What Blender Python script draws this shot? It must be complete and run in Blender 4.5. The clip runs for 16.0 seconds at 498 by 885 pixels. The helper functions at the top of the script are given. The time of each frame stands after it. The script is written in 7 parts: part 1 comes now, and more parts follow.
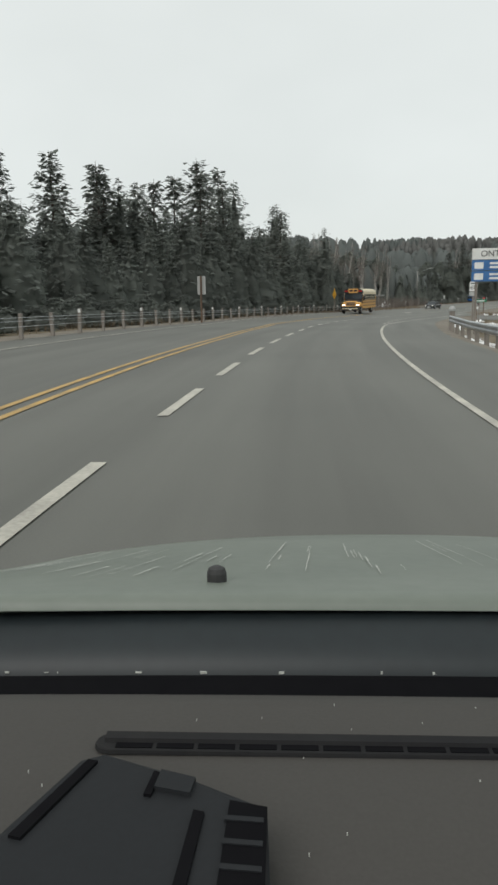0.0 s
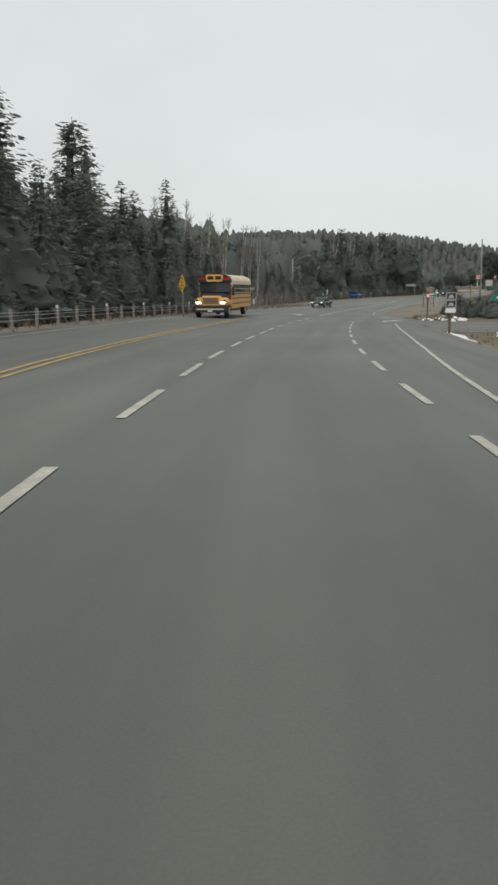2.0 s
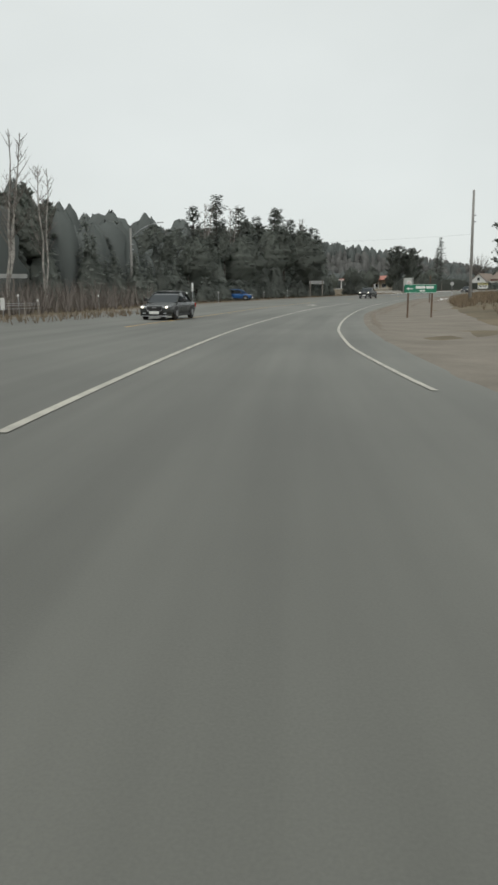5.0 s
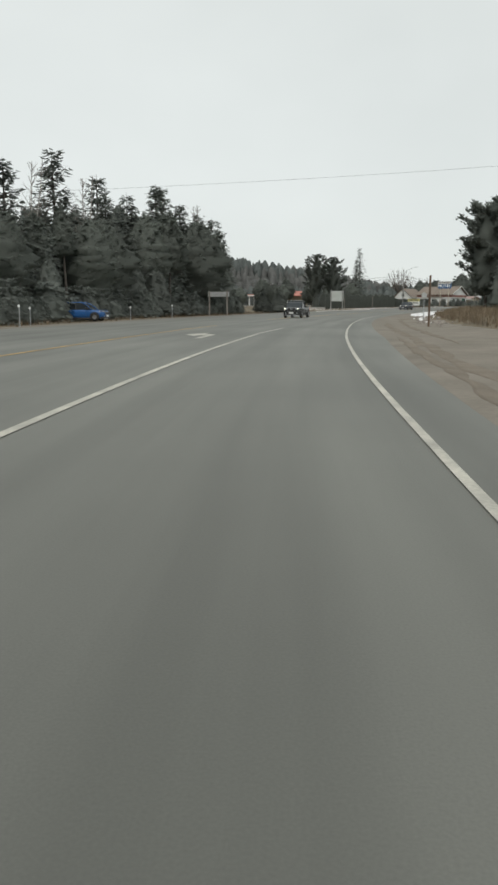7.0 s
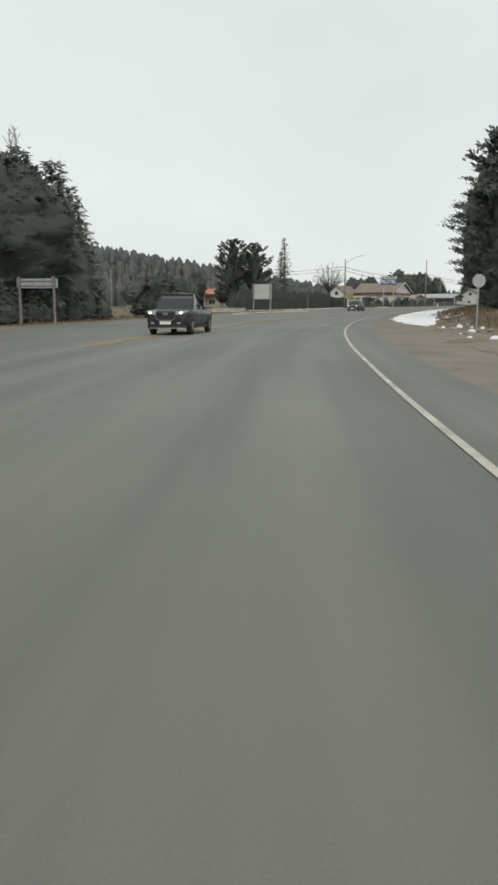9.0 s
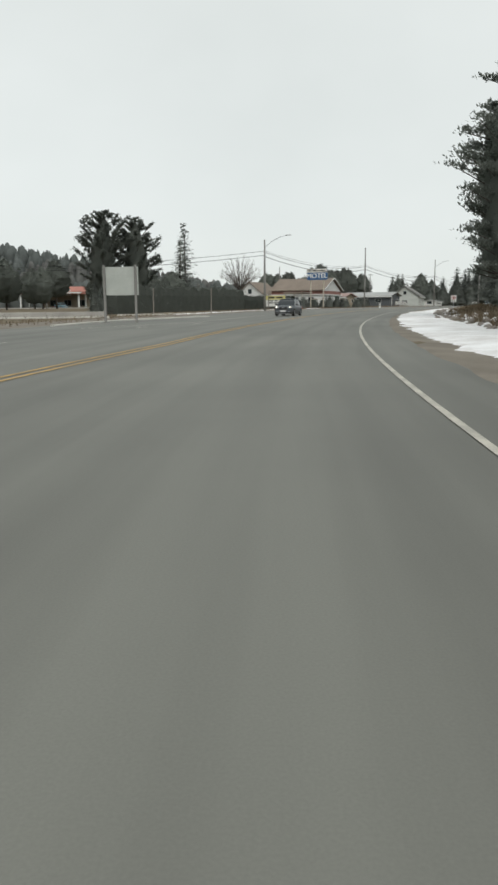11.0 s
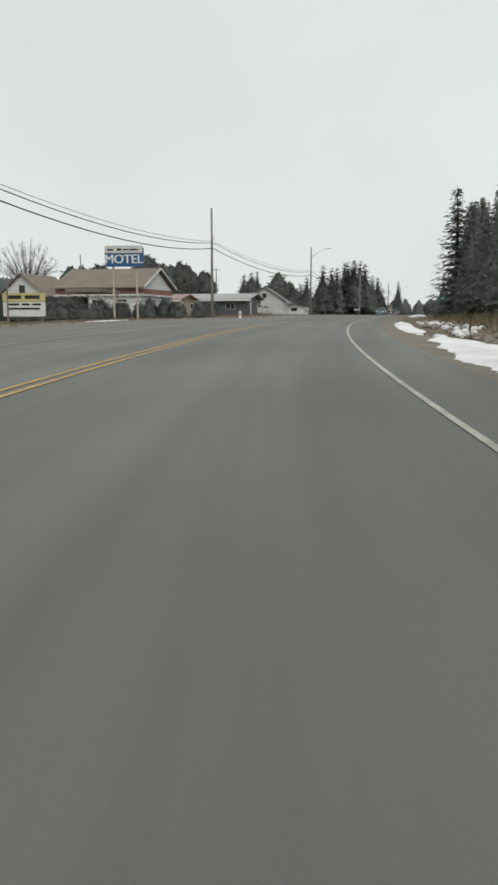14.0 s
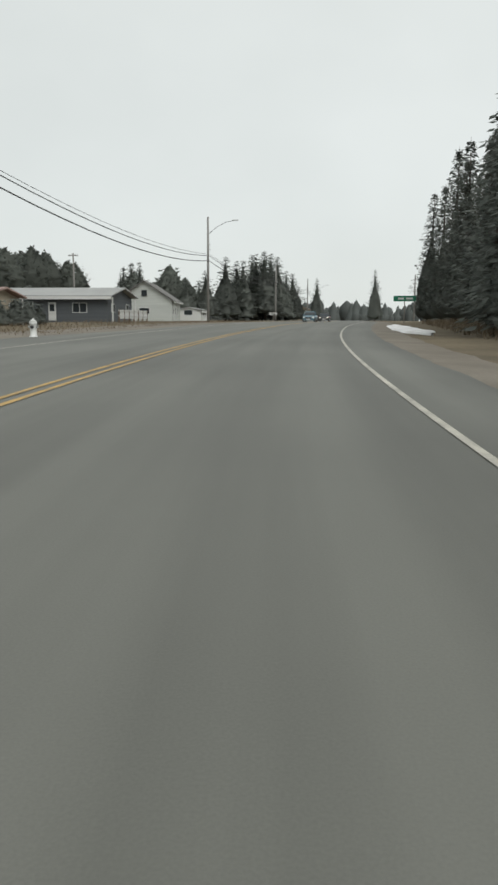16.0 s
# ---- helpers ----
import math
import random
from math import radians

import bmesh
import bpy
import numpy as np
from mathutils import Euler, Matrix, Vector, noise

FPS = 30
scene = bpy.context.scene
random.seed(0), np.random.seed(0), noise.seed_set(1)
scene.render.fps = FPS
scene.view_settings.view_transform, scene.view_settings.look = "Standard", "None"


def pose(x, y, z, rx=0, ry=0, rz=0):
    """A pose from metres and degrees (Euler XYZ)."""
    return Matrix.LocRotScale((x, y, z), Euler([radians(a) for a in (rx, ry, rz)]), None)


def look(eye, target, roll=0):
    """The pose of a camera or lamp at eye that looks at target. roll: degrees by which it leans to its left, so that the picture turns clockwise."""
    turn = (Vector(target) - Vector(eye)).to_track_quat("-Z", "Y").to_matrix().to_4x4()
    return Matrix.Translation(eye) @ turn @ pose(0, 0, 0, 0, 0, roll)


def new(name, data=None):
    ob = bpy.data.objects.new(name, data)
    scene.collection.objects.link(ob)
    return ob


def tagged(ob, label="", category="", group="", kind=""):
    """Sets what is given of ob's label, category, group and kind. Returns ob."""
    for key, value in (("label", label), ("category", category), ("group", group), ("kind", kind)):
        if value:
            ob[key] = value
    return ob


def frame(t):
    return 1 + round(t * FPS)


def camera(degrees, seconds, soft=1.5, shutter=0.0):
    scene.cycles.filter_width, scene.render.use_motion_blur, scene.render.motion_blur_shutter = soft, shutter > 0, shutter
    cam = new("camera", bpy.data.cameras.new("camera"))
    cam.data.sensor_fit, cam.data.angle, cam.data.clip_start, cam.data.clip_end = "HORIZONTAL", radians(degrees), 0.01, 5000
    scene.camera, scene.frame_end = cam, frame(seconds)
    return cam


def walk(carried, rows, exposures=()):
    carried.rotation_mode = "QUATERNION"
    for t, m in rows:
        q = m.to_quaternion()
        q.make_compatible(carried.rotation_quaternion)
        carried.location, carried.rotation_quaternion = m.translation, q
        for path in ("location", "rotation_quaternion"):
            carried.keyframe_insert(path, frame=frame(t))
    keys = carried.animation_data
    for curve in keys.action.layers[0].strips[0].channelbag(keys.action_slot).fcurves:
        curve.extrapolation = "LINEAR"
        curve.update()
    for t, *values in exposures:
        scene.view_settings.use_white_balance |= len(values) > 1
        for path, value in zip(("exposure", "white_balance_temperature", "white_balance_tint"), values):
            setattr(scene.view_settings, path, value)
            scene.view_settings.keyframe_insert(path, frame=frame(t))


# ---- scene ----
cam = camera(36.59, 16.0, 2.8)
PATH = [
    (0.0, pose(0.00, 0.00, 1.350, 78.90, 0, -6.76) @ pose(0, 0, 0, 0, 0, -0.78)),
    (0.5, pose(2.12, 11.10, 1.298, 78.74, 0, -9.71) @ pose(0, 0, 0, 0, 0, -0.08)),
    (1.0, pose(4.71, 22.08, 1.218, 78.61, 0, -12.78) @ pose(0, 0, 0, 0, 0, 0.27)),
    (1.5, pose(7.75, 32.94, 1.087, 78.59, 0, -15.20) @ pose(0, 0, 0, 0, 0, -0.25)),
    (2.0, pose(11.22, 43.67, 0.901, 78.41, 0, -17.34) @ pose(0, 0, 0, 0, 0, -0.23)),
    (2.5, pose(15.09, 54.28, 0.670, 78.36, 0, -19.39) @ pose(0, 0, 0, 0, 0, -0.02)),
    (3.0, pose(19.33, 64.75, 0.427, 78.42, 0, -20.85) @ pose(0, 0, 0, 0, 0, -0.09)),
    (3.5, pose(23.90, 75.11, 0.201, 78.45, 0, -22.52) @ pose(0, 0, 0, 0, 0, -0.22)),
    (4.0, pose(28.77, 85.39, -0.015, 78.44, 0, -23.90) @ pose(0, 0, 0, 0, 0, 0.05)),
    (4.5, pose(33.93, 95.64, -0.229, 78.49, 0, -25.16) @ pose(0, 0, 0, 0, 0, 0.00)),
    (5.0, pose(39.38, 105.89, -0.415, 78.73, 0, -26.44) @ pose(0, 0, 0, 0, 0, -0.04)),
    (5.5, pose(45.17, 116.16, -0.545, 79.04, 0, -27.92) @ pose(0, 0, 0, 0, 0, -0.09)),
    (6.0, pose(51.35, 126.43, -0.625, 79.42, 0, -29.76) @ pose(0, 0, 0, 0, 0, -0.05)),
    (6.5, pose(57.96, 136.65, -0.664, 79.58, 0, -31.38) @ pose(0, 0, 0, 0, 0, -0.20)),
    (7.0, pose(65.01, 146.77, -0.650, 80.05, 0, -33.46) @ pose(0, 0, 0, 0, 0, 0.06)),
    (7.5, pose(72.47, 156.74, -0.579, 80.09, 0, -35.51) @ pose(0, 0, 0, 0, 0, -0.06)),
    (8.0, pose(80.25, 166.52, -0.494, 80.13, 0, -37.23) @ pose(0, 0, 0, 0, 0, 0.03)),
    (8.5, pose(88.27, 176.15, -0.432, 80.03, 0, -38.37) @ pose(0, 0, 0, 0, 0, 0.04)),
    (9.0, pose(96.48, 185.65, -0.373, 80.07, 0, -39.46) @ pose(0, 0, 0, 0, 0, -0.03)),
    (9.5, pose(104.89, 194.98, -0.293, 80.15, 0, -40.97) @ pose(0, 0, 0, 0, 0, -0.09)),
    (10.0, pose(113.56, 204.04, -0.204, 80.09, 0, -42.79) @ pose(0, 0, 0, 0, 0, -0.16)),
    (10.5, pose(122.50, 212.81, -0.123, 80.13, 0, -44.66) @ pose(0, 0, 0, 0, 0, -0.31)),
    (11.0, pose(131.71, 221.25, -0.031, 80.15, 0, -46.17) @ pose(0, 0, 0, 0, 0, -0.29)),
    (11.5, pose(141.20, 229.34, 0.090, 80.31, 0, -48.39) @ pose(0, 0, 0, 0, 0, -0.22)),
    (12.0, pose(150.93, 237.08, 0.226, 80.44, 0, -50.74) @ pose(0, 0, 0, 0, 0, 0.04)),
    (12.5, pose(160.91, 244.48, 0.364, 80.43, 0, -52.57) @ pose(0, 0, 0, 0, 0, -0.13)),
    (13.0, pose(171.11, 251.57, 0.509, 80.41, 0, -54.18) @ pose(0, 0, 0, 0, 0, -0.08)),
    (13.5, pose(181.54, 258.36, 0.669, 80.49, 0, -56.20) @ pose(0, 0, 0, 0, 0, 0.14)),
    (14.0, pose(192.22, 264.86, 0.847, 80.54, 0, -58.01) @ pose(0, 0, 0, 0, 0, -0.04)),
    (14.5, pose(203.16, 271.07, 1.041, 80.76, 0, -59.78) @ pose(0, 0, 0, 0, 0, 0.15)),
    (15.0, pose(214.40, 276.95, 1.238, 80.62, 0, -61.66) @ pose(0, 0, 0, 0, 0, -0.14)),
    (15.5, pose(225.91, 282.50, 1.427, 80.61, 0, -63.30) @ pose(0, 0, 0, 0, 0, 0.31)),
    (16.0, pose(237.69, 287.74, 1.610, 80.69, 0, -65.35) @ pose(0, 0, 0, 0, 0, 0.26)),
]
walk(cam, PATH, [(0.0, 0.04), (2.5, -0.04), (3.5, -0.03), (6.5, 0.02), (8.0, 0.05), (10.5, 0.07), (12.5, 0.02), (14.0, 0.0), (16.0, 0.01)])

# the road's alignment: compass turn and height every 20 m from 60 m behind the start
TURN = [9.56, 9.56, 9.56, 9.56, 13.92, 18.04, 21.68, 24.73, 27.15, 29.48, 32.35, 35.57, 38.47, 40.35, 42.27, 45.09, 48.19, 51.42, 54.44, 57.21, 60.02, 63.04, 65.88, 68.5, 71.07, 73.65, 75.91, 75.4, 74.2, 73.2, 72.6, 72.4, 72.4, 72.4, 72.4, 72.4, 72.4]
RISE = [0.0, 0.0, 0.0, -0.0, -0.11, -0.36, -0.76, -1.17, -1.55, -1.84, -1.99, -2.01, -1.89, -1.78, -1.67, -1.53, -1.4, -1.2, -0.98, -0.74, -0.45, -0.14, 0.15, 0.41, 0.65, 0.89, 1.13, 1.22, 1.22, 1.22, 1.22, 1.22, 1.22, 1.22, 1.22, 1.22, 1.22]

# ---- light ----
world = bpy.data.worlds.new("overcast_sky")
scene.world = world
world.use_nodes = True
nt = world.node_tree
nt.nodes.clear()
w_out = nt.nodes.new("ShaderNodeOutputWorld")
w_bg = nt.nodes.new("ShaderNodeBackground")
w_sky = nt.nodes.new("ShaderNodeTexSky")
w_sky.sky_type, w_sky.sun_disc = "NISHITA", False
w_sky.sun_elevation, w_sky.sun_rotation = radians(48), radians(215)
w_tc = nt.nodes.new("ShaderNodeTexCoord")
w_map = nt.nodes.new("ShaderNodeMapping")
w_map.inputs["Scale"].default_value = (1.0, 1.0, 1.6)
w_noise = nt.nodes.new("ShaderNodeTexNoise")
w_noise.inputs["Scale"].default_value, w_noise.inputs["Detail"].default_value = 2.1, 4.0
w_ramp = nt.nodes.new("ShaderNodeValToRGB")
w_ramp.color_ramp.elements[0].position, w_ramp.color_ramp.elements[0].color = 0.33, (7.3, 7.7, 7.5, 1)
w_ramp.color_ramp.elements[1].position, w_ramp.color_ramp.elements[1].color = 0.66, (8.05, 8.45, 8.25, 1)
w_mix = nt.nodes.new("ShaderNodeMixRGB")
w_mix.inputs[0].default_value = 0.94
nt.links.new(w_tc.outputs["Generated"], w_map.inputs["Vector"])
nt.links.new(w_map.outputs["Vector"], w_noise.inputs["Vector"])
nt.links.new(w_noise.outputs["Fac"], w_ramp.inputs["Fac"])
nt.links.new(w_sky.outputs["Color"], w_mix.inputs[1])
nt.links.new(w_ramp.outputs["Color"], w_mix.inputs[2])
nt.links.new(w_mix.outputs["Color"], w_bg.inputs["Color"])
w_bg.inputs["Strength"].default_value = 0.1
nt.links.new(w_bg.outputs["Background"], w_out.inputs["Surface"])
sun = new("sun", bpy.data.lights.new("sun", "SUN"))
sun.data.energy, sun.data.angle, sun.data.color = 1.5, radians(35), (1.0, 0.97, 0.93)
sun.matrix_world = look((0, 0, 60), (31, 44, 0))


# ---- materials ----
def material(name, color, rough=0.7, color2=None, scale=3.0, scale2=40.0, amount=0.5, bump=0.0, metal=0.0, spec=0.4, coords="Object", rnd=0.0, stretch=(1, 1, 1)):
    """A surface with variation at two scales, relief and, per object or island, a slight shift of tone."""
    m = bpy.data.materials.new(name)
    m.use_nodes = True
    t = m.node_tree
    b = t.nodes["Principled BSDF"]
    b.inputs["Roughness"].default_value, b.inputs["Metallic"].default_value = rough, metal
    b.inputs["Specular IOR Level"].default_value = spec
    c2 = color2 or tuple(c * 0.6 for c in color)
    tc, mp = t.nodes.new("ShaderNodeTexCoord"), t.nodes.new("ShaderNodeMapping")
    mp.inputs["Scale"].default_value = stretch
    n1, n2 = t.nodes.new("ShaderNodeTexNoise"), t.nodes.new("ShaderNodeTexNoise")
    n1.inputs["Scale"].default_value, n1.inputs["Detail"].default_value = scale, 5.0
    n2.inputs["Scale"].default_value, n2.inputs["Detail"].default_value = scale2, 3.0
    add = t.nodes.new("ShaderNodeMath")
    add.operation = "MULTIPLY_ADD"
    add.inputs[1].default_value = 0.45
    ramp = t.nodes.new("ShaderNodeValToRGB")
    ramp.color_ramp.elements[0].position, ramp.color_ramp.elements[1].position = 0.72 - 0.4 * amount, 0.72 + 0.4 * amount
    ramp.color_ramp.elements[0].color, ramp.color_ramp.elements[1].color = (*c2, 1), (*color, 1)
    t.links.new(tc.outputs[coords], mp.inputs["Vector"])
    t.links.new(mp.outputs["Vector"], n1.inputs["Vector"])
    t.links.new(mp.outputs["Vector"], n2.inputs["Vector"])
    t.links.new(n2.outputs["Fac"], add.inputs[0])
    t.links.new(n1.outputs["Fac"], add.inputs[2])
    t.links.new(add.outputs[0], ramp.inputs["Fac"])
    last = ramp.outputs["Color"]
    if rnd:
        hsv = t.nodes.new("ShaderNodeHueSaturation")
        info = t.nodes.new("ShaderNodeObjectInfo" if rnd > 0 else "ShaderNodeNewGeometry")
        mr = t.nodes.new("ShaderNodeMapRange")
        mr.inputs["To Min"].default_value, mr.inputs["To Max"].default_value = 1 - abs(rnd), 1 + abs(rnd)
        t.links.new(info.outputs["Random" if rnd > 0 else "Random Per Island"], mr.inputs["Value"])
        t.links.new(mr.outputs["Result"], hsv.inputs["Value"])
        t.links.new(last, hsv.inputs["Color"])
        last = hsv.outputs["Color"]
    t.links.new(last, b.inputs["Base Color"])
    if bump:
        bp = t.nodes.new("ShaderNodeBump")
        bp.inputs["Strength"].default_value, bp.inputs["Distance"].default_value = 0.6, bump
        t.links.new(add.outputs[0], bp.inputs["Height"])
        t.links.new(bp.outputs["Normal"], b.inputs["Normal"])
    return m


def leafy(m, share=0.55):
    """Lets light through thin leaves and needles."""
    t = m.node_tree
    b = t.nodes["Principled BSDF"]
    out = t.nodes["Material Output"]
    tr, mx = t.nodes.new("ShaderNodeBsdfTranslucent"), t.nodes.new("ShaderNodeMixShader")
    mx.inputs["Fac"].default_value = share
    t.links.new(b.inputs["Base Color"].links[0].from_socket, tr.inputs["Color"])
    t.links.new(b.outputs["BSDF"], mx.inputs[1])
    t.links.new(tr.outputs["BSDF"], mx.inputs[2])
    t.links.new(mx.outputs["Shader"], out.inputs["Surface"])


def glow(name, color, strength):
    m = bpy.data.materials.new(name)
    m.use_nodes = True
    b = m.node_tree.nodes["Principled BSDF"]
    b.inputs["Base Color"].default_value = (*color, 1)
    b.inputs["Emission Color"].default_value, b.inputs["Emission Strength"].default_value = (*color, 1), strength
    return m


def glass(name, color, rough=0.04):
    m = bpy.data.materials.new(name)
    m.use_nodes = True
    b = m.node_tree.nodes["Principled BSDF"]
    b.inputs["Base Color"].default_value, b.inputs["Roughness"].default_value = (*color, 1), rough
    b.inputs["Specular IOR Level"].default_value = 0.35
    return m


def asphalt_material():
    """Old asphalt: fine aggregate, broad stains and the paler and darker bands that wheels leave along the lanes (UV: across, along, in metres)."""
    m = material("asphalt", (0.150, 0.152, 0.133), 0.70, (0.103, 0.104, 0.092), 0.12, 70.0, 0.7, 0.002, coords="UV", spec=0.5)
    t = m.node_tree
    b = t.nodes["Principled BSDF"]
    ramp = b.inputs["Base Color"].links[0].from_node
    tc, mp, n = t.nodes.new("ShaderNodeTexCoord"), t.nodes.new("ShaderNodeMapping"), t.nodes.new("ShaderNodeTexNoise")
    mp.inputs["Scale"].default_value = (0.9, 0.035, 1.0)
    n.inputs["Scale"].default_value, n.inputs["Detail"].default_value = 1.0, 4.0
    mr = t.nodes.new("ShaderNodeMapRange")
    mr.inputs["From Min"].default_value, mr.inputs["From Max"].default_value = 0.35, 0.65
    mr.inputs["To Min"].default_value, mr.inputs["To Max"].default_value = 0.80, 1.10
    mul = t.nodes.new("ShaderNodeHueSaturation")
    t.links.new(tc.outputs["UV"], mp.inputs["Vector"])
    t.links.new(mp.outputs["Vector"], n.inputs["Vector"])
    t.links.new(n.outputs["Fac"], mr.inputs["Value"])
    # road's lit brightness put into its colour: paler to 190 m, darker past 290
    sep, tone_rise, both = t.nodes.new("ShaderNodeSeparateXYZ"), t.nodes.new("ShaderNodeMapRange"), t.nodes.new("ShaderNodeMath")
    tone_rise.inputs["From Min"].default_value, tone_rise.inputs["From Max"].default_value = 30.0, 190.0
    tone_rise.inputs["To Min"].default_value, tone_rise.inputs["To Max"].default_value = 0.88, 1.10
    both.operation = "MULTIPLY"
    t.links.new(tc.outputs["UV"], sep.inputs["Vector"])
    t.links.new(sep.outputs["Y"], tone_rise.inputs["Value"])
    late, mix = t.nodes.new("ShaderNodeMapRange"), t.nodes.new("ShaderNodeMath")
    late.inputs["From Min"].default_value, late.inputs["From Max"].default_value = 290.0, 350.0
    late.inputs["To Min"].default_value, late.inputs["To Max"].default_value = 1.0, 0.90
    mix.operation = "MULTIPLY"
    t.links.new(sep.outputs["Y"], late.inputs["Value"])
    t.links.new(tone_rise.outputs["Result"], mix.inputs[0])
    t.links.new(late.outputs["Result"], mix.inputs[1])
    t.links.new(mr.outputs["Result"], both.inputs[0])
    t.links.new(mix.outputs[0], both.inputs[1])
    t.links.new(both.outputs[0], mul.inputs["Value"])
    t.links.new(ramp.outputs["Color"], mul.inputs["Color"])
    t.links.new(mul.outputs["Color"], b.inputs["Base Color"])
    return m


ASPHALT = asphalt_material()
GROUND = material("dry_grass_and_dirt", (0.20, 0.165, 0.115), 0.95, (0.085, 0.075, 0.055), 0.25, 3.0, 0.9, 0.05, coords="Object", spec=0.1)
WET_DIRT = material("damp_dark_dirt", (0.205, 0.174, 0.138), 0.9, (0.12, 0.102, 0.08), 1.1, 14.0, 0.9, 0.05, spec=0.2)
DIRT = material("gravel_dirt", (0.235, 0.212, 0.178), 0.95, (0.140, 0.124, 0.102), 0.5, 9.0, 0.9, 0.04, spec=0.15)
WHITE_LINE = material("worn_white_paint", (0.52, 0.50, 0.43), 0.7, (0.30, 0.29, 0.255), 1.5, 25.0, 0.5, coords="Object")
YELLOW_LINE = material("worn_yellow_paint", (0.52, 0.33, 0.10), 0.7, (0.29, 0.21, 0.10), 1.5, 25.0, 0.5)
SNOW = material("old_snow", (0.86, 0.87, 0.88), 0.8, (0.62, 0.61, 0.60), 0.6, 6.0, 0.5, 0.06, spec=0.2)
NEEDLES = material("dark_conifer_needles", (0.205, 0.223, 0.200), 0.95, (0.165, 0.181, 0.165), 0.5, 5.0, 0.8, rnd=0.2, spec=0.15)
PINE = material("pine_needles", (0.210, 0.229, 0.202), 0.95, (0.168, 0.185, 0.164), 0.5, 5.0, 0.8, rnd=0.2, spec=0.15)
FAR_NEEDLES = material("far_woods", (0.110, 0.121, 0.116), 0.95, (0.092, 0.102, 0.098), 0.02, 0.6, 0.9, rnd=-0.10, spec=0.05)
FAR_TWIGS = material("far_bare_woods", (0.122, 0.122, 0.116), 0.95, (0.098, 0.100, 0.096), 0.03, 0.7, 0.8, rnd=-0.10, spec=0.05)
HEDGE = material("cedar_hedge", (0.140, 0.152, 0.135), 0.95, (0.108, 0.119, 0.106), 0.8, 7.0, 0.8, rnd=0.2, spec=0.1)
for leaf, share in ((NEEDLES, 0.5), (PINE, 0.6), (HEDGE, 0.5)):
    leafy(leaf, share)
HILL_FLOOR = material("dark_forest_floor", (0.075, 0.078, 0.070), 1.0, (0.055, 0.060, 0.055), 0.02, 0.6, 0.8, spec=0.05)
BARK = material("grey_bark", (0.12, 0.105, 0.09), 0.95, (0.055, 0.048, 0.042), 2.0, 14.0, 0.8, 0.02, stretch=(3, 3, 0.5))
BIRCH = material("pale_birch_bark", (0.46, 0.44, 0.40), 0.85, (0.16, 0.15, 0.14), 1.2, 9.0, 0.6, 0.004, stretch=(1, 1, 2.5))
TWIG = material("bare_twigs", (0.20, 0.175, 0.155), 0.95, (0.10, 0.09, 0.08), 2.0, 14.0, 0.8)
BRUSH = material("dead_brush", (0.21, 0.16, 0.105), 0.95, (0.10, 0.08, 0.055), 1.5, 9.0, 0.8, rnd=-0.3)
WOOD = material("weathered_post_wood", (0.27, 0.245, 0.215), 0.9, (0.14, 0.125, 0.11), 1.0, 18.0, 0.7, 0.004, stretch=(4, 4, 0.6))
BROWN_WOOD = material("brown_post_wood", (0.16, 0.11, 0.075), 0.9, (0.08, 0.055, 0.04), 1.0, 18.0, 0.7, 0.004, stretch=(4, 4, 0.6))
POLE_WOOD = material("utility_pole_wood", (0.29, 0.285, 0.27), 0.9, (0.17, 0.165, 0.155), 0.8, 16.0, 0.7, 0.004, stretch=(5, 5, 0.3))
STEEL = material("galvanised_steel", (0.50, 0.52, 0.53), 0.45, (0.33, 0.34, 0.35), 2.0, 20.0, 0.6, metal=0.75)
DULL_STEEL = material("dull_sign_back", (0.42, 0.43, 0.42), 0.6, (0.30, 0.31, 0.30), 1.5, 18.0, 0.6, metal=0.2)
SIGN_WHITE = material("sign_white", (0.74, 0.75, 0.73), 0.45, (0.58, 0.59, 0.57), 1.5, 15.0, 0.5)
SIGN_BLUE = material("sign_blue", (0.045, 0.15, 0.36), 0.5, (0.035, 0.115, 0.28), 1.2, 12.0, 0.5)
MOTEL_BLUE = material("slate_blue_cabinet", (0.030, 0.105, 0.25), 0.5, (0.024, 0.085, 0.20), 1.2, 12.0, 0.5)
CREAM = material("cream_panel", (0.62, 0.61, 0.56), 0.6, (0.48, 0.47, 0.43), 1.2, 12.0, 0.5)
PALE_GREEN = material("pale_green_siding", (0.50, 0.525, 0.495), 0.7, (0.41, 0.43, 0.41), 0.4, 8.0, 0.6, 0.003, stretch=(0.3, 0.3, 8))
BACK_GREY = material("grey_green_sign_back", (0.47, 0.495, 0.46), 0.6, (0.38, 0.405, 0.375), 0.9, 8.0, 0.6)
SKY_BLUE = material("board_light_blue", (0.10, 0.33, 0.62), 0.5, (0.07, 0.25, 0.5), 1.2, 12.0, 0.5)
SIGN_GREEN = material("sign_green", (0.02, 0.20, 0.115), 0.4, (0.014, 0.14, 0.08), 1.2, 12.0, 0.5)
SIGN_YELLOW = material("sign_yellow", (0.74, 0.40, 0.06), 0.4, (0.6, 0.32, 0.025), 1.2, 12.0, 0.5)
BOARD_YELLOW = material("board_yellow", (0.54, 0.50, 0.21), 0.5, (0.44, 0.41, 0.18), 1.2, 12.0, 0.5)
SIGN_RED = material("sign_red", (0.50, 0.03, 0.03), 0.4, (0.36, 0.025, 0.025), 1.2, 12.0, 0.5)
BROWN_SIGN = material("dark_brown_sign", (0.055, 0.035, 0.032), 0.5, (0.04, 0.028, 0.026), 1.2, 12.0, 0.5)
BLACK = material("black_paint", (0.014, 0.014, 0.015), 0.5, (0.03, 0.03, 0.03), 2.0, 20.0, 0.5)
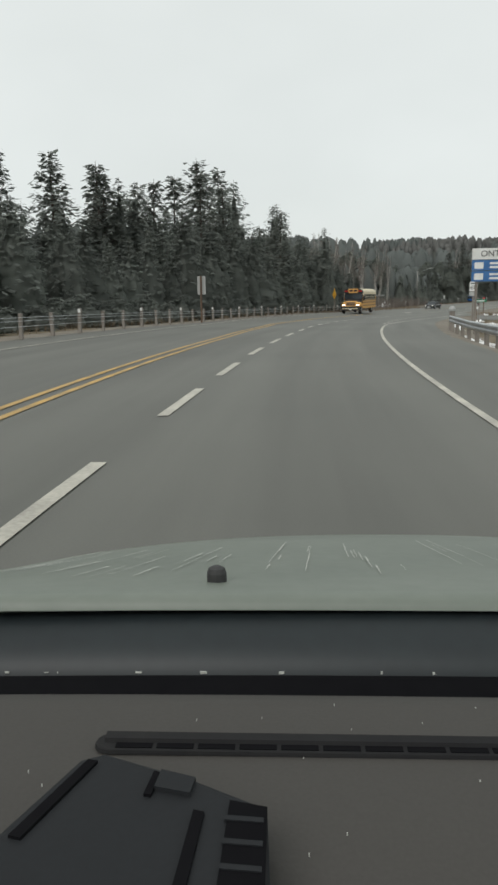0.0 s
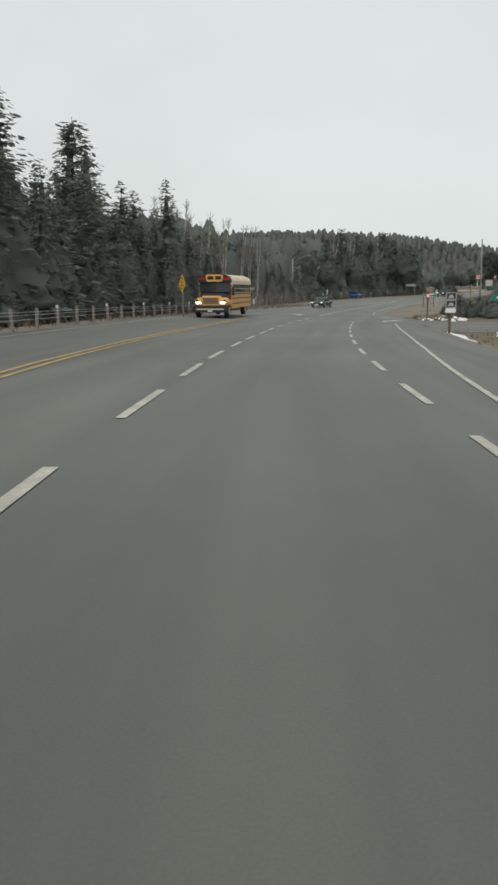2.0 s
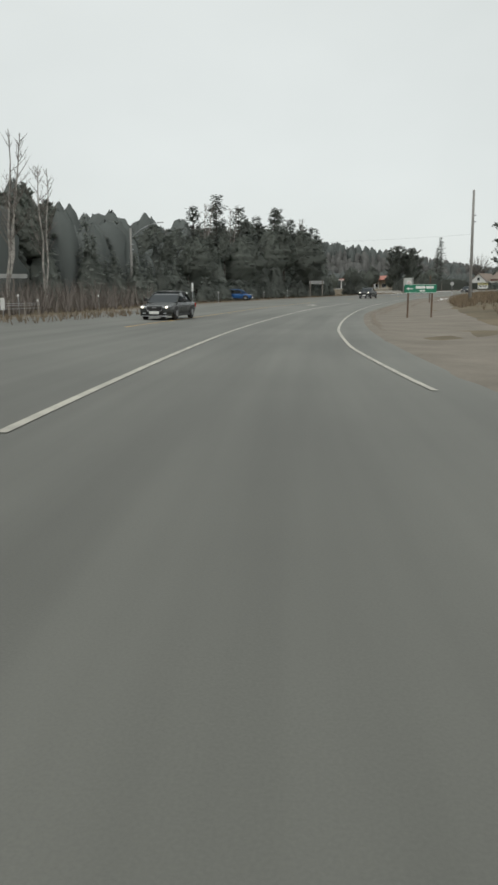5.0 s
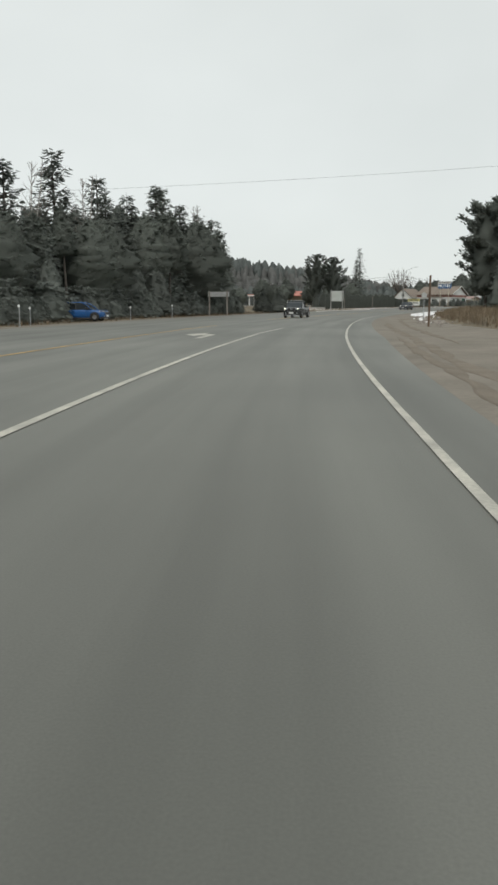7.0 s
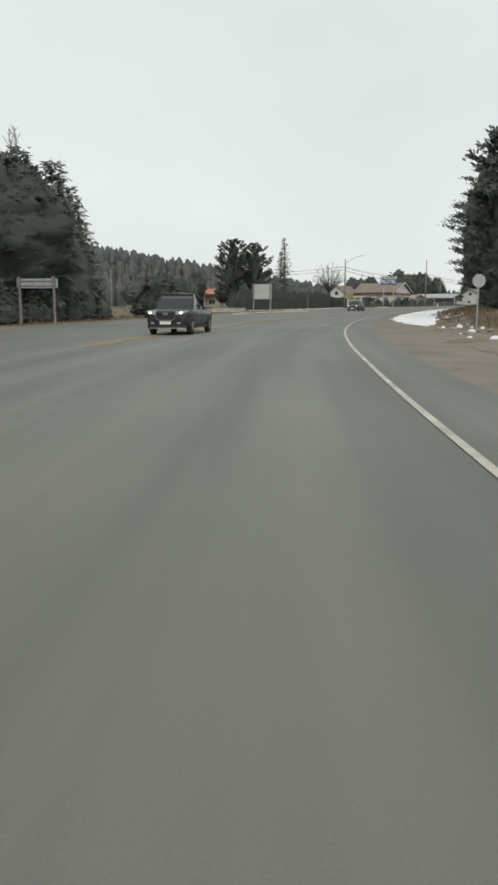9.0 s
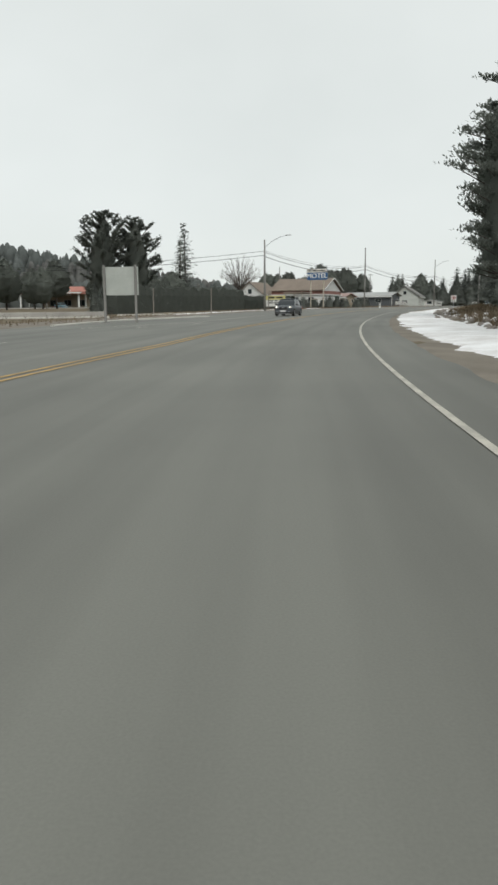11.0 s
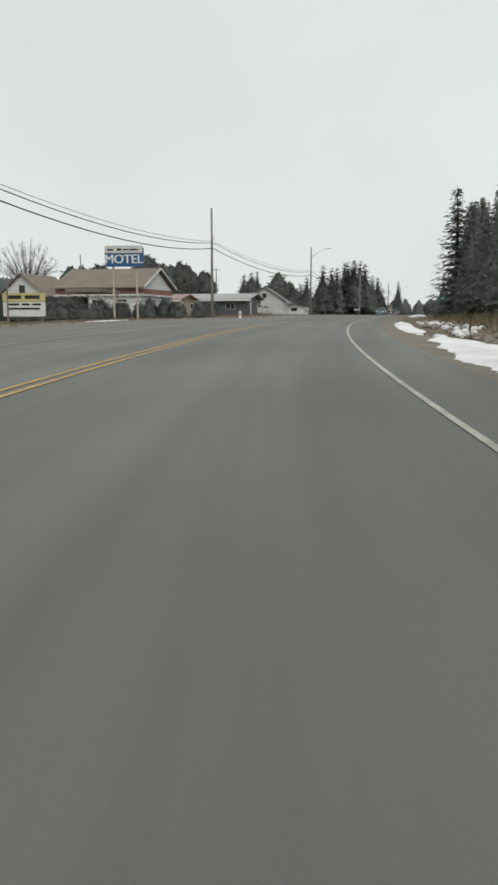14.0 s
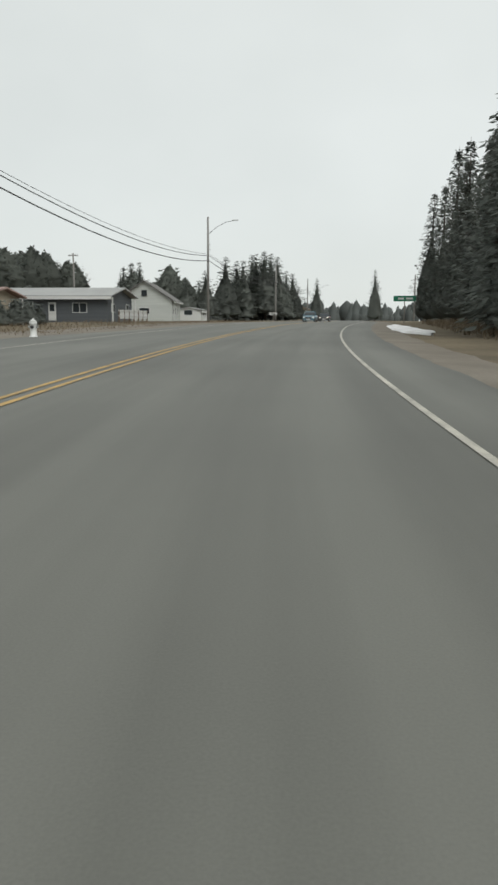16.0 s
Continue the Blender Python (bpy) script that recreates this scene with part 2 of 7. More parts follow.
TAN_METAL = material("tan_painted_post", (0.48, 0.44, 0.36), 0.7, (0.33, 0.30, 0.25), 1.2, 12.0, 0.6)
RUBBER = material("tyre_rubber", (0.020, 0.020, 0.021), 0.85, (0.04, 0.038, 0.035), 3.0, 30.0, 0.6)
RIM = material("wheel_rim", (0.45, 0.46, 0.47), 0.35, (0.25, 0.25, 0.26), 3.0, 30.0, 0.5, metal=0.8)
BUS_YELLOW = material("school_bus_yellow", (0.68, 0.37, 0.10), 0.5, (0.56, 0.31, 0.09), 0.7, 9.0, 0.6)
BUS_GRILLE = material("tan_bus_grille", (0.30, 0.19, 0.10), 0.6, (0.22, 0.14, 0.075), 1.5, 12.0, 0.6)
BUS_ROOF = material("bus_roof_cream", (0.68, 0.60, 0.42), 0.5, (0.5, 0.44, 0.31), 0.7, 9.0, 0.6)
CAR_BLUE = material("blue_car_paint", (0.026, 0.10, 0.27), 0.25, (0.022, 0.08, 0.22), 0.8, 9.0, 0.5)
CAR_BLACK = material("black_car_paint", (0.018, 0.022, 0.022), 0.25, (0.05, 0.052, 0.05), 0.8, 9.0, 0.6)
CAR_GREY = material("dark_grey_car_paint", (0.055, 0.06, 0.066), 0.3, (0.09, 0.09, 0.09), 0.8, 9.0, 0.6)
CAR_SLATE = material("slate_car_paint", (0.050, 0.062, 0.072), 0.3, (0.075, 0.082, 0.088), 0.8, 9.0, 0.6)
CAR_TEAL = material("pale_blue_car_paint", (0.12, 0.22, 0.27), 0.3, (0.09, 0.17, 0.21), 0.8, 9.0, 0.6)
PLASTIC = material("black_plastic", (0.022, 0.022, 0.023), 0.6, (0.04, 0.04, 0.04), 3.0, 60.0, 0.5)
PANE = glass("dark_window_glass", (0.03, 0.036, 0.04))
HEADLIGHT = glow("headlight_lens", (1.0, 0.93, 0.78), 2.2)
LENS = glass("clear_lamp_lens", (0.36, 0.38, 0.39), 0.1)
LAMP_RED = glass("red_lamp_lens", (0.45, 0.02, 0.015), 0.2)
SIDING = material("white_siding", (0.66, 0.67, 0.65), 0.7, (0.50, 0.51, 0.50), 0.4, 8.0, 0.6, 0.003, stretch=(0.3, 0.3, 8))
BRICK_BAND = material("red_brick_band", (0.27, 0.135, 0.11), 0.85, (0.19, 0.10, 0.085), 0.6, 12.0, 0.6, 0.004)
SHINGLE = material("tan_brown_shingles", (0.225, 0.185, 0.15), 0.9, (0.16, 0.132, 0.108), 0.4, 9.0, 0.7, 0.01)
GREY_SHINGLE = material("grey_shingles", (0.20, 0.195, 0.185), 0.9, (0.12, 0.12, 0.115), 0.4, 9.0, 0.7, 0.01)
RED_ROOF = material("faded_red_roof", (0.40, 0.17, 0.13), 0.8, (0.30, 0.13, 0.105), 0.3, 7.0, 0.6, 0.01)
PINK_ROOF = material("faded_pink_roof", (0.34, 0.235, 0.205), 0.8, (0.26, 0.185, 0.165), 0.3, 7.0, 0.6, 0.01)
PALE_ROOF = material("pale_grey_roof", (0.37, 0.375, 0.365), 0.8, (0.29, 0.295, 0.29), 0.3, 7.0, 0.6, 0.01)
DARK_SIDING = material("dark_grey_siding", (0.105, 0.115, 0.125), 0.7, (0.075, 0.084, 0.092), 0.4, 8.0, 0.6, 0.003, stretch=(0.3, 0.3, 8))
TAN_SIDING = material("tan_siding", (0.40, 0.35, 0.27), 0.8, (0.30, 0.26, 0.20), 0.4, 8.0, 0.6)
CONCRETE = material("concrete", (0.42, 0.41, 0.38), 0.9, (0.28, 0.27, 0.25), 0.6, 14.0, 0.7, 0.006)
WIRE = material("overhead_wire", (0.03, 0.03, 0.032), 0.6, (0.02, 0.02, 0.02), 1, 5, 0.5)
ROCK = material("rubble_rock", (0.30, 0.27, 0.235), 0.9, (0.15, 0.135, 0.12), 1.5, 10.0, 0.7, 0.03, rnd=-0.25)
DASH = material("dashboard_plastic", (0.060, 0.057, 0.052), 0.75, (0.050, 0.047, 0.043), 1.5, 300.0, 0.5, 0.0006, spec=0.3)
DEVICE = material("soft_black_plastic", (0.014, 0.0155, 0.0175), 0.75, (0.011, 0.0125, 0.014), 5.0, 200.0, 0.5, 0.0004, spec=0.25)
# black trim; in slots and grooves it paints the shade of a recess
DEEP = material("black_trim_and_recess_shade", (0.004, 0.004, 0.005), 0.95, (0.006, 0.006, 0.007), 3.0, 60.0, 0.5, spec=0.08)
VENT = material("black_vent_plastic", (0.012, 0.012, 0.013), 0.8, (0.018, 0.018, 0.018), 3.0, 60.0, 0.5, spec=0.2)
COWL = material("cowl_plastic", (0.014, 0.020, 0.022), 0.5, (0.008, 0.011, 0.013), 3.0, 60.0, 0.6)
HOOD = material("dusty_green_grey_paint", (0.160, 0.180, 0.154), 0.5, (0.125, 0.145, 0.123), 2.5, 40.0, 0.6)
STREAK = material("dried_salt_streak", (0.52, 0.53, 0.49), 0.8, (0.36, 0.37, 0.34), 8.0, 60.0, 0.6)


# ---- mesh tools ----
class Shape:
    """Vertices and faces gathered piece by piece."""

    def __init__(self):
        self.v, self.f = [], []

    def add(self, verts, faces):
        n = len(self.v)
        self.v += [tuple(p) for p in verts]
        self.f += [tuple(i + n for i in f) for f in faces]
        return self

    def box(self, x0, x1, y0, y1, z0, z1, c=0.0):
        """A box; c cuts its upright and upper edges."""
        if not c:
            p = [(x, y, z) for z in (z0, z1) for x, y in ((x0, y0), (x1, y0), (x1, y1), (x0, y1))]
            return self.add(p, [(3, 2, 1, 0), (4, 5, 6, 7), (0, 1, 5, 4), (1, 2, 6, 5), (2, 3, 7, 6), (3, 0, 4, 7)])
        def ring(d, z):
            a, b, e, g = x0 + d, x1 - d, y0 + d, y1 - d
            return [(a + c, e, z), (b - c, e, z), (b, e + c, z), (b, g - c, z), (b - c, g, z), (a + c, g, z), (a, g - c, z), (a, e + c, z)]
        return self.loft([ring(0, z0), ring(0, z1 - c), ring(c * 0.7, z1)])

    def loft(self, rings, caps=True, closed=True):
        k = len(rings[0])
        faces = []
        for r in range(len(rings) - 1):
            for i in range(k if closed else k - 1):
                a, b = r * k + i, r * k + (i + 1) % k
                faces.append((a, b, b + k, a + k))
        if caps:
            faces += [tuple(reversed(range(k))), tuple(range((len(rings) - 1) * k, len(rings) * k))]
        return self.add([p for ring in rings for p in ring], faces)

    def tube(self, points, radii, n=6, caps=True):
        rings = []
        pts = [Vector(p) for p in points]
        for i, p in enumerate(pts):
            d = (pts[min(i + 1, len(pts) - 1)] - pts[max(i - 1, 0)]).normalized()
            a = d.cross(Vector((0, 0, 1)) if abs(d.z) < 0.9 else Vector((1, 0, 0))).normalized()
            b = d.cross(a)
            r = radii[i] if isinstance(radii, (list, tuple)) else radii
            rings.append([p + r * (math.cos(q) * a + math.sin(q) * b) for q in (2 * math.pi * j / n for j in range(n))])
        return self.loft(rings, caps)

    def wheel(self, x, y, z, r, w, n=16):
        rr = [(0.0, 0.82), (0.12, 1.0), (0.88, 1.0), (1.0, 0.82)]
        return self.loft([[(x + (u - 0.5) * w, y + r * k * math.cos(2 * math.pi * j / n), z + r * k * math.sin(2 * math.pi * j / n)) for j in range(n)] for u, k in rr])

    def mesh(self, name, mat, smooth=False):
        me = bpy.data.meshes.new(name)
        me.from_pydata(self.v, [], self.f)
        me.materials.append(mat)
        if smooth:
            me.polygons.foreach_set("use_smooth", [True] * len(me.polygons))
        me.update()
        return me


def thing(name, label, category, m, group="", kind=""):
    """An Empty at the base of a thing that has parts."""
    ob = new(name)
    ob.empty_display_size = 0.2
    ob.matrix_basis = m
    return tagged(ob, label, category, group, kind)


def part(name, shape, mat, parent, label="", smooth=False):
    me = shape if isinstance(shape, bpy.types.Mesh) else shape.mesh(name, mat, smooth)
    ob = new(name, me)
    ob.parent = parent
    return tagged(ob, label)


def solid(name, shape, mat, label, category, m=None, group="", kind="", smooth=False):
    me = shape if isinstance(shape, bpy.types.Mesh) else shape.mesh(name, mat, smooth)
    ob = new(name, me)
    if m is not None:
        ob.matrix_basis = m
    return tagged(ob, label, category, group, kind)


def lettering(text, height, mat, thick=0.006, bold=0.0):
    """Raised letters as a mesh, upright in the x-z plane, facing -y, middle at the origin."""
    cu = bpy.data.curves.new("letters", "FONT")
    cu.body, cu.size, cu.extrude, cu.align_x, cu.align_y, cu.offset = text, height * 1.4, thick, "CENTER", "CENTER", bold
    ob = new("letters", cu)
    bpy.context.view_layer.update()
    me = bpy.data.meshes.new_from_object(ob.evaluated_get(bpy.context.evaluated_depsgraph_get()))
    bpy.data.objects.remove(ob)
    me.transform(pose(0, 0, 0, 90, 0, 0))
    me.materials.clear()
    me.materials.append(mat)
    return me


# ---- the road's line ----
def spline(table, x):
    table = np.asarray(table, float)
    i = np.clip(np.floor(x).astype(int), 0, len(table) - 2)
    u = x - i
    p0, p1, p2, p3 = table[np.maximum(i - 1, 0)], table[i], table[i + 1], table[np.minimum(i + 2, len(table) - 1)]
    return p1 + 0.5 * u * (p2 - p0 + u * (2 * p0 - 5 * p1 + 4 * p2 - p3 + u * (3 * (p1 - p2) + p3 - p0)))


S_AX = np.arange(-60, 660.01, 0.5)
S_TURN = np.radians(spline(TURN, (S_AX + 60) / 20))
S_X = np.r_[0, np.cumsum((np.sin(S_TURN[1:]) + np.sin(S_TURN[:-1])) * 0.25)]
S_Y = np.r_[0, np.cumsum((np.cos(S_TURN[1:]) + np.cos(S_TURN[:-1])) * 0.25)]
S_X, S_Y = S_X - S_X[120], S_Y - S_Y[120]
S_Z = spline(RISE, (S_AX + 60) / 20)


def curve_of(*pairs):
    a = np.array(pairs, float)
    return lambda s: float(np.interp(s, a[:, 0], a[:, 1]))


def turn_at(s):
    return float(np.interp(s, S_AX, S_TURN))


def smooth01(x):
    x = min(max(x, 0.0), 1.0)
    return x * x * (3 - 2 * x)


left_edge = curve_of((-60, -11), (50, -11), (80, -12.2), (112, -13), (150, -16.5), (190, -18.3), (320, -18), (345, -17.8), (380, -18.6), (411, -14.8), (435, -11.8), (470, -11.2), (540, -9), (600, -7.5), (660, -7.5))
right_edge = curve_of((-60, 4.4), (28, 4.5), (44, 4.9), (60, 5.5), (80, 6.1), (100, 6.2), (118, 5.2), (124, 3.2), (146, 2.7), (170, 2.4), (194, 3.2), (262, 3.5), (300, 3.7), (376, 4.0), (400, 3.9), (660, 3.9))
bank_part = curve_of((-60, 0), (50, 0.1), (95, 1), (140, 0.6), (170, 0), (270, 0), (310, 1), (380, 1), (460, 0.2), (660, 0))
ditch_part = curve_of((-60, 0.5), (20, 0.8), (60, 1), (95, 0.8), (106, 0.2), (120, 0.0), (660, 0))
verge_rise = curve_of((-60, 0), (150, 0), (175, 0.7), (250, 0.7), (275, 0.9), (330, 0.8), (390, 0.5), (480, 0.2), (660, 0))


def height_at(s, o):
    z = float(np.interp(s, S_AX, S_Z))
    z += bank_part(s) * (min(0.55, 0.04 * max(0.0, -o - 3.5)) if s < 200 else 0.55 * smooth01((-o - 36) / 8))
    r = o - right_edge(s)
    if r > 0:
        z += -0.65 * ditch_part(s) * smooth01(r / 2.0) - 0.05 * smooth01(r / 1.5) + verge_rise(s) * smooth01((r - 4.0) / 6.0)
    return z


def perch(s, o):
    """The footing that things beside the second bend stand on, above the verge."""
    return bank_part(s) * (min(0.55, 0.04 * max(0.0, -o - 3.5)) - 0.55 * smooth01((-o - 36) / 8)) if s > 200 and o < 0 else 0.0


def place(s, o, dz=0.0):
    a = turn_at(s)
    x, y = float(np.interp(s, S_AX, S_X)), float(np.interp(s, S_AX, S_Y))
    return Vector((x + o * math.cos(a), y - o * math.sin(a), height_at(s, o) + dz))


def stand(s, o, turn=0.0, dz=0.0, size=1.0):
    """The pose of a thing that stands beside the road and looks back at who comes (its -y), turned by so many degrees to its left."""
    p = place(s, o, dz)
    return pose(*p, 0, 0, -math.degrees(turn_at(s)) + turn) @ Matrix.Scale(size, 4)


# ---- ground and road ----
def strip(name, s0, s1, step, offsets, dz, mat, uv=False):
    """A sheet that follows the road: offsets(s) gives the places across it."""
    rows = [s0 + step * i for i in range(int(round((s1 - s0) / step)) + 1)]
    v, f, uvs = [], [], []
    for s in rows:
        os_ = offsets(s)
        for o in os_:
            v.append(place(s, o, dz(s, o) if callable(dz) else dz))
            uvs.append((o, s))
    k = len(offsets(rows[0]))
    for r in range(len(rows) - 1):
        for i in range(k - 1):
            a = r * k + i
            f.append((a, a + 1, a + k + 1, a + k))
    me = bpy.data.meshes.new(name)
    me.from_pydata([tuple(p) for p in v], [], f)
    me.materials.append(mat)
    if uv:
        layer = me.uv_layers.new(name="UVMap")
        for loop in me.loops:
            layer.data[loop.index].uv = uvs[loop.vertex_index]
    me.polygons.foreach_set("use_smooth", [True] * len(me.polygons))
    me.update()
    return me


def ground_offsets(s):
    a, b = left_edge(s), right_edge(s)
    return [-230, -120, -70, -45, -34, -28, -24, min(-21.5, a - 2), a - 0.8, a + 0.4, -9, -6, -3, 0, 1.5, b - 0.3, b + 0.3, b + 1, b + 2, b + 3.2, b + 4.5, b + 6, b + 8, b + 10.5, b + 14, b + 20, b + 30, b + 50, b + 90]


def ground_drop(s, o):
    inside = left_edge(s) + 0.2 < o < right_edge(s) - 0.1
    rough = 0.0 if inside else 0.10 * noise.noise(Vector((s * 0.16, o * 0.22, 3.0))) + 0.035 * noise.noise(Vector((s * 0.7, o * 0.9, 7.0)))
    if o < -200 or o > right_edge(s) + 85:
        return -3.3 - height_at(s, o)
    if 92 < s < 114 and o > 3:
        return -0.035
    return -0.12 if inside else rough - 0.02


def build_ground():
    me = strip("ground", -60, 660, 3.0, ground_offsets, ground_drop, GROUND)
    bm = bmesh.new()
    bm.from_mesh(me)
    # the country beyond, to the horizon
    n, size = 40, 3200.0
    grid = [[bm.verts.new((-size + 2 * size * i / n, -size + 2 * size * j / n, -3.2)) for j in range(n + 1)] for i in range(n + 1)]
    for i in range(n):
        for j in range(n):
            bm.faces.new((grid[i][j], grid[i + 1][j], grid[i + 1][j + 1], grid[i][j + 1]))
    bm.to_mesh(me)
    bm.free()
    return solid("ground", me, GROUND, "dry tan grass and dirt beside the highway", "ground", kind="structure")


build_ground()


def road_offsets(s):
    a, b = left_edge(s), right_edge(s)
    return sorted([a + (b - a) * u for u in (0, 0.03, 0.1, 0.2, 0.3, 0.4, 0.5, 0.6, 0.7, 0.8, 0.88, 0.95, 1.0)] + [-3.5])


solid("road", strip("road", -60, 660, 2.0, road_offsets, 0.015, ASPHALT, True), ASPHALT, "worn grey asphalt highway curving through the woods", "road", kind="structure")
side_half = curve_of((3.0, 12), (6, 8.5), (9, 6.5), (14, 6.0), (60, 6.0))


def side_road():
    v, f, uvs = [], [], []
    offs = [3.2, 4.5, 6, 7.5, 9, 11, 14, 20, 30, 45, 60]
    for o in offs:
        h = side_half(o)
        for u in (-1, -0.96, -0.6, -0.3, 0, 0.3, 0.6, 0.96, 1):
            s = 103 + u * h
            v.append(tuple(place(s, o, -0.3 if abs(u) == 1 else 0.012 + 0.008 * (1 - abs(u)))))
            uvs.append((s, o))
    for r in range(len(offs) - 1):
        for i in range(8):
            a = r * 9 + i
            f.append((a, a + 9, a + 10, a + 1))
    me = bpy.data.meshes.new("side_road")
    me.from_pydata(v, [], f)
    me.materials.append(ASPHALT)
    layer = me.uv_layers.new(name="UVMap")
    for loop in me.loops:
        layer.data[loop.index].uv = uvs[loop.vertex_index]
    return solid("side_road", me, ASPHALT, "grey asphalt side road that joins the highway", "road", kind="structure")


side_road()


def band(name, label, s0, s1, o_a, o_b, dz, mat, ragged=0.0, seed=1, category="verge", z_mid=0.0):
    """A strip of another ground, with ragged edges and a thickness in its middle."""
    def offs(s):
        a, b = o_a(s), o_b(s)
        e = min(1.0, (s - s0) / 6.0, (s1 - s) / 6.0)
        mid = (a + b) / 2
        a, b = mid + (a - mid) * max(e, 0.03), mid + (b - mid) * max(e, 0.03)
        a += ragged * noise.noise(Vector((s * 0.35, seed, 0))) + ragged * 0.5 * noise.noise(Vector((s * 1.3, seed, 5)))
        if mat is SNOW:
            a += ragged * (0.45 * noise.noise(Vector((s * 2.9, seed, 2))) + 0.25 * abs(noise.noise(Vector((s * 6.0, seed, 3)))))
        b += ragged * noise.noise(Vector((s * 0.3, seed + 9, 0))) + ragged * 0.5 * noise.noise(Vector((s * 1.1, seed, 8)))
        return [a + (b - a) * u for u in (0, 0.08, 0.25, 0.5, 0.75, 0.92, 1)]
    def lift(s, o):
        row = offs(s)
        a, b = row[0], row[-1]
        u = min(max((o - a) / (b - a + 1e-6), 0), 1)
        if u < 0.01 or u > 0.99:
            return -0.02
        return dz + z_mid * math.sin(math.pi * u) * (0.7 + 0.5 * noise.noise(Vector((s * 0.4, o * 0.6, seed))))
    me = strip(name, s0, s1, 0.3 if mat is SNOW else 0.75, offs, lift, mat)
    return solid(name, me, mat, label, category, kind="structure")


edge = lambda d: (lambda s: right_edge(s) + d)
band("gravel_shoulder", "brown dirt and gravel apron beside the asphalt", 118, 292, edge(-0.25), curve_of((118, 8), (150, 9), (200, 9.5), (255, 8.5), (292, 6)), 0.035, DIRT, 0.25, 2)
band("gravel_shoulder", "narrow brown gravel shoulder beside the asphalt", 286, 640, edge(-0.15), edge(1.8), 0.03, DIRT, 0.2, 3)
band("gravel_shoulder", "brown gravel shoulder below the guard rail", -50, 96, edge(-0.15), edge(2.4), 0.03, DIRT, 0.2, 4)
band("gravel_shoulder", "brown gravel strip along the far road edge", -50, 640, lambda s: left_edge(s) - 1.5, lambda s: left_edge(s) + 0.15, 0.03, DIRT, 0.2, 5)
band("gravel_shoulder", "wide brown dirt verge before the hedge", 296, 470, lambda s: left_edge(s) - 5.5, lambda s: left_edge(s) - 1.2, 0.035, DIRT, 0.5, 6)
for i, (a, b, off, w) in enumerate([(146, 196, 0.6, 0.2), (168, 226, 1.2, 0.28), (190, 238, 2.5, 0.22)]):
    band("tyre_ridge", "dark damp ridge of churned dirt beside a tyre track", a, b, edge(off - w), edge(off + w), 0.042, WET_DIRT, 0.3, 30 + i, "dirt", 0.012)
band("snow_bank", "melting white snow lying along the road verge", 262, 352, curve_of((262, 6.6), (272, 5.6), (280, 4.7), (292, 4.45), (326, 4.2), (342, 4.05), (352, 4.0)), curve_of((262, 7.6), (272, 8.2), (280, 8.6), (300, 9.0), (330, 8.2), (352, 7.4)), 0.06, SNOW, 0.5, 11, "snow", 0.12)
band("snow_bank", "patch of old snow on the verge", 346, 372, curve_of((346, 4.0), (352, 3.95), (358, 4.4), (364, 4.9), (372, 5.4)), curve_of((346, 7.8), (352, 7.4), (362, 6.9), (372, 6.6)), 0.05, SNOW, 0.5, 12, "snow", 0.10)
band("snow_bank", "broken strip of old snow beside the shoulder", 372, 402, curve_of((372, 4.8), (382, 4.9), (402, 5.3)), curve_of((372, 6.0), (382, 6.1), (402, 6.3)), 0.05, SNOW, 0.45, 13, "snow", 0.06)
band("snow_bank", "long patch of old snow below the spruces", 432, 458, curve_of((432, 5.9), (444, 5.2), (458, 5.0)), curve_of((432, 8.0), (444, 7.4), (458, 6.4)), 0.10, SNOW, 0.35, 14, "snow", 0.08)
for i, (s, o, ln, wd) in enumerate([(50, 6.6, 16, 0.5), (62, 8.4, 9, 0.7), (70, 9.6, 12, 0.5), (84, 8.0, 12, 0.45), (88, 11, 8, 0.7), (109, 7.6, 7, 0.6), (110, 10.4, 8, 0.6), (114, 8.8, 7, 0.5), (345, -21.5, 26, 0.5), (372, -22, 14, 0.5), (398, -20.5, 10, 0.4), (26, 5.9, 9, 0.25), (31, 6.6, 6, 0.3)]):
    band("snow_patch", "small ragged patch of old snow", s, s + ln, (lambda s_, o=o, w=wd: o - w), (lambda s_, o=o, w=wd: o + w), 0.06, SNOW, 0.4, 20 + i, "snow", 0.08)


# ---- painted lines ----
def line(name, label, s0, s1, off, width, mat, step=1.5, dz=0.026):
    n = max(2, int((s1 - s0) / step) + 1)
    v, f = [], []
    for i in range(n):
        s = s0 + (s1 - s0) * i / (n - 1)
        o = off(s)
        for d in (-width / 2, width / 2):
            v.append(tuple(place(s, o + d, dz)))
    for i in range(n - 1):
        f.append((2 * i, 2 * i + 1, 2 * i + 3, 2 * i + 2))
    return solid(name, Shape().add(v, f), mat, label, "road marking", kind="structure")


yellow_off = curve_of((-60, -3.5), (20, -3.55), (27, -3.6), (34, -3.9), (40, -4.1), (47, -4.8), (55, -5.1), (62, -5.6), (72, -6.05), (82, -6.35), (92, -6.65), (100, -7.05), (107, -7.2), (150, -8.0), (181, -7.95), (206, -7.6), (265, -5.9), (287, -4.7), (312, -4.6), (340, -4.3), (360, -4.1), (400, -4.0), (660, -3.8))
lane_off = curve_of((-60, -1.8), (3, -1.68), (9, -1.5), (14, -1.42), (28, -1.38), (34, -1.42), (42, -1.63), (51, -1.82), (57, -1.89), (65, -2.05), (75, -2.18), (81, -2.25), (88, -2.45), (97, -2.6), (112, -2.76), (121, -2.85), (145, -3.05), (165, -3.0), (186, -2.8), (200, -2.6), (208, -2.2))
turn_off = curve_of((36, 2.05), (55, 2.05), (66, 1.93), (76, 1.87), (88, 1.81), (102, 1.65))
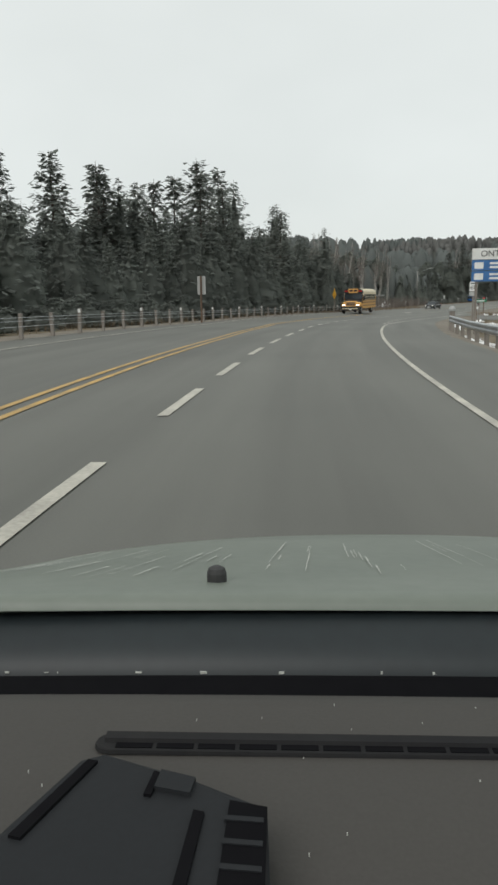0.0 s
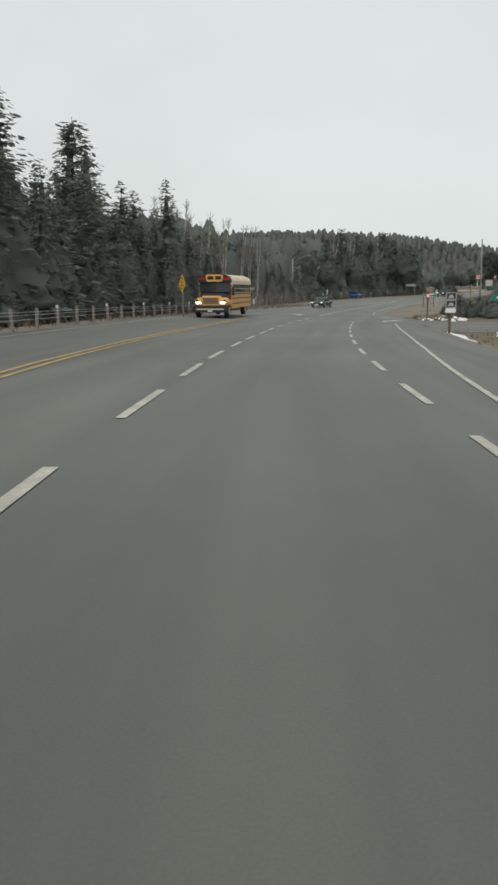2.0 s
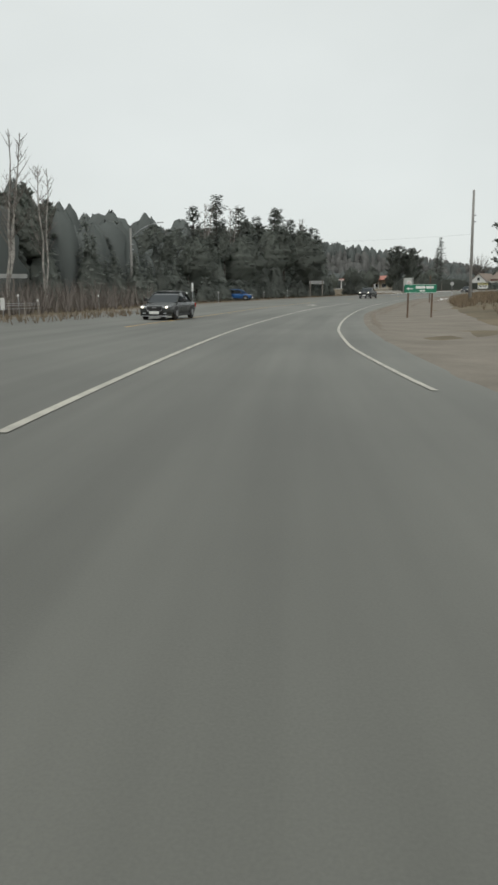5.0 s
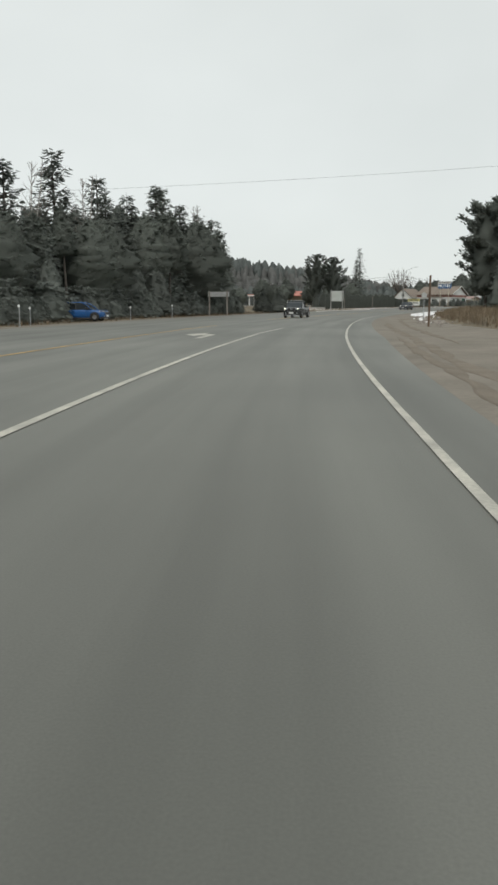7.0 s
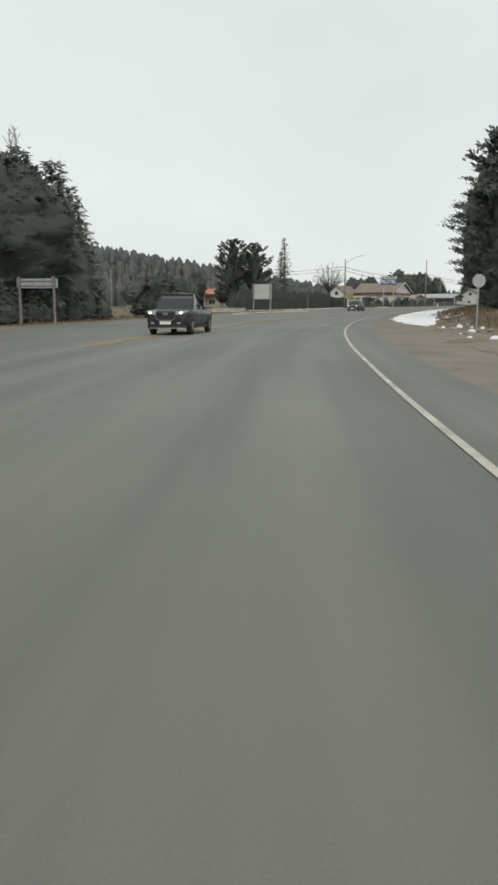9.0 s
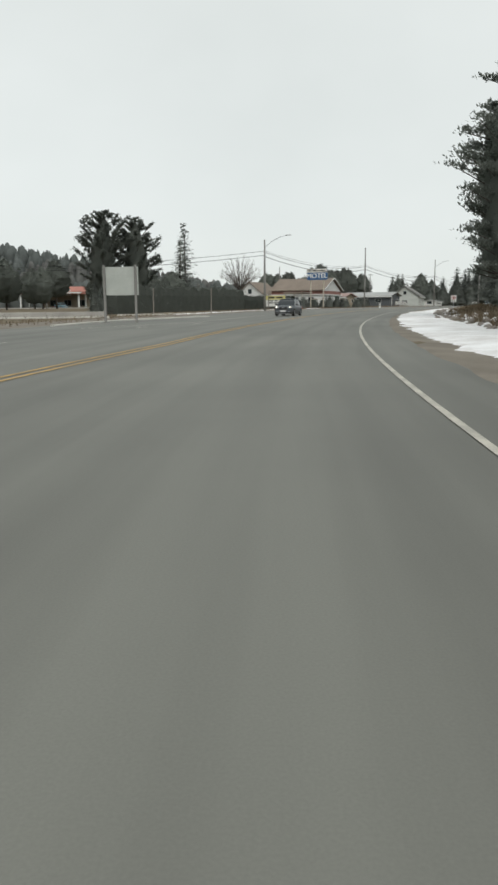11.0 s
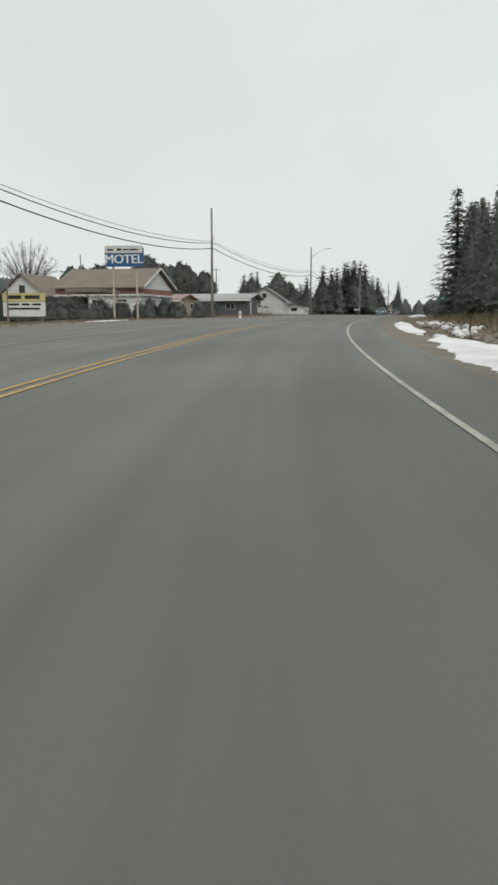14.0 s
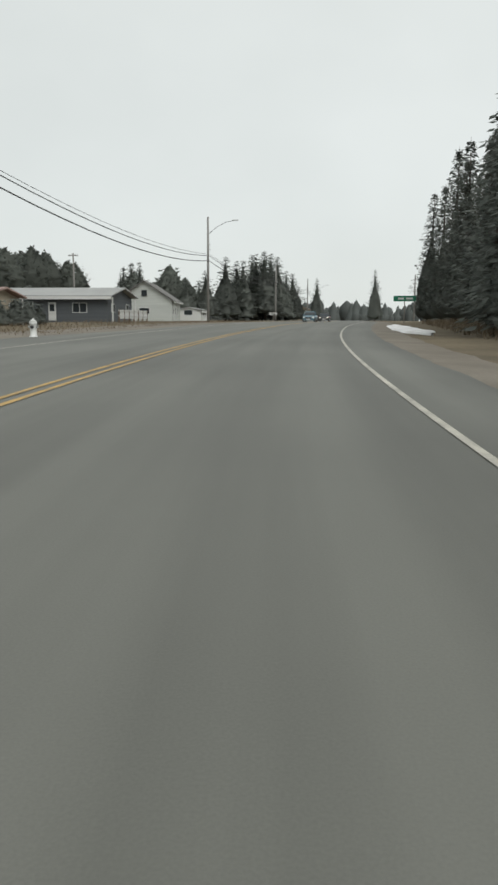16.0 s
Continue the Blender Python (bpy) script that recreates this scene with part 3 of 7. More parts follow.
right_off = curve_of((-60, 2.1), (28, 2.12), (40, 2.18), (45, 2.28), (49, 2.55), (54, 2.95), (61, 3.4), (69, 3.93), (77, 4.28), (84, 4.44), (98, 4.6), (126, 2.2), (135, 1.6), (146, 1.35), (160, 1.4), (170, 1.48), (182, 1.52), (195, 1.58), (210, 1.75), (230, 1.95), (262, 1.95), (310, 2.05), (335, 2.15), (400, 2.0), (450, 1.9), (660, 1.9))
left_off = curve_of((-60, -8.7), (30, -8.7), (46, -9.0), (60, -10.6), (72, -11.0), (96, -11.5), (112, -12.4), (240, -12), (304, -13.6), (310, -11.9), (314, -10.3), (322, -9.9), (349, -9.9), (390, -10.0), (440, -9.6), (660, -9))
for d in (-0.16, 0.16):
    line("yellow_line", "double yellow centre line, worn paint", -60, 107, lambda s, d=d: yellow_off(s) + d, 0.12, YELLOW_LINE)
    line("yellow_line", "double yellow centre line, worn paint", 236, 640, lambda s, d=d: yellow_off(s) + d, 0.12, YELLOW_LINE)
line("yellow_line", "single faded yellow line of the turning lane", 146, 214, yellow_off, 0.14, YELLOW_LINE)
line("white_line", "solid white line beside the turning lane", 121, 208, lane_off, 0.14, WHITE_LINE)
line("white_line", "solid white edge line", -60, 97, right_off, 0.105, WHITE_LINE)
line("white_line", "solid white edge line", 125, 640, right_off, 0.105, WHITE_LINE)
line("white_line", "faint white edge line of the far lane", -60, 112, left_off, 0.1, WHITE_LINE)
line("white_line", "faint white edge line of the far lane", 303, 640, left_off, 0.1, WHITE_LINE)
DASH_AT = [3.4, 8.5, 13.1, 18.2, 23.2, 28.0, 33.3, 38.4, 43.8, 48.2, 53.9, 59.2, 63.9, 69.2, 74.0, 79.6, 84.4, 90.2, 96.6, 102.8, 109.2]
for i in range(-12, 21):
    s = DASH_AT[i] if i >= 0 else 3.4 + 5.0 * i
    line("white_dash", "broken white lane line", s, s + 2.6 + 0.04 * max(i, 0), lane_off, 0.135, WHITE_LINE, 1.0)
for i in range(11):
    s = 45.0 + 5.15 * i + 0.012 * i * i
    line("white_dash", "broken white line of the turning lane", s, s + 2.65, turn_off, 0.12, WHITE_LINE, 1.0)


for s, o in ((280.8, -11.5), (286.3, -10.9), (304.2, -10.7), (311.5, -9.2)):
    line("white_dash", "short worn white dash on the far lane", s, s + 2.2, lambda s_, o=o: o, 0.11, WHITE_LINE, 1.0)


def road_arrow(s, o, left, label):
    k = -1 if left else 1
    pts = [(-0.18, 0), (0.18, 0), (0.18, 2.4), (0.7, 2.75), (0.7, 1.8), (1.7, 3.4), (0.7, 5.0), (0.7, 4.0), (-0.18, 3.2)]
    v = [tuple(place(s + 1.25 * y, o + k * x * 0.8, 0.03)) for x, y in pts]
    return solid("road_arrow", Shape().add(v, [(0, 1, 2, 8), (2, 3, 7, 8), (4, 5, 6)]), WHITE_LINE, label, "road marking", kind="structure")


road_arrow(120.5, -5.0, True, "white left-turn arrow painted on the asphalt")
road_arrow(193.0, -4.6, True, "white left-turn arrow painted on the asphalt")
road_arrow(101.0, 3.9, False, "white right-turn arrow painted on the asphalt")


# ---- trees ----
def crown_core(crown, rng, h, r, bare, n=16, levels=20, power=0.85):
    """The dense inner mass of a crown: an uneven, lobed cone in tiers."""
    lobes = [rng.uniform(0.78, 1.18) for _ in range(n)]
    a0 = rng.uniform(0, 6.28)
    rings = []
    for i in range(levels):
        u = bare + (0.86 - bare) * i / (levels - 1)
        k = r * (1 - u) ** power * (1.03 if i % 2 == 0 else 0.94) * (0.55 if i == 0 else 1.0) * (1 - 0.7 * smooth01((u - 0.40) / 0.4))
        q = [lobes[j] * rng.uniform(0.86, 1.14) for j in range(n)]
        rings.append([(k * q[j] * math.cos(a0 + 6.283 * j / n), k * q[j] * math.sin(a0 + 6.283 * j / n), h * (u + rng.uniform(-0.012, 0.012))) for j in range(n)])
    crown.loft(rings)


def spray(crown, rng, p, d, ln, w, sag):
    """One flat spray of needles from p along d: a kite of two faces with a drooping tip."""
    side = Vector((-d.y, d.x, 0))
    side = side.normalized() * w if side.length > 1e-4 else Vector((w, 0, 0))
    mid = p + d * ln * 0.45
    drop = Vector((0, 0, -sag))
    crown.add([p, mid + side + drop * rng.uniform(0.3, 1.0), p + d * ln + drop, mid - side + drop * rng.uniform(0.3, 1.0)], [(0, 1, 2), (0, 2, 3)])


def spruce_meshes(rng, h, r, bare=0.06, levels=26, gaps=0.12, fine=0.24, core=0.74, sides=22, power=0.8):
    """A tapered trunk and a dense crown: an inner mass wrapped in drooping sprays that stand out in tiers."""
    trunk, crown = Shape(), Shape()
    trunk.tube([(0, 0, -0.3), (0.03 * h * 0.2, 0, h * 0.4), (0, 0.02 * h * 0.2, h * 0.75), (0, 0, h)], [h * 0.013, h * 0.010, h * 0.005, 0.01], 6)
    if core:
        crown_core(crown, rng, h, r * core, bare, sides, int(sides * 1.45), power * 1.05)
    thick = [rng.uniform(0.8, 1.2) for _ in range(8)]
    for i in range(levels):
        u = bare + (1 - bare) * (i + rng.uniform(-0.3, 0.3)) / levels
        u = min(max(u, bare), 0.985)
        reach = r * (1 - u) ** power * rng.uniform(0.8, 1.1) + 0.14
        n = 8 + int(8 * (1 - u)) + int(4 * smooth01((u - 0.4) / 0.3))
        a0 = rng.uniform(0, 6.28)
        for j in range(n):
            if rng.random() < gaps:
                continue
            a = a0 + 6.283 * j / n + rng.uniform(-0.25, 0.25)
            ln = reach * rng.uniform(0.7, 1.15) * thick[int(a / 6.2832 * 8) % 8]
            zj = h * u + rng.uniform(-0.45, 0.45) * h / levels
            droop = rng.uniform(0.10, 0.45) * (1.2 - u)
            d = Vector((math.cos(a), math.sin(a), 0))
            inner = core * 0.82 * (1 - 0.75 * smooth01((u - 0.45) / 0.35)) if core else 0.05
            k = max(2, int(ln * (1 - inner) / fine) + 1)
            for q in range(k):
                t = inner + (1 - inner) * (q + rng.random() * 0.6) / k
                p = d * ln * t + Vector((0, 0, zj - droop * ln * t + 0.22 * ln * t * t))
                b = a + rng.uniform(-0.7, 0.7)
                e = Vector((math.cos(b), math.sin(b), rng.uniform(-0.45, 0.25)))
                l2 = (fine * 1.2 + 0.07 * ln) * rng.uniform(0.7, 1.25)
                spray(crown, rng, p, e, l2, l2 * rng.uniform(0.26, 0.42) * (1 + 0.3 * u), l2 * rng.uniform(0.05, 0.4))
    return trunk.mesh("trunk", BARK, True), crown.mesh("crown", NEEDLES, True)


def open_meshes(rng, h, r, low=0.42, whorls=22):
    """An old spruce: dense below, above with separate limbs whose tips turn up, and sky between them."""
    trunk, crown = Shape(), Shape()
    trunk.tube([(0, 0, -0.3), (0.05, 0.02, h * 0.4), (-0.04, 0.03, h * 0.75), (0, 0, h)], [h * 0.014, h * 0.011, h * 0.006, 0.012], 7)
    crown_core(crown, rng, h * (low + 0.26), r * 0.66, 0.04, 18, 18, 0.6)
    for i in range(whorls):
        u = 0.10 + 0.89 * (i + rng.uniform(-0.25, 0.25)) / whorls
        reach = r * (1 - u) ** 0.78 * rng.uniform(0.8, 1.1) + 0.18
        n = 5 + int(3 * (1 - u))
        a0 = rng.uniform(0, 6.28)
        for j in range(n):
            if u > low and rng.random() < 0.16:
                continue
            a = a0 + 6.283 * j / n + rng.uniform(-0.3, 0.3)
            ln = reach * rng.uniform(0.6, 1.15)
            d, up = Vector((math.cos(a), math.sin(a), 0)), Vector((0, 0, 1))
            root = up * h * u
            lift = -0.25 + 0.55 * u
            at = lambda k: root + d * ln * k + up * ln * (lift * k + 0.30 * k ** 3)
            trunk.tube([at(0), at(0.5), at(1.0)], [0.035 + 0.006 * ln, 0.03, 0.01], 3, False)
            for q in range(int(6 + ln * (4.6 if u > low else 7.0))):
                t = rng.uniform(0.18, 1.0)
                p = at(t) + Vector((rng.gauss(0, 0.10), rng.gauss(0, 0.10), rng.gauss(-0.05, 0.12)))
                b = a + rng.uniform(-0.9, 0.9)
                l2 = rng.uniform(0.34, 0.72)
                spray(crown, rng, p, Vector((math.cos(b), math.sin(b), rng.uniform(-0.3, 0.5))), l2, l2 * rng.uniform(0.28, 0.45), l2 * rng.uniform(0.1, 0.5))
    return trunk.mesh("trunk", BARK, True), crown.mesh("crown", NEEDLES, True)


def pine_meshes(rng, h, r, bare=0.25, limbs=34, fine=1.0, rise=(0.06, 0.42), core=0.0, inner=0.30, top=0.72, tuft=1.0, spread=1.0, cap=0.0, whorls=0, shell=0):
    """A pine with plates of upswept needle tufts on its limbs; core thickens the middle of the crown."""
    trunk, crown = Shape(), Shape()
    bend = rng.uniform(-0.4, 0.4)
    axis = lambda u: Vector((bend * math.sin(u * 2.5), 0.3 * bend * u, h * u))
    trunk.tube([axis(u) - Vector((0, 0, 0.3 if u == 0 else 0)) for u in (0, 0.3, 0.6, 0.85, 1)], [h * 0.018, h * 0.014, h * 0.010, h * 0.005, 0.02], 7)
    girth = lambda u: (0.25 + 0.75 * math.sin(math.pi * min(1, (1 - u) / (1 - bare) * top + 0.12))) * (min(1.0, (1 - u) / cap) ** 0.55 if cap else 1.0)
    if core:
        n = 20
        lobes, a0 = [rng.uniform(0.82, 1.18) for _ in range(n)], rng.uniform(0, 6.28)
        rings = []
        for i in range(22):
            u = bare + 0.04 + (0.93 - bare) * i / 21
            k = core * r * girth(u) * (0.4 if i in (0, 21) else 1.0) * (1.03 if i % 2 else 0.95)
            q = [k * lobes[j] * rng.uniform(0.84, 1.16) for j in range(n)]
            rings.append([axis(u) + Vector((q[j] * math.cos(a0 + 6.283 * j / n), q[j] * math.sin(a0 + 6.283 * j / n), rng.uniform(-0.012, 0.012) * h)) for j in range(n)])
        crown.loft(rings)
        for _ in range(shell):
            i, j, f = rng.randint(1, 20), rng.randint(0, n - 1), rng.random()
            p = Vector(rings[i][j]).lerp(Vector(rings[min(i + 1, 21)][(j + 1) % n]), f)
            out = Vector((p.x, p.y, 0)).normalized()
            e = (out * rng.uniform(0.3, 1.0) + Vector((rng.uniform(-0.7, 0.7), rng.uniform(-0.7, 0.7), rng.uniform(-0.1, 1.0)))).normalized() * rng.uniform(0.3, 0.7) * (0.6 if whorls else 1.0)
            w = Vector((-e.y, e.x, rng.uniform(-0.3, 0.3))).normalized() * e.length * 0.34
            p = p - out * 0.08
            crown.add([p - e * 0.2, p + w + e * 0.4, p + e, p - w + e * 0.4], [(0, 1, 2, 3)])
    for i in range(limbs):
        u = bare + (1 - bare) * ((i + rng.random()) / limbs)
        if whorls:
            u = bare + (1 - bare) * (int(i / limbs * whorls) + 0.5 + rng.uniform(-0.10, 0.10)) / whorls
        base = axis(u)
        ln = r * girth(u) * rng.uniform(0.6, 1.15)
        a = i * 2.4 + rng.uniform(-0.5, 0.5)
        d = Vector((math.cos(a), math.sin(a), rng.uniform(*rise) + 0.6 * max(0, u - 0.7)))
        mid, end = base + d * ln * 0.5 + Vector((0, 0, -0.06 * ln)), base + d * ln
        trunk.tube([base, mid, end], [h * 0.0045, h * 0.003, 0.012], 4, False)
        for q in range(int((16 + ln * 22) / fine)):
            t = rng.uniform(inner, 1.05) ** 0.8
            p = base + d * ln * t + Vector((rng.gauss(0, 0.19), rng.gauss(0, 0.19), rng.gauss(0.05, 0.06 if whorls else 0.12))) * (0.5 + ln * 0.30) * spread
            for _ in range(2):
                b = a + rng.uniform(-1.5, 1.5) if rng.random() < 0.7 else rng.uniform(0, 6.28)
                l2 = rng.uniform(0.26, 0.56) * fine ** 0.5 * tuft
                e = Vector((math.cos(b), math.sin(b), rng.uniform(0.0, 0.9))) * l2
                n = Vector((-math.sin(b), math.cos(b), rng.uniform(-0.6, 0.6))) * l2 * 0.32
                crown.add([p - e * 0.3, p + n + e * 0.35, p + e, p - n + e * 0.35], [(0, 1, 2, 3)])
    return trunk.mesh("trunk", BARK, True), crown.mesh("crown", PINE, True)


def dome_meshes(rng, h, r, mat):
    """A leafless round tree: limbs that rise from a short trunk and part into fine twigs along an even dome."""
    trunk, twigs = Shape(), Shape()
    fork = Vector((0, 0, h * 0.30))
    trunk.tube([(0, 0, -0.3), (0.05, 0, h * 0.16), fork], [h * 0.035, h * 0.028, h * 0.024], 8, False)
    for i in range(46):
        a, k = i * 2.4 + rng.uniform(-0.3, 0.3), ((i + 0.5) / 46) ** 0.6
        th = 2.0 * k
        tip = Vector((r * math.sin(th) * math.cos(a), r * math.sin(th) * math.sin(a), h * (0.66 + 0.33 * math.cos(th)))) * rng.uniform(0.92, 1.03)
        mid = fork.lerp(tip, 0.5) + Vector((0, 0, 0.10 * h * k)) + Vector((rng.uniform(-1, 1), rng.uniform(-1, 1), 0)) * 0.15
        at = lambda u: fork * (1 - u) ** 2 + mid * 2 * u * (1 - u) + tip * u * u
        trunk.tube([at(u) for u in (0, 0.25, 0.5, 0.75, 1)], [h * 0.006, h * 0.0045, h * 0.003, h * 0.0014, h * 0.0006], 4, False)
        for _ in range(60):
            u = rng.uniform(0.25, 0.97)
            p = at(u)
            e = ((tip - fork).normalized() + Vector((rng.uniform(-1, 1), rng.uniform(-1, 1), rng.uniform(-0.2, 0.8)))).normalized()
            ln = h * rng.uniform(0.04, 0.10)
            w = Vector((-e.y, e.x, 0.1)).normalized() * h * 0.0014
            q = p + e * ln
            twigs.add([p - w, p + w, q], [(0, 1, 2)])
            for _ in range(3):
                g = (e + Vector((rng.uniform(-1, 1), rng.uniform(-1, 1), rng.uniform(-0.5, 0.7)))).normalized() * ln * rng.uniform(0.3, 0.6)
                m = p.lerp(q, rng.uniform(0.3, 0.9))
                twigs.add([m - w * 0.7, m + w * 0.7, m + g], [(0, 1, 2)])
    return trunk.mesh("trunk", mat, True), twigs.mesh("crown", TWIG)


def hanging_meshes(rng, h, r):
    """A half-dead spruce: sagging bare branches with upturned tips and short twigs."""
    trunk, crown = Shape(), Shape()
    trunk.tube([(0, 0, -0.3), (0.05, 0, h * 0.5), (0, 0, h)], [h * 0.012, h * 0.008, 0.015], 6)
    for i in range(240):
        u = 0.06 + 0.93 * i / 240
        a = rng.uniform(0, 6.283)
        ln = (r * (1 - u) ** 0.75 + 0.25) * rng.uniform(0.6, 1.12)
        d = Vector((math.cos(a), math.sin(a), 0))
        up, root = Vector((0, 0, 1)), Vector((0, 0, h * u))
        at = lambda k: root + d * ln * k + up * ln * (0.12 * k - 0.62 * k * k + 0.42 * k ** 4)
        crown.tube([at(k) for k in (0.0, 0.3, 0.6, 0.85, 1.0)], [0.032, 0.026, 0.018, 0.012, 0.006], 3, False)
        for j in range(int(3 + ln * 3.2)):
            k = rng.uniform(0.2, 1.0)
            p = at(k)
            side = Vector((-d.y, d.x, 0)) * rng.uniform(-1, 1)
            e = (d * 0.5 + side + up * rng.uniform(-0.9, 0.5)) * rng.uniform(0.18, 0.5)
            crown.tube([p, p + e * 0.6, p + e + up * 0.10], [0.024, 0.020, 0.006], 3, False)
    return trunk.mesh("trunk", BARK, True), crown.mesh("crown", NEEDLES)


def birch_meshes(rng, h, lean):
    """A slim pale trunk, now and then two from one root, with a fine leafless crown."""
    trunk, crown = Shape(), Shape()
    for k in range(rng.choice((1, 2, 2))):
        d = Vector((lean + rng.uniform(-0.12, 0.12), rng.uniform(-0.12, 0.12), 1))
        hh = h * rng.uniform(0.8, 1.05)
        wob = [Vector((rng.uniform(-1, 1), rng.uniform(-1, 1), 0)) * 0.12 for _ in range(7)]
        at = [d * (hh * i / 6) + wob[i] for i in range(7)]
        at[0] = Vector((0.25 * k, 0.1 * k, -0.3))
        rad = h * 0.0085
        trunk.tube(at, [rad * (1 - 0.85 * i / 6) + 0.01 for i in range(7)], 6, False)
        for _ in range(26):
            u = rng.uniform(0.38, 0.98)
            i = min(int(u * 6), 5)
            p = at[i].lerp(at[i + 1], u * 6 - i)
            a = rng.uniform(0, 6.28)
            e = Vector((math.cos(a), math.sin(a), rng.uniform(0.7, 1.7))).normalized()
            ln = hh * (1.1 - u) * rng.uniform(0.2, 0.42)
            q = p + e * ln + Vector((0, 0, 0.1 * ln))
            crown.tube([p, p + e * ln * 0.5, q], [0.03, 0.02, 0.008], 3, False)
            for _ in range(7):
                t = rng.uniform(0.25, 1.0)
                r = p.lerp(q, t)
                f = (e + Vector((rng.uniform(-1, 1), rng.uniform(-1, 1), rng.uniform(-0.3, 0.8)))).normalized() * ln * rng.uniform(0.2, 0.5)
                w = Vector((-f.y, f.x, 0)).normalized() * 0.010
                crown.add([r - w, r + w, r + f], [(0, 1, 2)])
    return trunk.mesh("trunk", BIRCH, True), crown.mesh("crown", TWIG)


rng = random.Random(7)
SPRUCES = [spruce_meshes(random.Random(i), 14.0, (3.6, 4.1, 3.3, 4.3, 3.8)[i], (0.05, 0.08, 0.04, 0.1, 0.03)[i], 28, (0.08, 0.14, 0.2, 0.1, 0.06)[i], 0.27, 0.72, 20) for i in range(5)]
OPEN = [open_meshes(random.Random(30 + i), 14.0, (4.1, 4.5, 3.8, 4.2, 3.9)[i], (0.42, 0.5, 0.36, 0.46, 0.55)[i], 26) for i in range(5)]
TALL = [open_meshes(random.Random(50 + i), 24.0, (4.3, 3.8)[i], (0.46, 0.55)[i], 40) for i in range(2)]
LESS = [spruce_meshes(random.Random(20 + i), 14.0, (3.6, 4.2, 3.4, 4.6)[i], 0.04, 22, 0.1, 0.40, 0.76, 16) for i in range(4)]
SHRUBS = [spruce_meshes(random.Random(120 + i), 3.0, (1.25, 1.5, 1.1)[i], 0.02, 11, 0.05, 0.19, 0.86, 12, (0.42, 0.5, 0.36)[i]) for i in range(3)]
THIN = [spruce_meshes(random.Random(40 + i), 14.0, (2.1, 2.5)[i], 0.06, 34, 0.25, 0.28, 0.0) for i in range(2)]
HANGING = hanging_meshes(random.Random(47), 14.0, 3.4)
PINES = [pine_meshes(random.Random(60 + i), 15.0, (4.4, 3.8, 4.8)[i], (0.10, 0.12, 0.08)[i], (72, 66, 76)[i], 1.2, (0.35, 0.8), 0.52, 0.45) for i in range(3)]
FAN_PINES = [pine_meshes(random.Random(160 + i), 15.0, (5.2, 4.7)[i], (0.14, 0.12)[i], (92, 84)[i], 0.95, (0.45, 1.0), 0.42, 0.52, 0.80, 0.72, 0.62, 0.55) for i in range(2)]
NEAR_PINE = pine_meshes(random.Random(77), 15.0, 4.8, 0.10, 110, 0.62, (0.02, 0.26), 0.56, 0.40, 0.66, 0.58, 0.9, 0.32, 15, 1500)
ROUND_PINES = [pine_meshes(random.Random(70 + i), 15.0, (4.6, 4.0, 5.0)[i], (0.15, 0.2, 0.1)[i], 22, 4.0, (0.1, 0.5), 0.84, 0.80, 0.80, 0.5, 0.6, 0.42, 0, 760) for i in range(3)]
POLE_PINES = [pine_meshes(random.Random(170 + i), 15.0, (2.7, 2.3, 3.1)[i], (0.46, 0.54, 0.40)[i], 20, 3.0, (0.2, 0.6), 0.74, 0.6, 0.72, 0.6, 0.7, 0.35, 0, 520) for i in range(3)]
BIRCHES = [birch_meshes(random.Random(80 + i), 12.0, (0.1, -0.08, 0.24, 0.03)[i]) for i in range(4)]
ROUND_BARE = dome_meshes(random.Random(95), 12.0, 5.2, BARK)


def tree(meshes, s, o, size, label, name="spruce_tree", group="", squash=1.0, dz=0.0, turn=None):
    p = place(s, o, dz)
    m = pose(*p, rng.uniform(-2, 2), rng.uniform(-2, 2), rng.uniform(0, 360) if turn is None else turn) @ Matrix.Diagonal((size * squash, size * squash, size, 1))
    t = thing(name, label, "tree", m, group)
    part("trunk", meshes[0], None, t)
    part("crown", meshes[1], None, t)
    return t


def forest_row(s0, s1, o0, o1, gap, h0, h1, group, label, kinds=None, name="spruce_tree"):
    s = s0
    while s < s1:
        h = rng.uniform(h0, h1)
        tree(rng.choice(kinds or LESS), s, rng.uniform(o1, o0), h / 14.0, label, name, group, rng.uniform(0.85, 1.3))
        s += gap * rng.uniform(0.6, 1.4)


# the wood behind the cable fence
forest_row(-12, 62, -16.0, -18.5, 2.4, 5.6, 7.8, "trees along the fence", "young dark spruce close behind the cable fence", LESS + SPRUCES[:2], "young_spruce")
forest_row(62, 128, -16.0, -18.5, 2.2, 6.8, 9.6, "trees along the fence", "young dark spruce close behind the cable fence", LESS + SPRUCES[:2], "young_spruce")
forest_row(-12, 62, -19.5, -23.0, 3.0, 6.5, 8.5, "trees along the fence", "dark green spruce in a dense wood edge")
forest_row(62, 132, -19.5, -23.0, 2.8, 9.0, 12.0, "trees along the fence", "dark green spruce in a dense wood edge", SPRUCES)
forest_row(10, 62, -24.0, -29.0, 3.0, 7.0, 9.0, "trees along the fence", "tall dark spruce rising over the wood edge")
forest_row(62, 136, -24.0, -29.0, 3.0, 10.0, 13.5, "trees along the fence", "tall dark spruce rising over the wood edge")
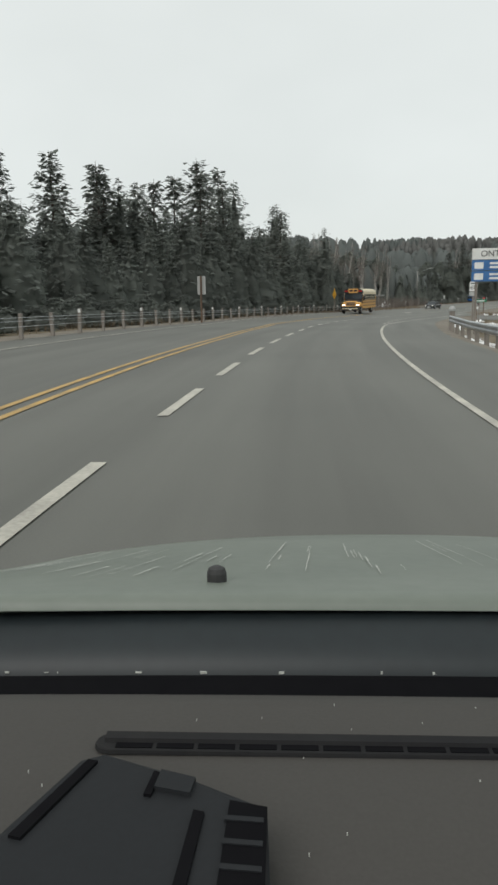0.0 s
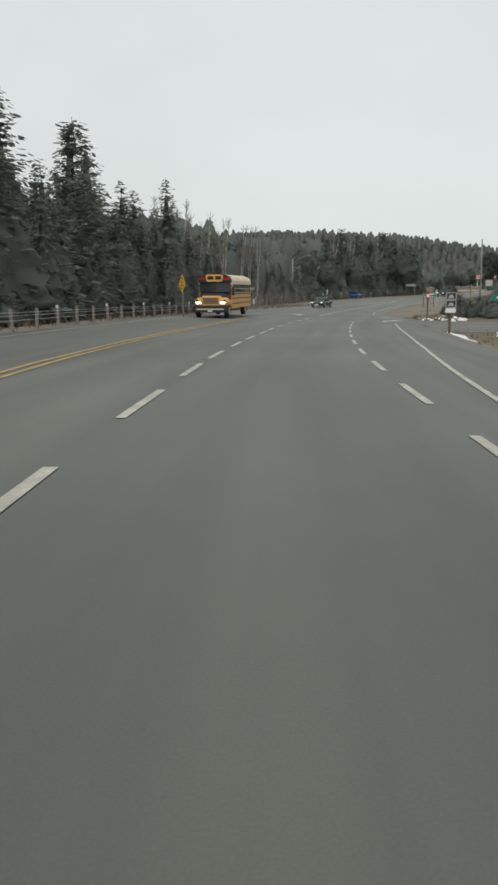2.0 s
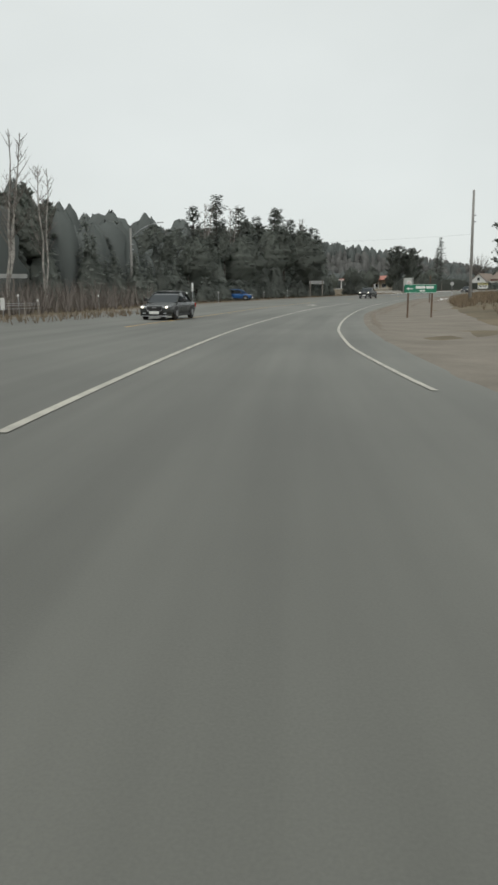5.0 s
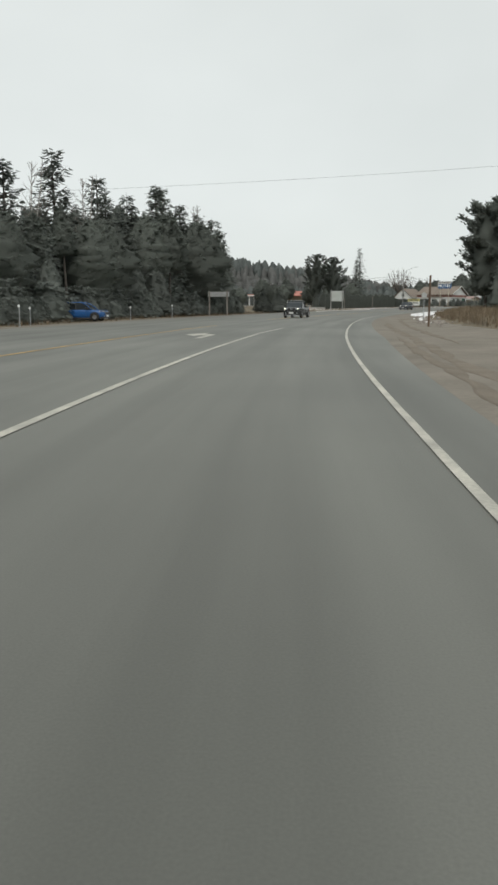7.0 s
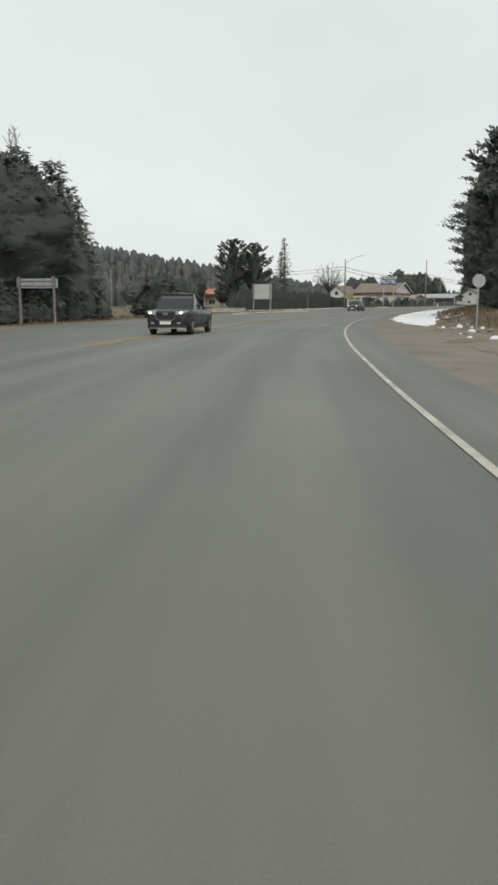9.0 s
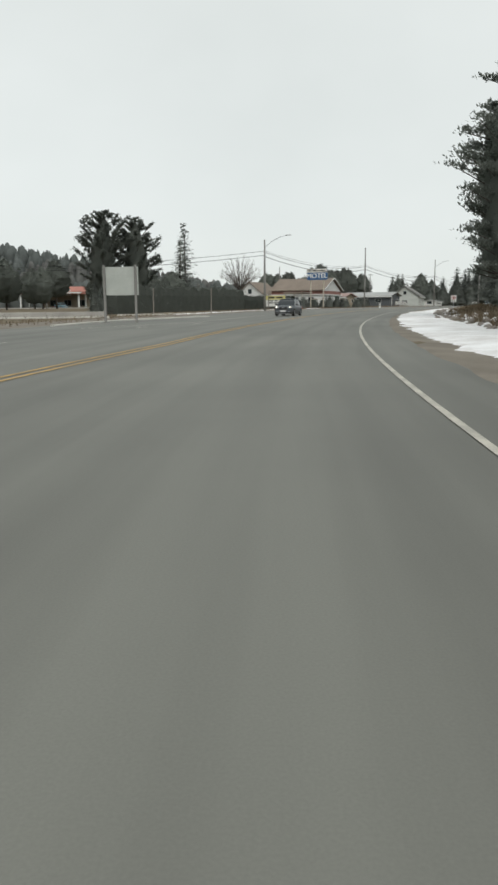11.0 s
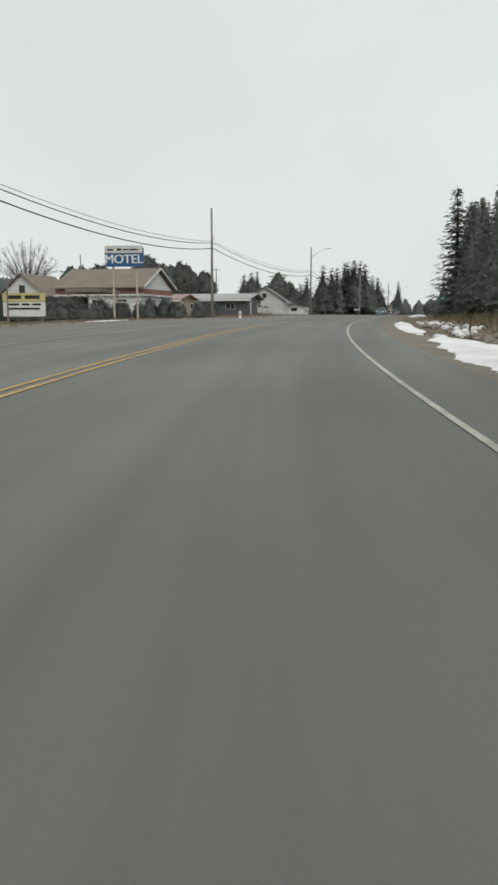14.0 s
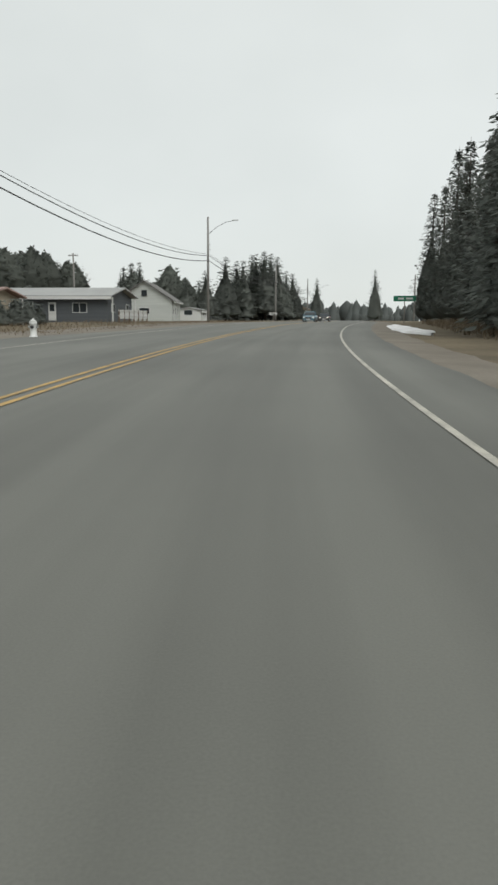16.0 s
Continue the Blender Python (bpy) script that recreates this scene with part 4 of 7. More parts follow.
for s, o, h, k in [(44, -25, 11.0, 1), (50, -25, 12.2, 4), (54, -23, 12.6, 0), (59.5, -22, 12.8, 3), (62.5, -23, 12.4, 1), (66, -22, 12.0, 0), (70.5, -22.5, 13.2, 4), (81, -21.5, 15.6, 2), (85.5, -20.5, 14.6, 4), (89.5, -25, 18.6, 1), (95.5, -25, 18.2, 0), (100, -24.7, 17.6, 3), (104, -20.6, 14.6, 0), (115.5, -24.6, 16.4, 1), (76, -22.5, 14.4, 3), (94, -16.5, 12.5, 2), (100, -17.5, 11.5, 4), (108, -18, 11.0, 1), (121, -18.5, 13.2, 0), (116, -20, 11.5, 3)]:
    tree((OPEN if h > 10.9 and s < 99 else SPRUCES)[k], s, o, h / 14, "tall old spruce standing above the wood edge", "spruce_tree", "trees along the fence")
# birches at the bend and the dark wood behind them
for s, o, h, k in [(134, -22, 12.5, 0), (138, -24, 13.5, 1), (141, -21.5, 12, 2), (146, -23, 14.0, 3), (150, -25, 12.5, 0), (154, -22.5, 13, 2), (158, -24.5, 14, 1), (163, -26, 13, 3), (167, -24, 12.5, 0), (172, -27, 13.5, 2), (136, -27, 13.5, 3), (148, -28, 14.5, 1), (140, -26, 14.0, 0), (144, -25.5, 13.0, 2), (152, -27, 14.5, 3), (156, -27.5, 13.5, 1), (160, -22.5, 12.0, 0), (165, -28, 14, 2), (175, -25, 12.5, 1)]:
    tree(BIRCHES[k], s, o, h / 12.0, "bare white birch leaning over the ditch", "birch_tree", "birches at the bend", 1.0)
forest_row(132, 192, -30, -36, 1.9, 9.0, 11.2, "wood behind the birches", "slim round-topped pine behind the bare birches", POLE_PINES, "pine_tree")
forest_row(136, 196, -38, -46, 2.4, 10.8, 12.8, "wood behind the birches", "round-topped pine behind the bare birches", ROUND_PINES + POLE_PINES, "pine_tree")
forest_row(192, 215, -33, -38, 2.8, 9.0, 11.5, "wood behind the birches", "dark fir behind the bare birches", None, "fir_tree")
forest_row(165, 218, -29, -33, 2.4, 7.0, 9.6, "wood across the road", "dark fir in the wood across the road", None, "fir_tree")
forest_row(218, 232, -29, -33, 2.6, 8.2, 10.2, "wood across the road", "dark spruce in the wood across the road")
forest_row(232, 250, -29, -33, 2.6, 9.6, 11.8, "wood across the road", "dark spruce in the wood across the road")
forest_row(250, 274, -29, -33, 2.6, 12.0, 14.6, "wood across the road", "dark spruce in the wood across the road")
forest_row(188, 214, -25, -28, 2.4, 5.0, 7.8, "wood across the road", "low dark spruce edge behind the marker posts", None, "young_spruce")
forest_row(214, 230, -25, -29, 2.6, 6.6, 8.6, "wood across the road", "dark pine and spruce edge behind the marker posts", POLE_PINES + ROUND_PINES[:1] + SPRUCES[:1], "conifer_tree")
forest_row(230, 255, -25, -29, 2.6, 8.4, 10.6, "wood across the road", "dark pine and spruce edge behind the marker posts", POLE_PINES + ROUND_PINES[:1] + SPRUCES[:1], "conifer_tree")
forest_row(255, 280, -25, -29, 2.6, 11.0, 13.6, "wood across the road", "dark spruce edge behind the marker posts", POLE_PINES + ROUND_PINES[:1] + SPRUCES[:1], "conifer_tree")
forest_row(176, 204, -39, -46, 2.6, 10.0, 12.5, "wood across the road", "dark round-topped pine in the wood across the road", ROUND_PINES + LESS[:2], "conifer_tree")
forest_row(204, 224, -39, -46, 2.6, 8.6, 10.4, "wood across the road", "dark round-topped pine in the wood across the road", ROUND_PINES + LESS[:2], "conifer_tree")
forest_row(224, 240, -36, -44, 2.8, 9.4, 11.4, "wood across the road", "dark round-topped pine in the wood across the road", ROUND_PINES + LESS[:2], "conifer_tree")
forest_row(240, 262, -36, -44, 2.8, 11.0, 13.0, "wood across the road", "dark round-topped pine in the wood across the road", ROUND_PINES + LESS[:2], "conifer_tree")
forest_row(262, 296, -36, -44, 2.8, 13.0, 15.4, "wood across the road", "dark round-topped pine in the wood across the road", ROUND_PINES + LESS[:2], "conifer_tree")
for s, o, h, k in [(228.5, -30, 14.6, 3), (238.5, -30, 17.3, 0), (249, -30, 16.8, 4), (257, -30, 15.8, 1), (267.5, -30, 18.0, 0), (244, -27, 13.5, 2), (262, -28, 17.6, 2), (270, -28, 16.2, 3), (276, -28.5, 15.6, 1), (282.5, -28, 15.4, 4), (287, -28.5, 13.6, 0)]:
    tree(OPEN[k], s, o, h / 14, "tall spruce rising out of the wood across the road", "spruce_tree", "wood across the road")
for s, o, h, k in [(273, -27, 14.0, 1), (281, -26.5, 14.8, 4), (287, -27.5, 12.5, 2)]:
    tree(SPRUCES[k], s, o, h / 14, "dark spruce at the end of the wood", "spruce_tree", "wood across the road")
for s, o, h in [(233, -31, 15.2), (246, -31, 15.8), (250, -33, 14), (272, -26.5, 17.0), (276, -26, 16.0)]:
    tree(BIRCHES[rng.randint(0, 3)], s, o, h / 12.0, "bare pale tree among the spruces", "bare_tree", "wood across the road")
# the big pine and its thin neighbours
tree(FAN_PINES[0], 366.7, -42.4, 14.2 / 15, "broad old white pine with open layered crown", "pine_tree")
tree(FAN_PINES[1], 370.7, -38.9, 13.8 / 15, "broad old white pine beside its twin", "pine_tree")
tree(THIN[0], 448.3, -77.5, 23.2 / 14, "thin ragged spruce with few branches", "spruce_tree", "", 1.25)
tree(THIN[1], 442.3, -74.8, 18.3 / 14, "thin ragged spruce, shorter than its neighbour", "spruce_tree", "", 1.35)
tree(ROUND_BARE, 488, -83, 16.0 / 11.5, "round leafless tree behind the small house", "bare_tree", "", 0.95)
tree(ROUND_BARE, 560, -66, 13.0 / 11.5, "leafless tree behind the long low building", "bare_tree")
forest_row(350, 420, -52, -60, 5.0, 5.0, 8.0, "thicket behind the pines", "dark cedar in a low thicket", ROUND_PINES, "cedar_tree")
# conifers behind the motel
forest_row(484, 500, -66, -72, 4.0, 9.0, 11.0, "trees behind the motel", "dark rounded pine behind the motel roofs", ROUND_PINES, "pine_tree")
forest_row(514, 560, -62, -70, 3.6, 11.5, 14.5, "trees behind the motel", "dark rounded pine behind the motel roofs", ROUND_PINES + LESS[:1], "conifer_tree")
forest_row(512, 590, -80, -90, 5.0, 9.0, 12.0, "trees behind the motel", "dark pine in a grove behind the motel", ROUND_PINES, "pine_tree")
# the dark spruces where the road runs straight
for s, o, h, k in [(580, -31.5, 16.0, 0), (585, -27.5, 15.5, 4), (590, -25, 17.5, 1), (587, -22, 18.0, 3), (592, -19.5, 17.0, 0), (598, -27, 18, 4), (602, -22, 18.5, 1), (572, -35, 12, 1), (562, -38, 10, 3), (596, -17.5, 13.5, 2), (588, -29.5, 15.5, 1), (593, -23.5, 16.0, 2), (599, -15.5, 13.0, 4)]:
    tree(SPRUCES[k], s, o, h / 14, "dark full spruce in a tight roadside group", "spruce_tree", "spruces at the straight", 1.3)
forest_row(545, 640, -44, -56, 4.5, 9, 13, "trees at the straight", "dark pine in the wood behind the sheds", ROUND_PINES + LESS, "conifer_tree")
tree(SPRUCES[2], 605, -9.3, 12.0 / 14, "single narrow spruce far along the road", "spruce_tree")
tree(SPRUCES[0], 575, 5.9, 12.5 / 14, "single narrow spruce far along the road", "spruce_tree", "", 0.75)
# right of the road
for s, o, h, k in [(286, 15.3, 14.4, 0), (291, 17.0, 14.4, 2), (297, 17, 14.0, 1), (303, 15.5, 13, 2)]:
    tree(PINES[k], s, o, h / 15, "dense white pine beside the dirt apron", "pine_tree", "pines by the verge")
for s, o, h, k in [(327, 13.2, 21.5, 2), (336, 14.6, 21.5, 0)]:
    tree(NEAR_PINE, s, o, h / 15, "tall white pine with long layered branches by the snow", "pine_tree", "pines by the verge", 0.70, 0.0, 20.0 + 60 * k)
tree(HANGING, 383, 14.8, 24.0 / 14, "half-bare spruce with hanging twigs", "spruce_tree", "", 1.0)
tree(SPRUCES[3], 364, 14.5, 9.0 / 14, "dark spruce thicket by the verge", "spruce_tree", "", 1.2)
forest_row(300, 372, 14.5, 18, 3.2, 4.5, 8.0, "thicket by the verge", "dark young spruce behind the snow bank", None, "young_spruce")
for s, o, h, k in [(356, 15.8, 10.0, 1), (362, 16.5, 10.5, 4), (369, 15.8, 9.5, 2)]:
    tree(SPRUCES[k], s, o, h / 14, "dark spruce behind the half-bare tree", "spruce_tree", "thicket by the verge")
forest_row(372, 396, 19, 23, 3.5, 5, 8, "thicket by the verge", "dark young spruce behind the rubble", None, "young_spruce")
for s, o, h, k in [(404, 13.0, 9.0, 1), (410, 12.0, 10.5, 3), (416, 12.2, 12.0, 0), (422, 11.4, 13.0, 4), (428, 11.6, 13.5, 2), (434, 11.4, 13.0, 0), (441, 12.0, 13.0, 3), (448, 12.0, 14.5, 1), (455, 12.2, 16.5, 4), (462, 12.6, 18.5, 0), (470, 12.0, 20.0, 3), (478, 15.0, 23.0, 1), (484, 12.2, 21.0, 4), (491, 12.4, 24.0, 2), (498, 11.6, 20.5, 0), (505, 10.2, 20.5, 3), (474, 17.0, 22.0, 1), (499, 16.0, 22.0, 4), (413, 15.5, 13, 2), (421, 15.5, 15, 1), (429, 15, 16.5, 3), (437, 15.5, 16.0, 4), (446, 15.5, 16.0, 0), (456, 16, 18.0, 2)]:
    if h > 18:
        tree(TALL[k % 2], s, o + 1.1, h * 0.92 / 24, "very tall old spruce with open top in a roadside stand", "spruce_tree", "spruces by the verge", 0.95)
    else:
        tree((OPEN if h > 13.2 else SPRUCES)[k], s, o + 1.1, h * 0.92 / 14, "tall dark spruce in a dense roadside stand", "spruce_tree", "spruces by the verge", 0.85)
tree(THIN[1], 428, 11.4, 14.5 / 14, "tall thin spruce with sparse top", "spruce_tree", "spruces by the verge", 1.3)
tree(THIN[0], 436, 11.2, 14.0 / 14, "tall thin spruce with sparse top", "spruce_tree", "spruces by the verge", 1.3)
forest_row(117, 129, 9.6, 13.5, 1.0, 7.0, 11.0, "bushes at the side road", "low dark juniper bush at the side road corner", SHRUBS, "conifer_bush")
forest_row(120, 150, 14.5, 18, 2.0, 11.0, 18.0, "bushes at the side road", "dark young conifer bush at the side road", SHRUBS, "conifer_bush")
for s, o, h, k in [(292, -22.5, 4.6, 0), (295, -20.6, 4.2, 1), (298, -21.4, 3.8, 2), (301, -22.6, 4.3, 3), (304, -22.6, 3.2, 0)]:
    tree(LESS[k], s, o, h / 14, "dark low cedar bush before the gas station", "cedar_bush", "cedars before the station", 1.9)
forest_row(282, 314, 17.5, 21, 2.4, 9, 13, "pines by the verge", "dark spruce behind the white pines")
forest_row(255, 285, 17, 21, 3.2, 6, 9, "pines by the verge", "dark spruce behind the dry grass")


def far_woods(name, label, spots, mat, seed, n=5):
    """Many small trees of a wood too far off to be told apart."""
    r = random.Random(seed)
    sh = Shape()
    for x, y, z, h in spots:
        w = h * r.uniform(0.22, 0.36)
        lv = [(0.02, 0.9), (0.32, 1.0), (0.40, 0.72), (0.68, 0.62), (0.88, 0.36), (1.0, 0.05)] if r.random() < 0.5 else [(0.02, 0.8), (0.35, 1.0), (0.62, 0.92), (0.84, 0.62), (0.97, 0.28), (1.0, 0.05)]
        a0 = r.uniform(0, 6)
        rings = [[(x + w * k * r.uniform(0.6, 1.25) * math.cos(a0 + 6.283 * j / n), y + w * k * r.uniform(0.6, 1.25) * math.sin(a0 + 6.283 * j / n), z + h * (u + r.uniform(-0.03, 0.03))) for j in range(n)] for u, k in lv]
        sh.loft(rings, False)
    return solid(name, sh, mat, label, "woods", kind="stuff", smooth=True)


spots = []
for _ in range(1500):
    s = rng.uniform(-40, 290)
    o = -30 - 90 * rng.random() ** 1.6
    if 130 < s < 165 and o > -38 or s > 278 and o > -60:
        continue
    p = place(s, o)
    if s < 64:
        h = rng.uniform(5.0, 7.0)
    elif s < 112:
        h = rng.uniform(7.0, 9.5)
    elif s < 160:
        h = rng.uniform(9.5, 12.0)
    elif s < 215:
        h = rng.uniform(8.0, 10.5) if o > -60 else rng.uniform(11.0, 13.5)
    else:
        h = rng.uniform(0.58, 0.80) * (10.5 + 0.105 * (s - 215)) if o > -62 else rng.uniform(17.5, 22.0) if s < 240 else rng.uniform(16.0, 19.0)
    spots.append((p.x, p.y, p.z - 0.3, h))
far_woods("wood", "dense dark conifer wood filling the land behind the road", spots, FAR_NEEDLES, 1, 8)


# ---- the wooded hills ----
HILL_TOP = curve_of((-800, 50), (200, 49), (300, 55), (420, 53), (480, 48), (550, 41), (635, 30), (720, 24), (1400, 20))


def ridge(x, y):
    """Height of the country round about: level by the road, rising to a long wooded hill to the north."""
    k = smooth01((y - (470 + 0.12 * x)) / 300) * smooth01((1300 - x) / 300)
    top = HILL_TOP(x)
    return -3.4 + k * (top + 7 * noise.noise(Vector((x * 0.003, y * 0.003, 1.0))) + 4 * noise.noise(Vector((x * 0.012, y * 0.012, 4.0))))


def build_hills():
    n = 70
    x0, x1, y0, y1 = -700.0, 1300.0, 430.0, 1300.0
    v = [(x0 + (x1 - x0) * i / n, y0 + (y1 - y0) * j / n) for i in range(n + 1) for j in range(n + 1)]
    sh = Shape().add([(x, y, ridge(x, y)) for x, y in v], [(i * (n + 1) + j, (i + 1) * (n + 1) + j, (i + 1) * (n + 1) + j + 1, i * (n + 1) + j + 1) for i in range(n) for j in range(n)])
    solid("hill", sh, HILL_FLOOR, "long low wooded hill beyond the road", "hill", kind="structure", smooth=True)
    green, grey = [], []
    for _ in range(5600):
        x = rng.uniform(-450, 1000)
        y = 430 + 0.12 * x + rng.uniform(0, 420)
        spot = (x, y, ridge(x, y) - 0.5, rng.uniform(8.0, 13.0))
        (grey if noise.noise(Vector((x * 0.008, y * 0.012, 9))) > 0.12 else green).append(spot)
    # the wood between the road and the hill
    for _ in range(900):
        s, o = rng.uniform(290, 640), -rng.uniform(120, 230)
        p = place(s, o)
        green.append((p.x, p.y, p.z - 1, rng.uniform(7, 11)))
    # the woods where the road runs out of sight
    for _ in range(420):
        p = place(655, rng.uniform(-170, 150)) + Vector((0.95, 0.3, 0)) * rng.uniform(20, 260)
        green.append((p.x, p.y, p.z - 0.5, rng.uniform(5.5, 9.0)))
    far_woods("hill_wood", "dark conifers covering the distant hills", green, FAR_NEEDLES, 2)
    far_woods("hill_wood", "grey leafless woods on the distant hills", grey, FAR_TWIGS, 3)


build_hills()


def brush(name, label, s0, s1, o0, o1, n, h, mat, seed):
    """Dry stalks and twigs over a stretch of verge."""
    r = random.Random(seed)
    sh = Shape()
    for _ in range(n):
        s, o = r.uniform(s0, s1), r.uniform(o0, o1)
        p = place(s, o)
        for _ in range(4):
            a, l = r.uniform(0, 6.28), h * r.uniform(0.4, 1.1)
            e = Vector((math.cos(a) * 0.45, math.sin(a) * 0.45, 1)) * l
            w = Vector((-math.sin(a), math.cos(a), 0)) * 0.012 * (1 + l)
            sh.add([p - w, p + w, p + e], [(0, 1, 2)])
    return solid(name, sh, mat, label, "brush", kind="stuff")


brush("dry_grass", "tall dry tan grass on the verge", 175, 262, 9.5, 17, 2600, 0.75, BRUSH, 1)
brush("dry_grass", "dry brown weeds at the side road corner", 111, 122, 6.2, 9.4, 260, 0.35, BRUSH, 2)
brush("dry_grass", "thin dry grass behind the dirt apron", 124, 175, 10.5, 17, 700, 0.4, BRUSH, 9)
brush("dry_grass", "dry brown weeds below the guard rail", 20, 98, 7.5, 14, 800, 0.28, BRUSH, 3)
brush("dry_grass", "dry grass between snow and trees", 268, 480, 8.8, 12.5, 2600, 0.6, BRUSH, 4)
brush("dry_grass", "dry grass at the foot of the wood", -20, 170, -17, -12.6, 2200, 0.45, BRUSH, 5)
brush("dry_grass", "dry grass along the far verge", 170, 470, -26, -19.2, 3000, 0.4, BRUSH, 6)
brush("dry_grass", "short dry tan grass before the motel wing", 425, 505, -19.5, -13.0, 1300, 0.22, BRUSH, 10)
brush("bare_scrub", "grey leafless scrub under the birches", 130, 190, -30, -20, 1300, 2.6, TWIG, 7)
brush("bare_scrub", "grey leafless scrub by the gas station", 312, 345, -62, -27, 420, 0.7, TWIG, 8)


def rubble():
    """Broken rocks along the verge: the larger ones singly, the small ones as one heap of stones."""
    r = random.Random(5)
    heaps = [Shape(), Shape()]
    for s0, s1, o0, o1, n, small in ((276, 330, 8.2, 11.0, 64, 60), (326, 356, 7.4, 9.6, 90, 130), (352, 400, 6.8, 9.4, 80, 110), (109, 121, 6.6, 10.6, 24, 20), (214, 262, 7.0, 9.4, 36, 40)):
        for i in range(n + small):
            k = r.uniform(0.12, 0.31) if i < n else r.uniform(0.05, 0.14)
            rings = []
            for u, q in ((-0.4, 0.8), (0.15, 1.0), (0.5, 0.8), (0.75, 0.35)):
                rings.append([Vector((k * q * r.uniform(0.75, 1.2) * math.cos(6.283 * j / 7), k * q * r.uniform(0.75, 1.2) * math.sin(6.283 * j / 7), k * u * r.uniform(0.85, 1.15))) for j in range(7)])
            p, snowy = place(r.uniform(s0, s1), r.uniform(o0, o1), 0.02), r.random() > 0.62
            if i < n:
                solid("rock", Shape().loft(rings), SNOW if snowy else ROCK, "rough broken rock capped with old snow" if snowy else "rough broken rock on the verge", "rock", pose(*p, 0, 0, r.uniform(0, 360)), "rubble on the verge")
            else:
                heaps[snowy].loft([[p + v for v in ring] for ring in rings])
    solid("rubble", heaps[0], ROCK, "small broken stones strewn along the verge", "rubble", kind="stuff")
    solid("snow_clods", heaps[1], SNOW, "small clods of old snow among the stones", "snow", kind="stuff")


rubble()


# ---- hedges ----
def hedge(name, label, s0, s1, o, h, depth, seed):
    r = random.Random(seed)
    sh = Shape()
    n = int((s1 - s0) * h * 26)
    for _ in range(n):
        s = r.uniform(s0, s1)
        top = h * (0.86 + 0.22 * noise.noise(Vector((s * 0.5, seed, 0))))
        z, oo = top * r.random() ** 0.8, o + r.uniform(-depth / 2, depth / 2) * (1.0 if r.random() < 0.5 else 0.7)
        p = place(s, oo, z)
        a, l = r.uniform(0, 6.28), r.uniform(0.08, 0.21)
        e = Vector((math.cos(a), math.sin(a), r.uniform(0.2, 1.2))) * l
        w = Vector((-math.sin(a), math.cos(a), 0)) * l * 0.7
        sh.add([p - e * 0.5, p + w, p + e, p - w], [(0, 1, 2, 3)])
    core = [[tuple(place(s, o + d * depth * 0.43, z)) for d, z in ((-1, -0.2), (1, -0.2), (0.95, h * 0.55), (0.7, h * (0.82 + 0.2 * noise.noise(Vector((s * 0.5, seed, 0))))), (-0.7, h * 0.82), (-0.95, h * 0.55))] for s in np.linspace(s0 + 0.2, s1 - 0.2, 2 + int(s1 - s0))]
    sh.loft(core)
    return solid(name, sh, HEDGE, label, "hedge")


hedge("hedge", "long dark cedar hedge beyond the road", 352, 398, -33, 4.4, 2.0, 1)
hedge("hedge", "lower dark cedar hedge before the small house", 398, 424, -33, 3.0, 2.0, 2)
forest_row(350, 402, -34.0, -36, 2.0, 3.2, 4.8, "cedars along the hedge", "dark ragged cedar rising out of the hedge")
for i in range(30):
    s = 401 + 1.55 * i
    tree(SHRUBS[i % 3], s, -28.6 + rng.uniform(-0.4, 0.4), rng.uniform(0.52, 0.78), "dark rounded cedar shrub before the motel", "cedar_shrub", "shrubs before the motel", rng.uniform(0.9, 1.15))
for s, o, h in [(425, -24.8, 2.7), (425.6, -23.3, 2.5), (426, -22.2, 2.1), (425.6, -21.2, 1.7), (428.5, -19.8, 1.8), (430.5, -20.5, 2.0), (433, -21.2, 1.9), (436, -22.5, 1.8), (421.5, -29.5, 2.4), (423.5, -28.2, 2.2)]:
    tree(SHRUBS[int(s) % 3], s, o, 1.08 * h / 3.0, "dark rounded cedar shrub beside the motel sign", "cedar_shrub", "shrubs before the motel", 1.05)
for s, o, h in [(446, -26.0, 2.2), (448, -25.6, 2.4), (450, -25.6, 2.3), (452, -25.6, 1.9)]:
    tree(SHRUBS[int(s) % 3], s, o, h / 3.0, "dark rounded cedar shrub before the motel wing", "cedar_shrub", "shrubs before the motel", 1.15)
for i in range(38):
    tree(SHRUBS[i % 3], 205 + 2.1 * i, -23.6 + rng.uniform(-0.9, 0.3), rng.uniform(0.7, 1.25), "low dark young cedar at the foot of the wood", "conifer_bush", "bushes before the wood", rng.uniform(0.9, 1.2))
for i in range(62):
    s = -14 + 2.2 * i
    tree(SHRUBS[i % 3], s, -13.6 - 0.018 * max(s, 0) + rng.uniform(-0.5, 0.3) - (1.0 if s > 90 else 0.0), rng.uniform(0.42, 0.72), "low dark juniper bush behind the cable fence", "conifer_bush", "bushes behind the fence", rng.uniform(1.1, 1.5))


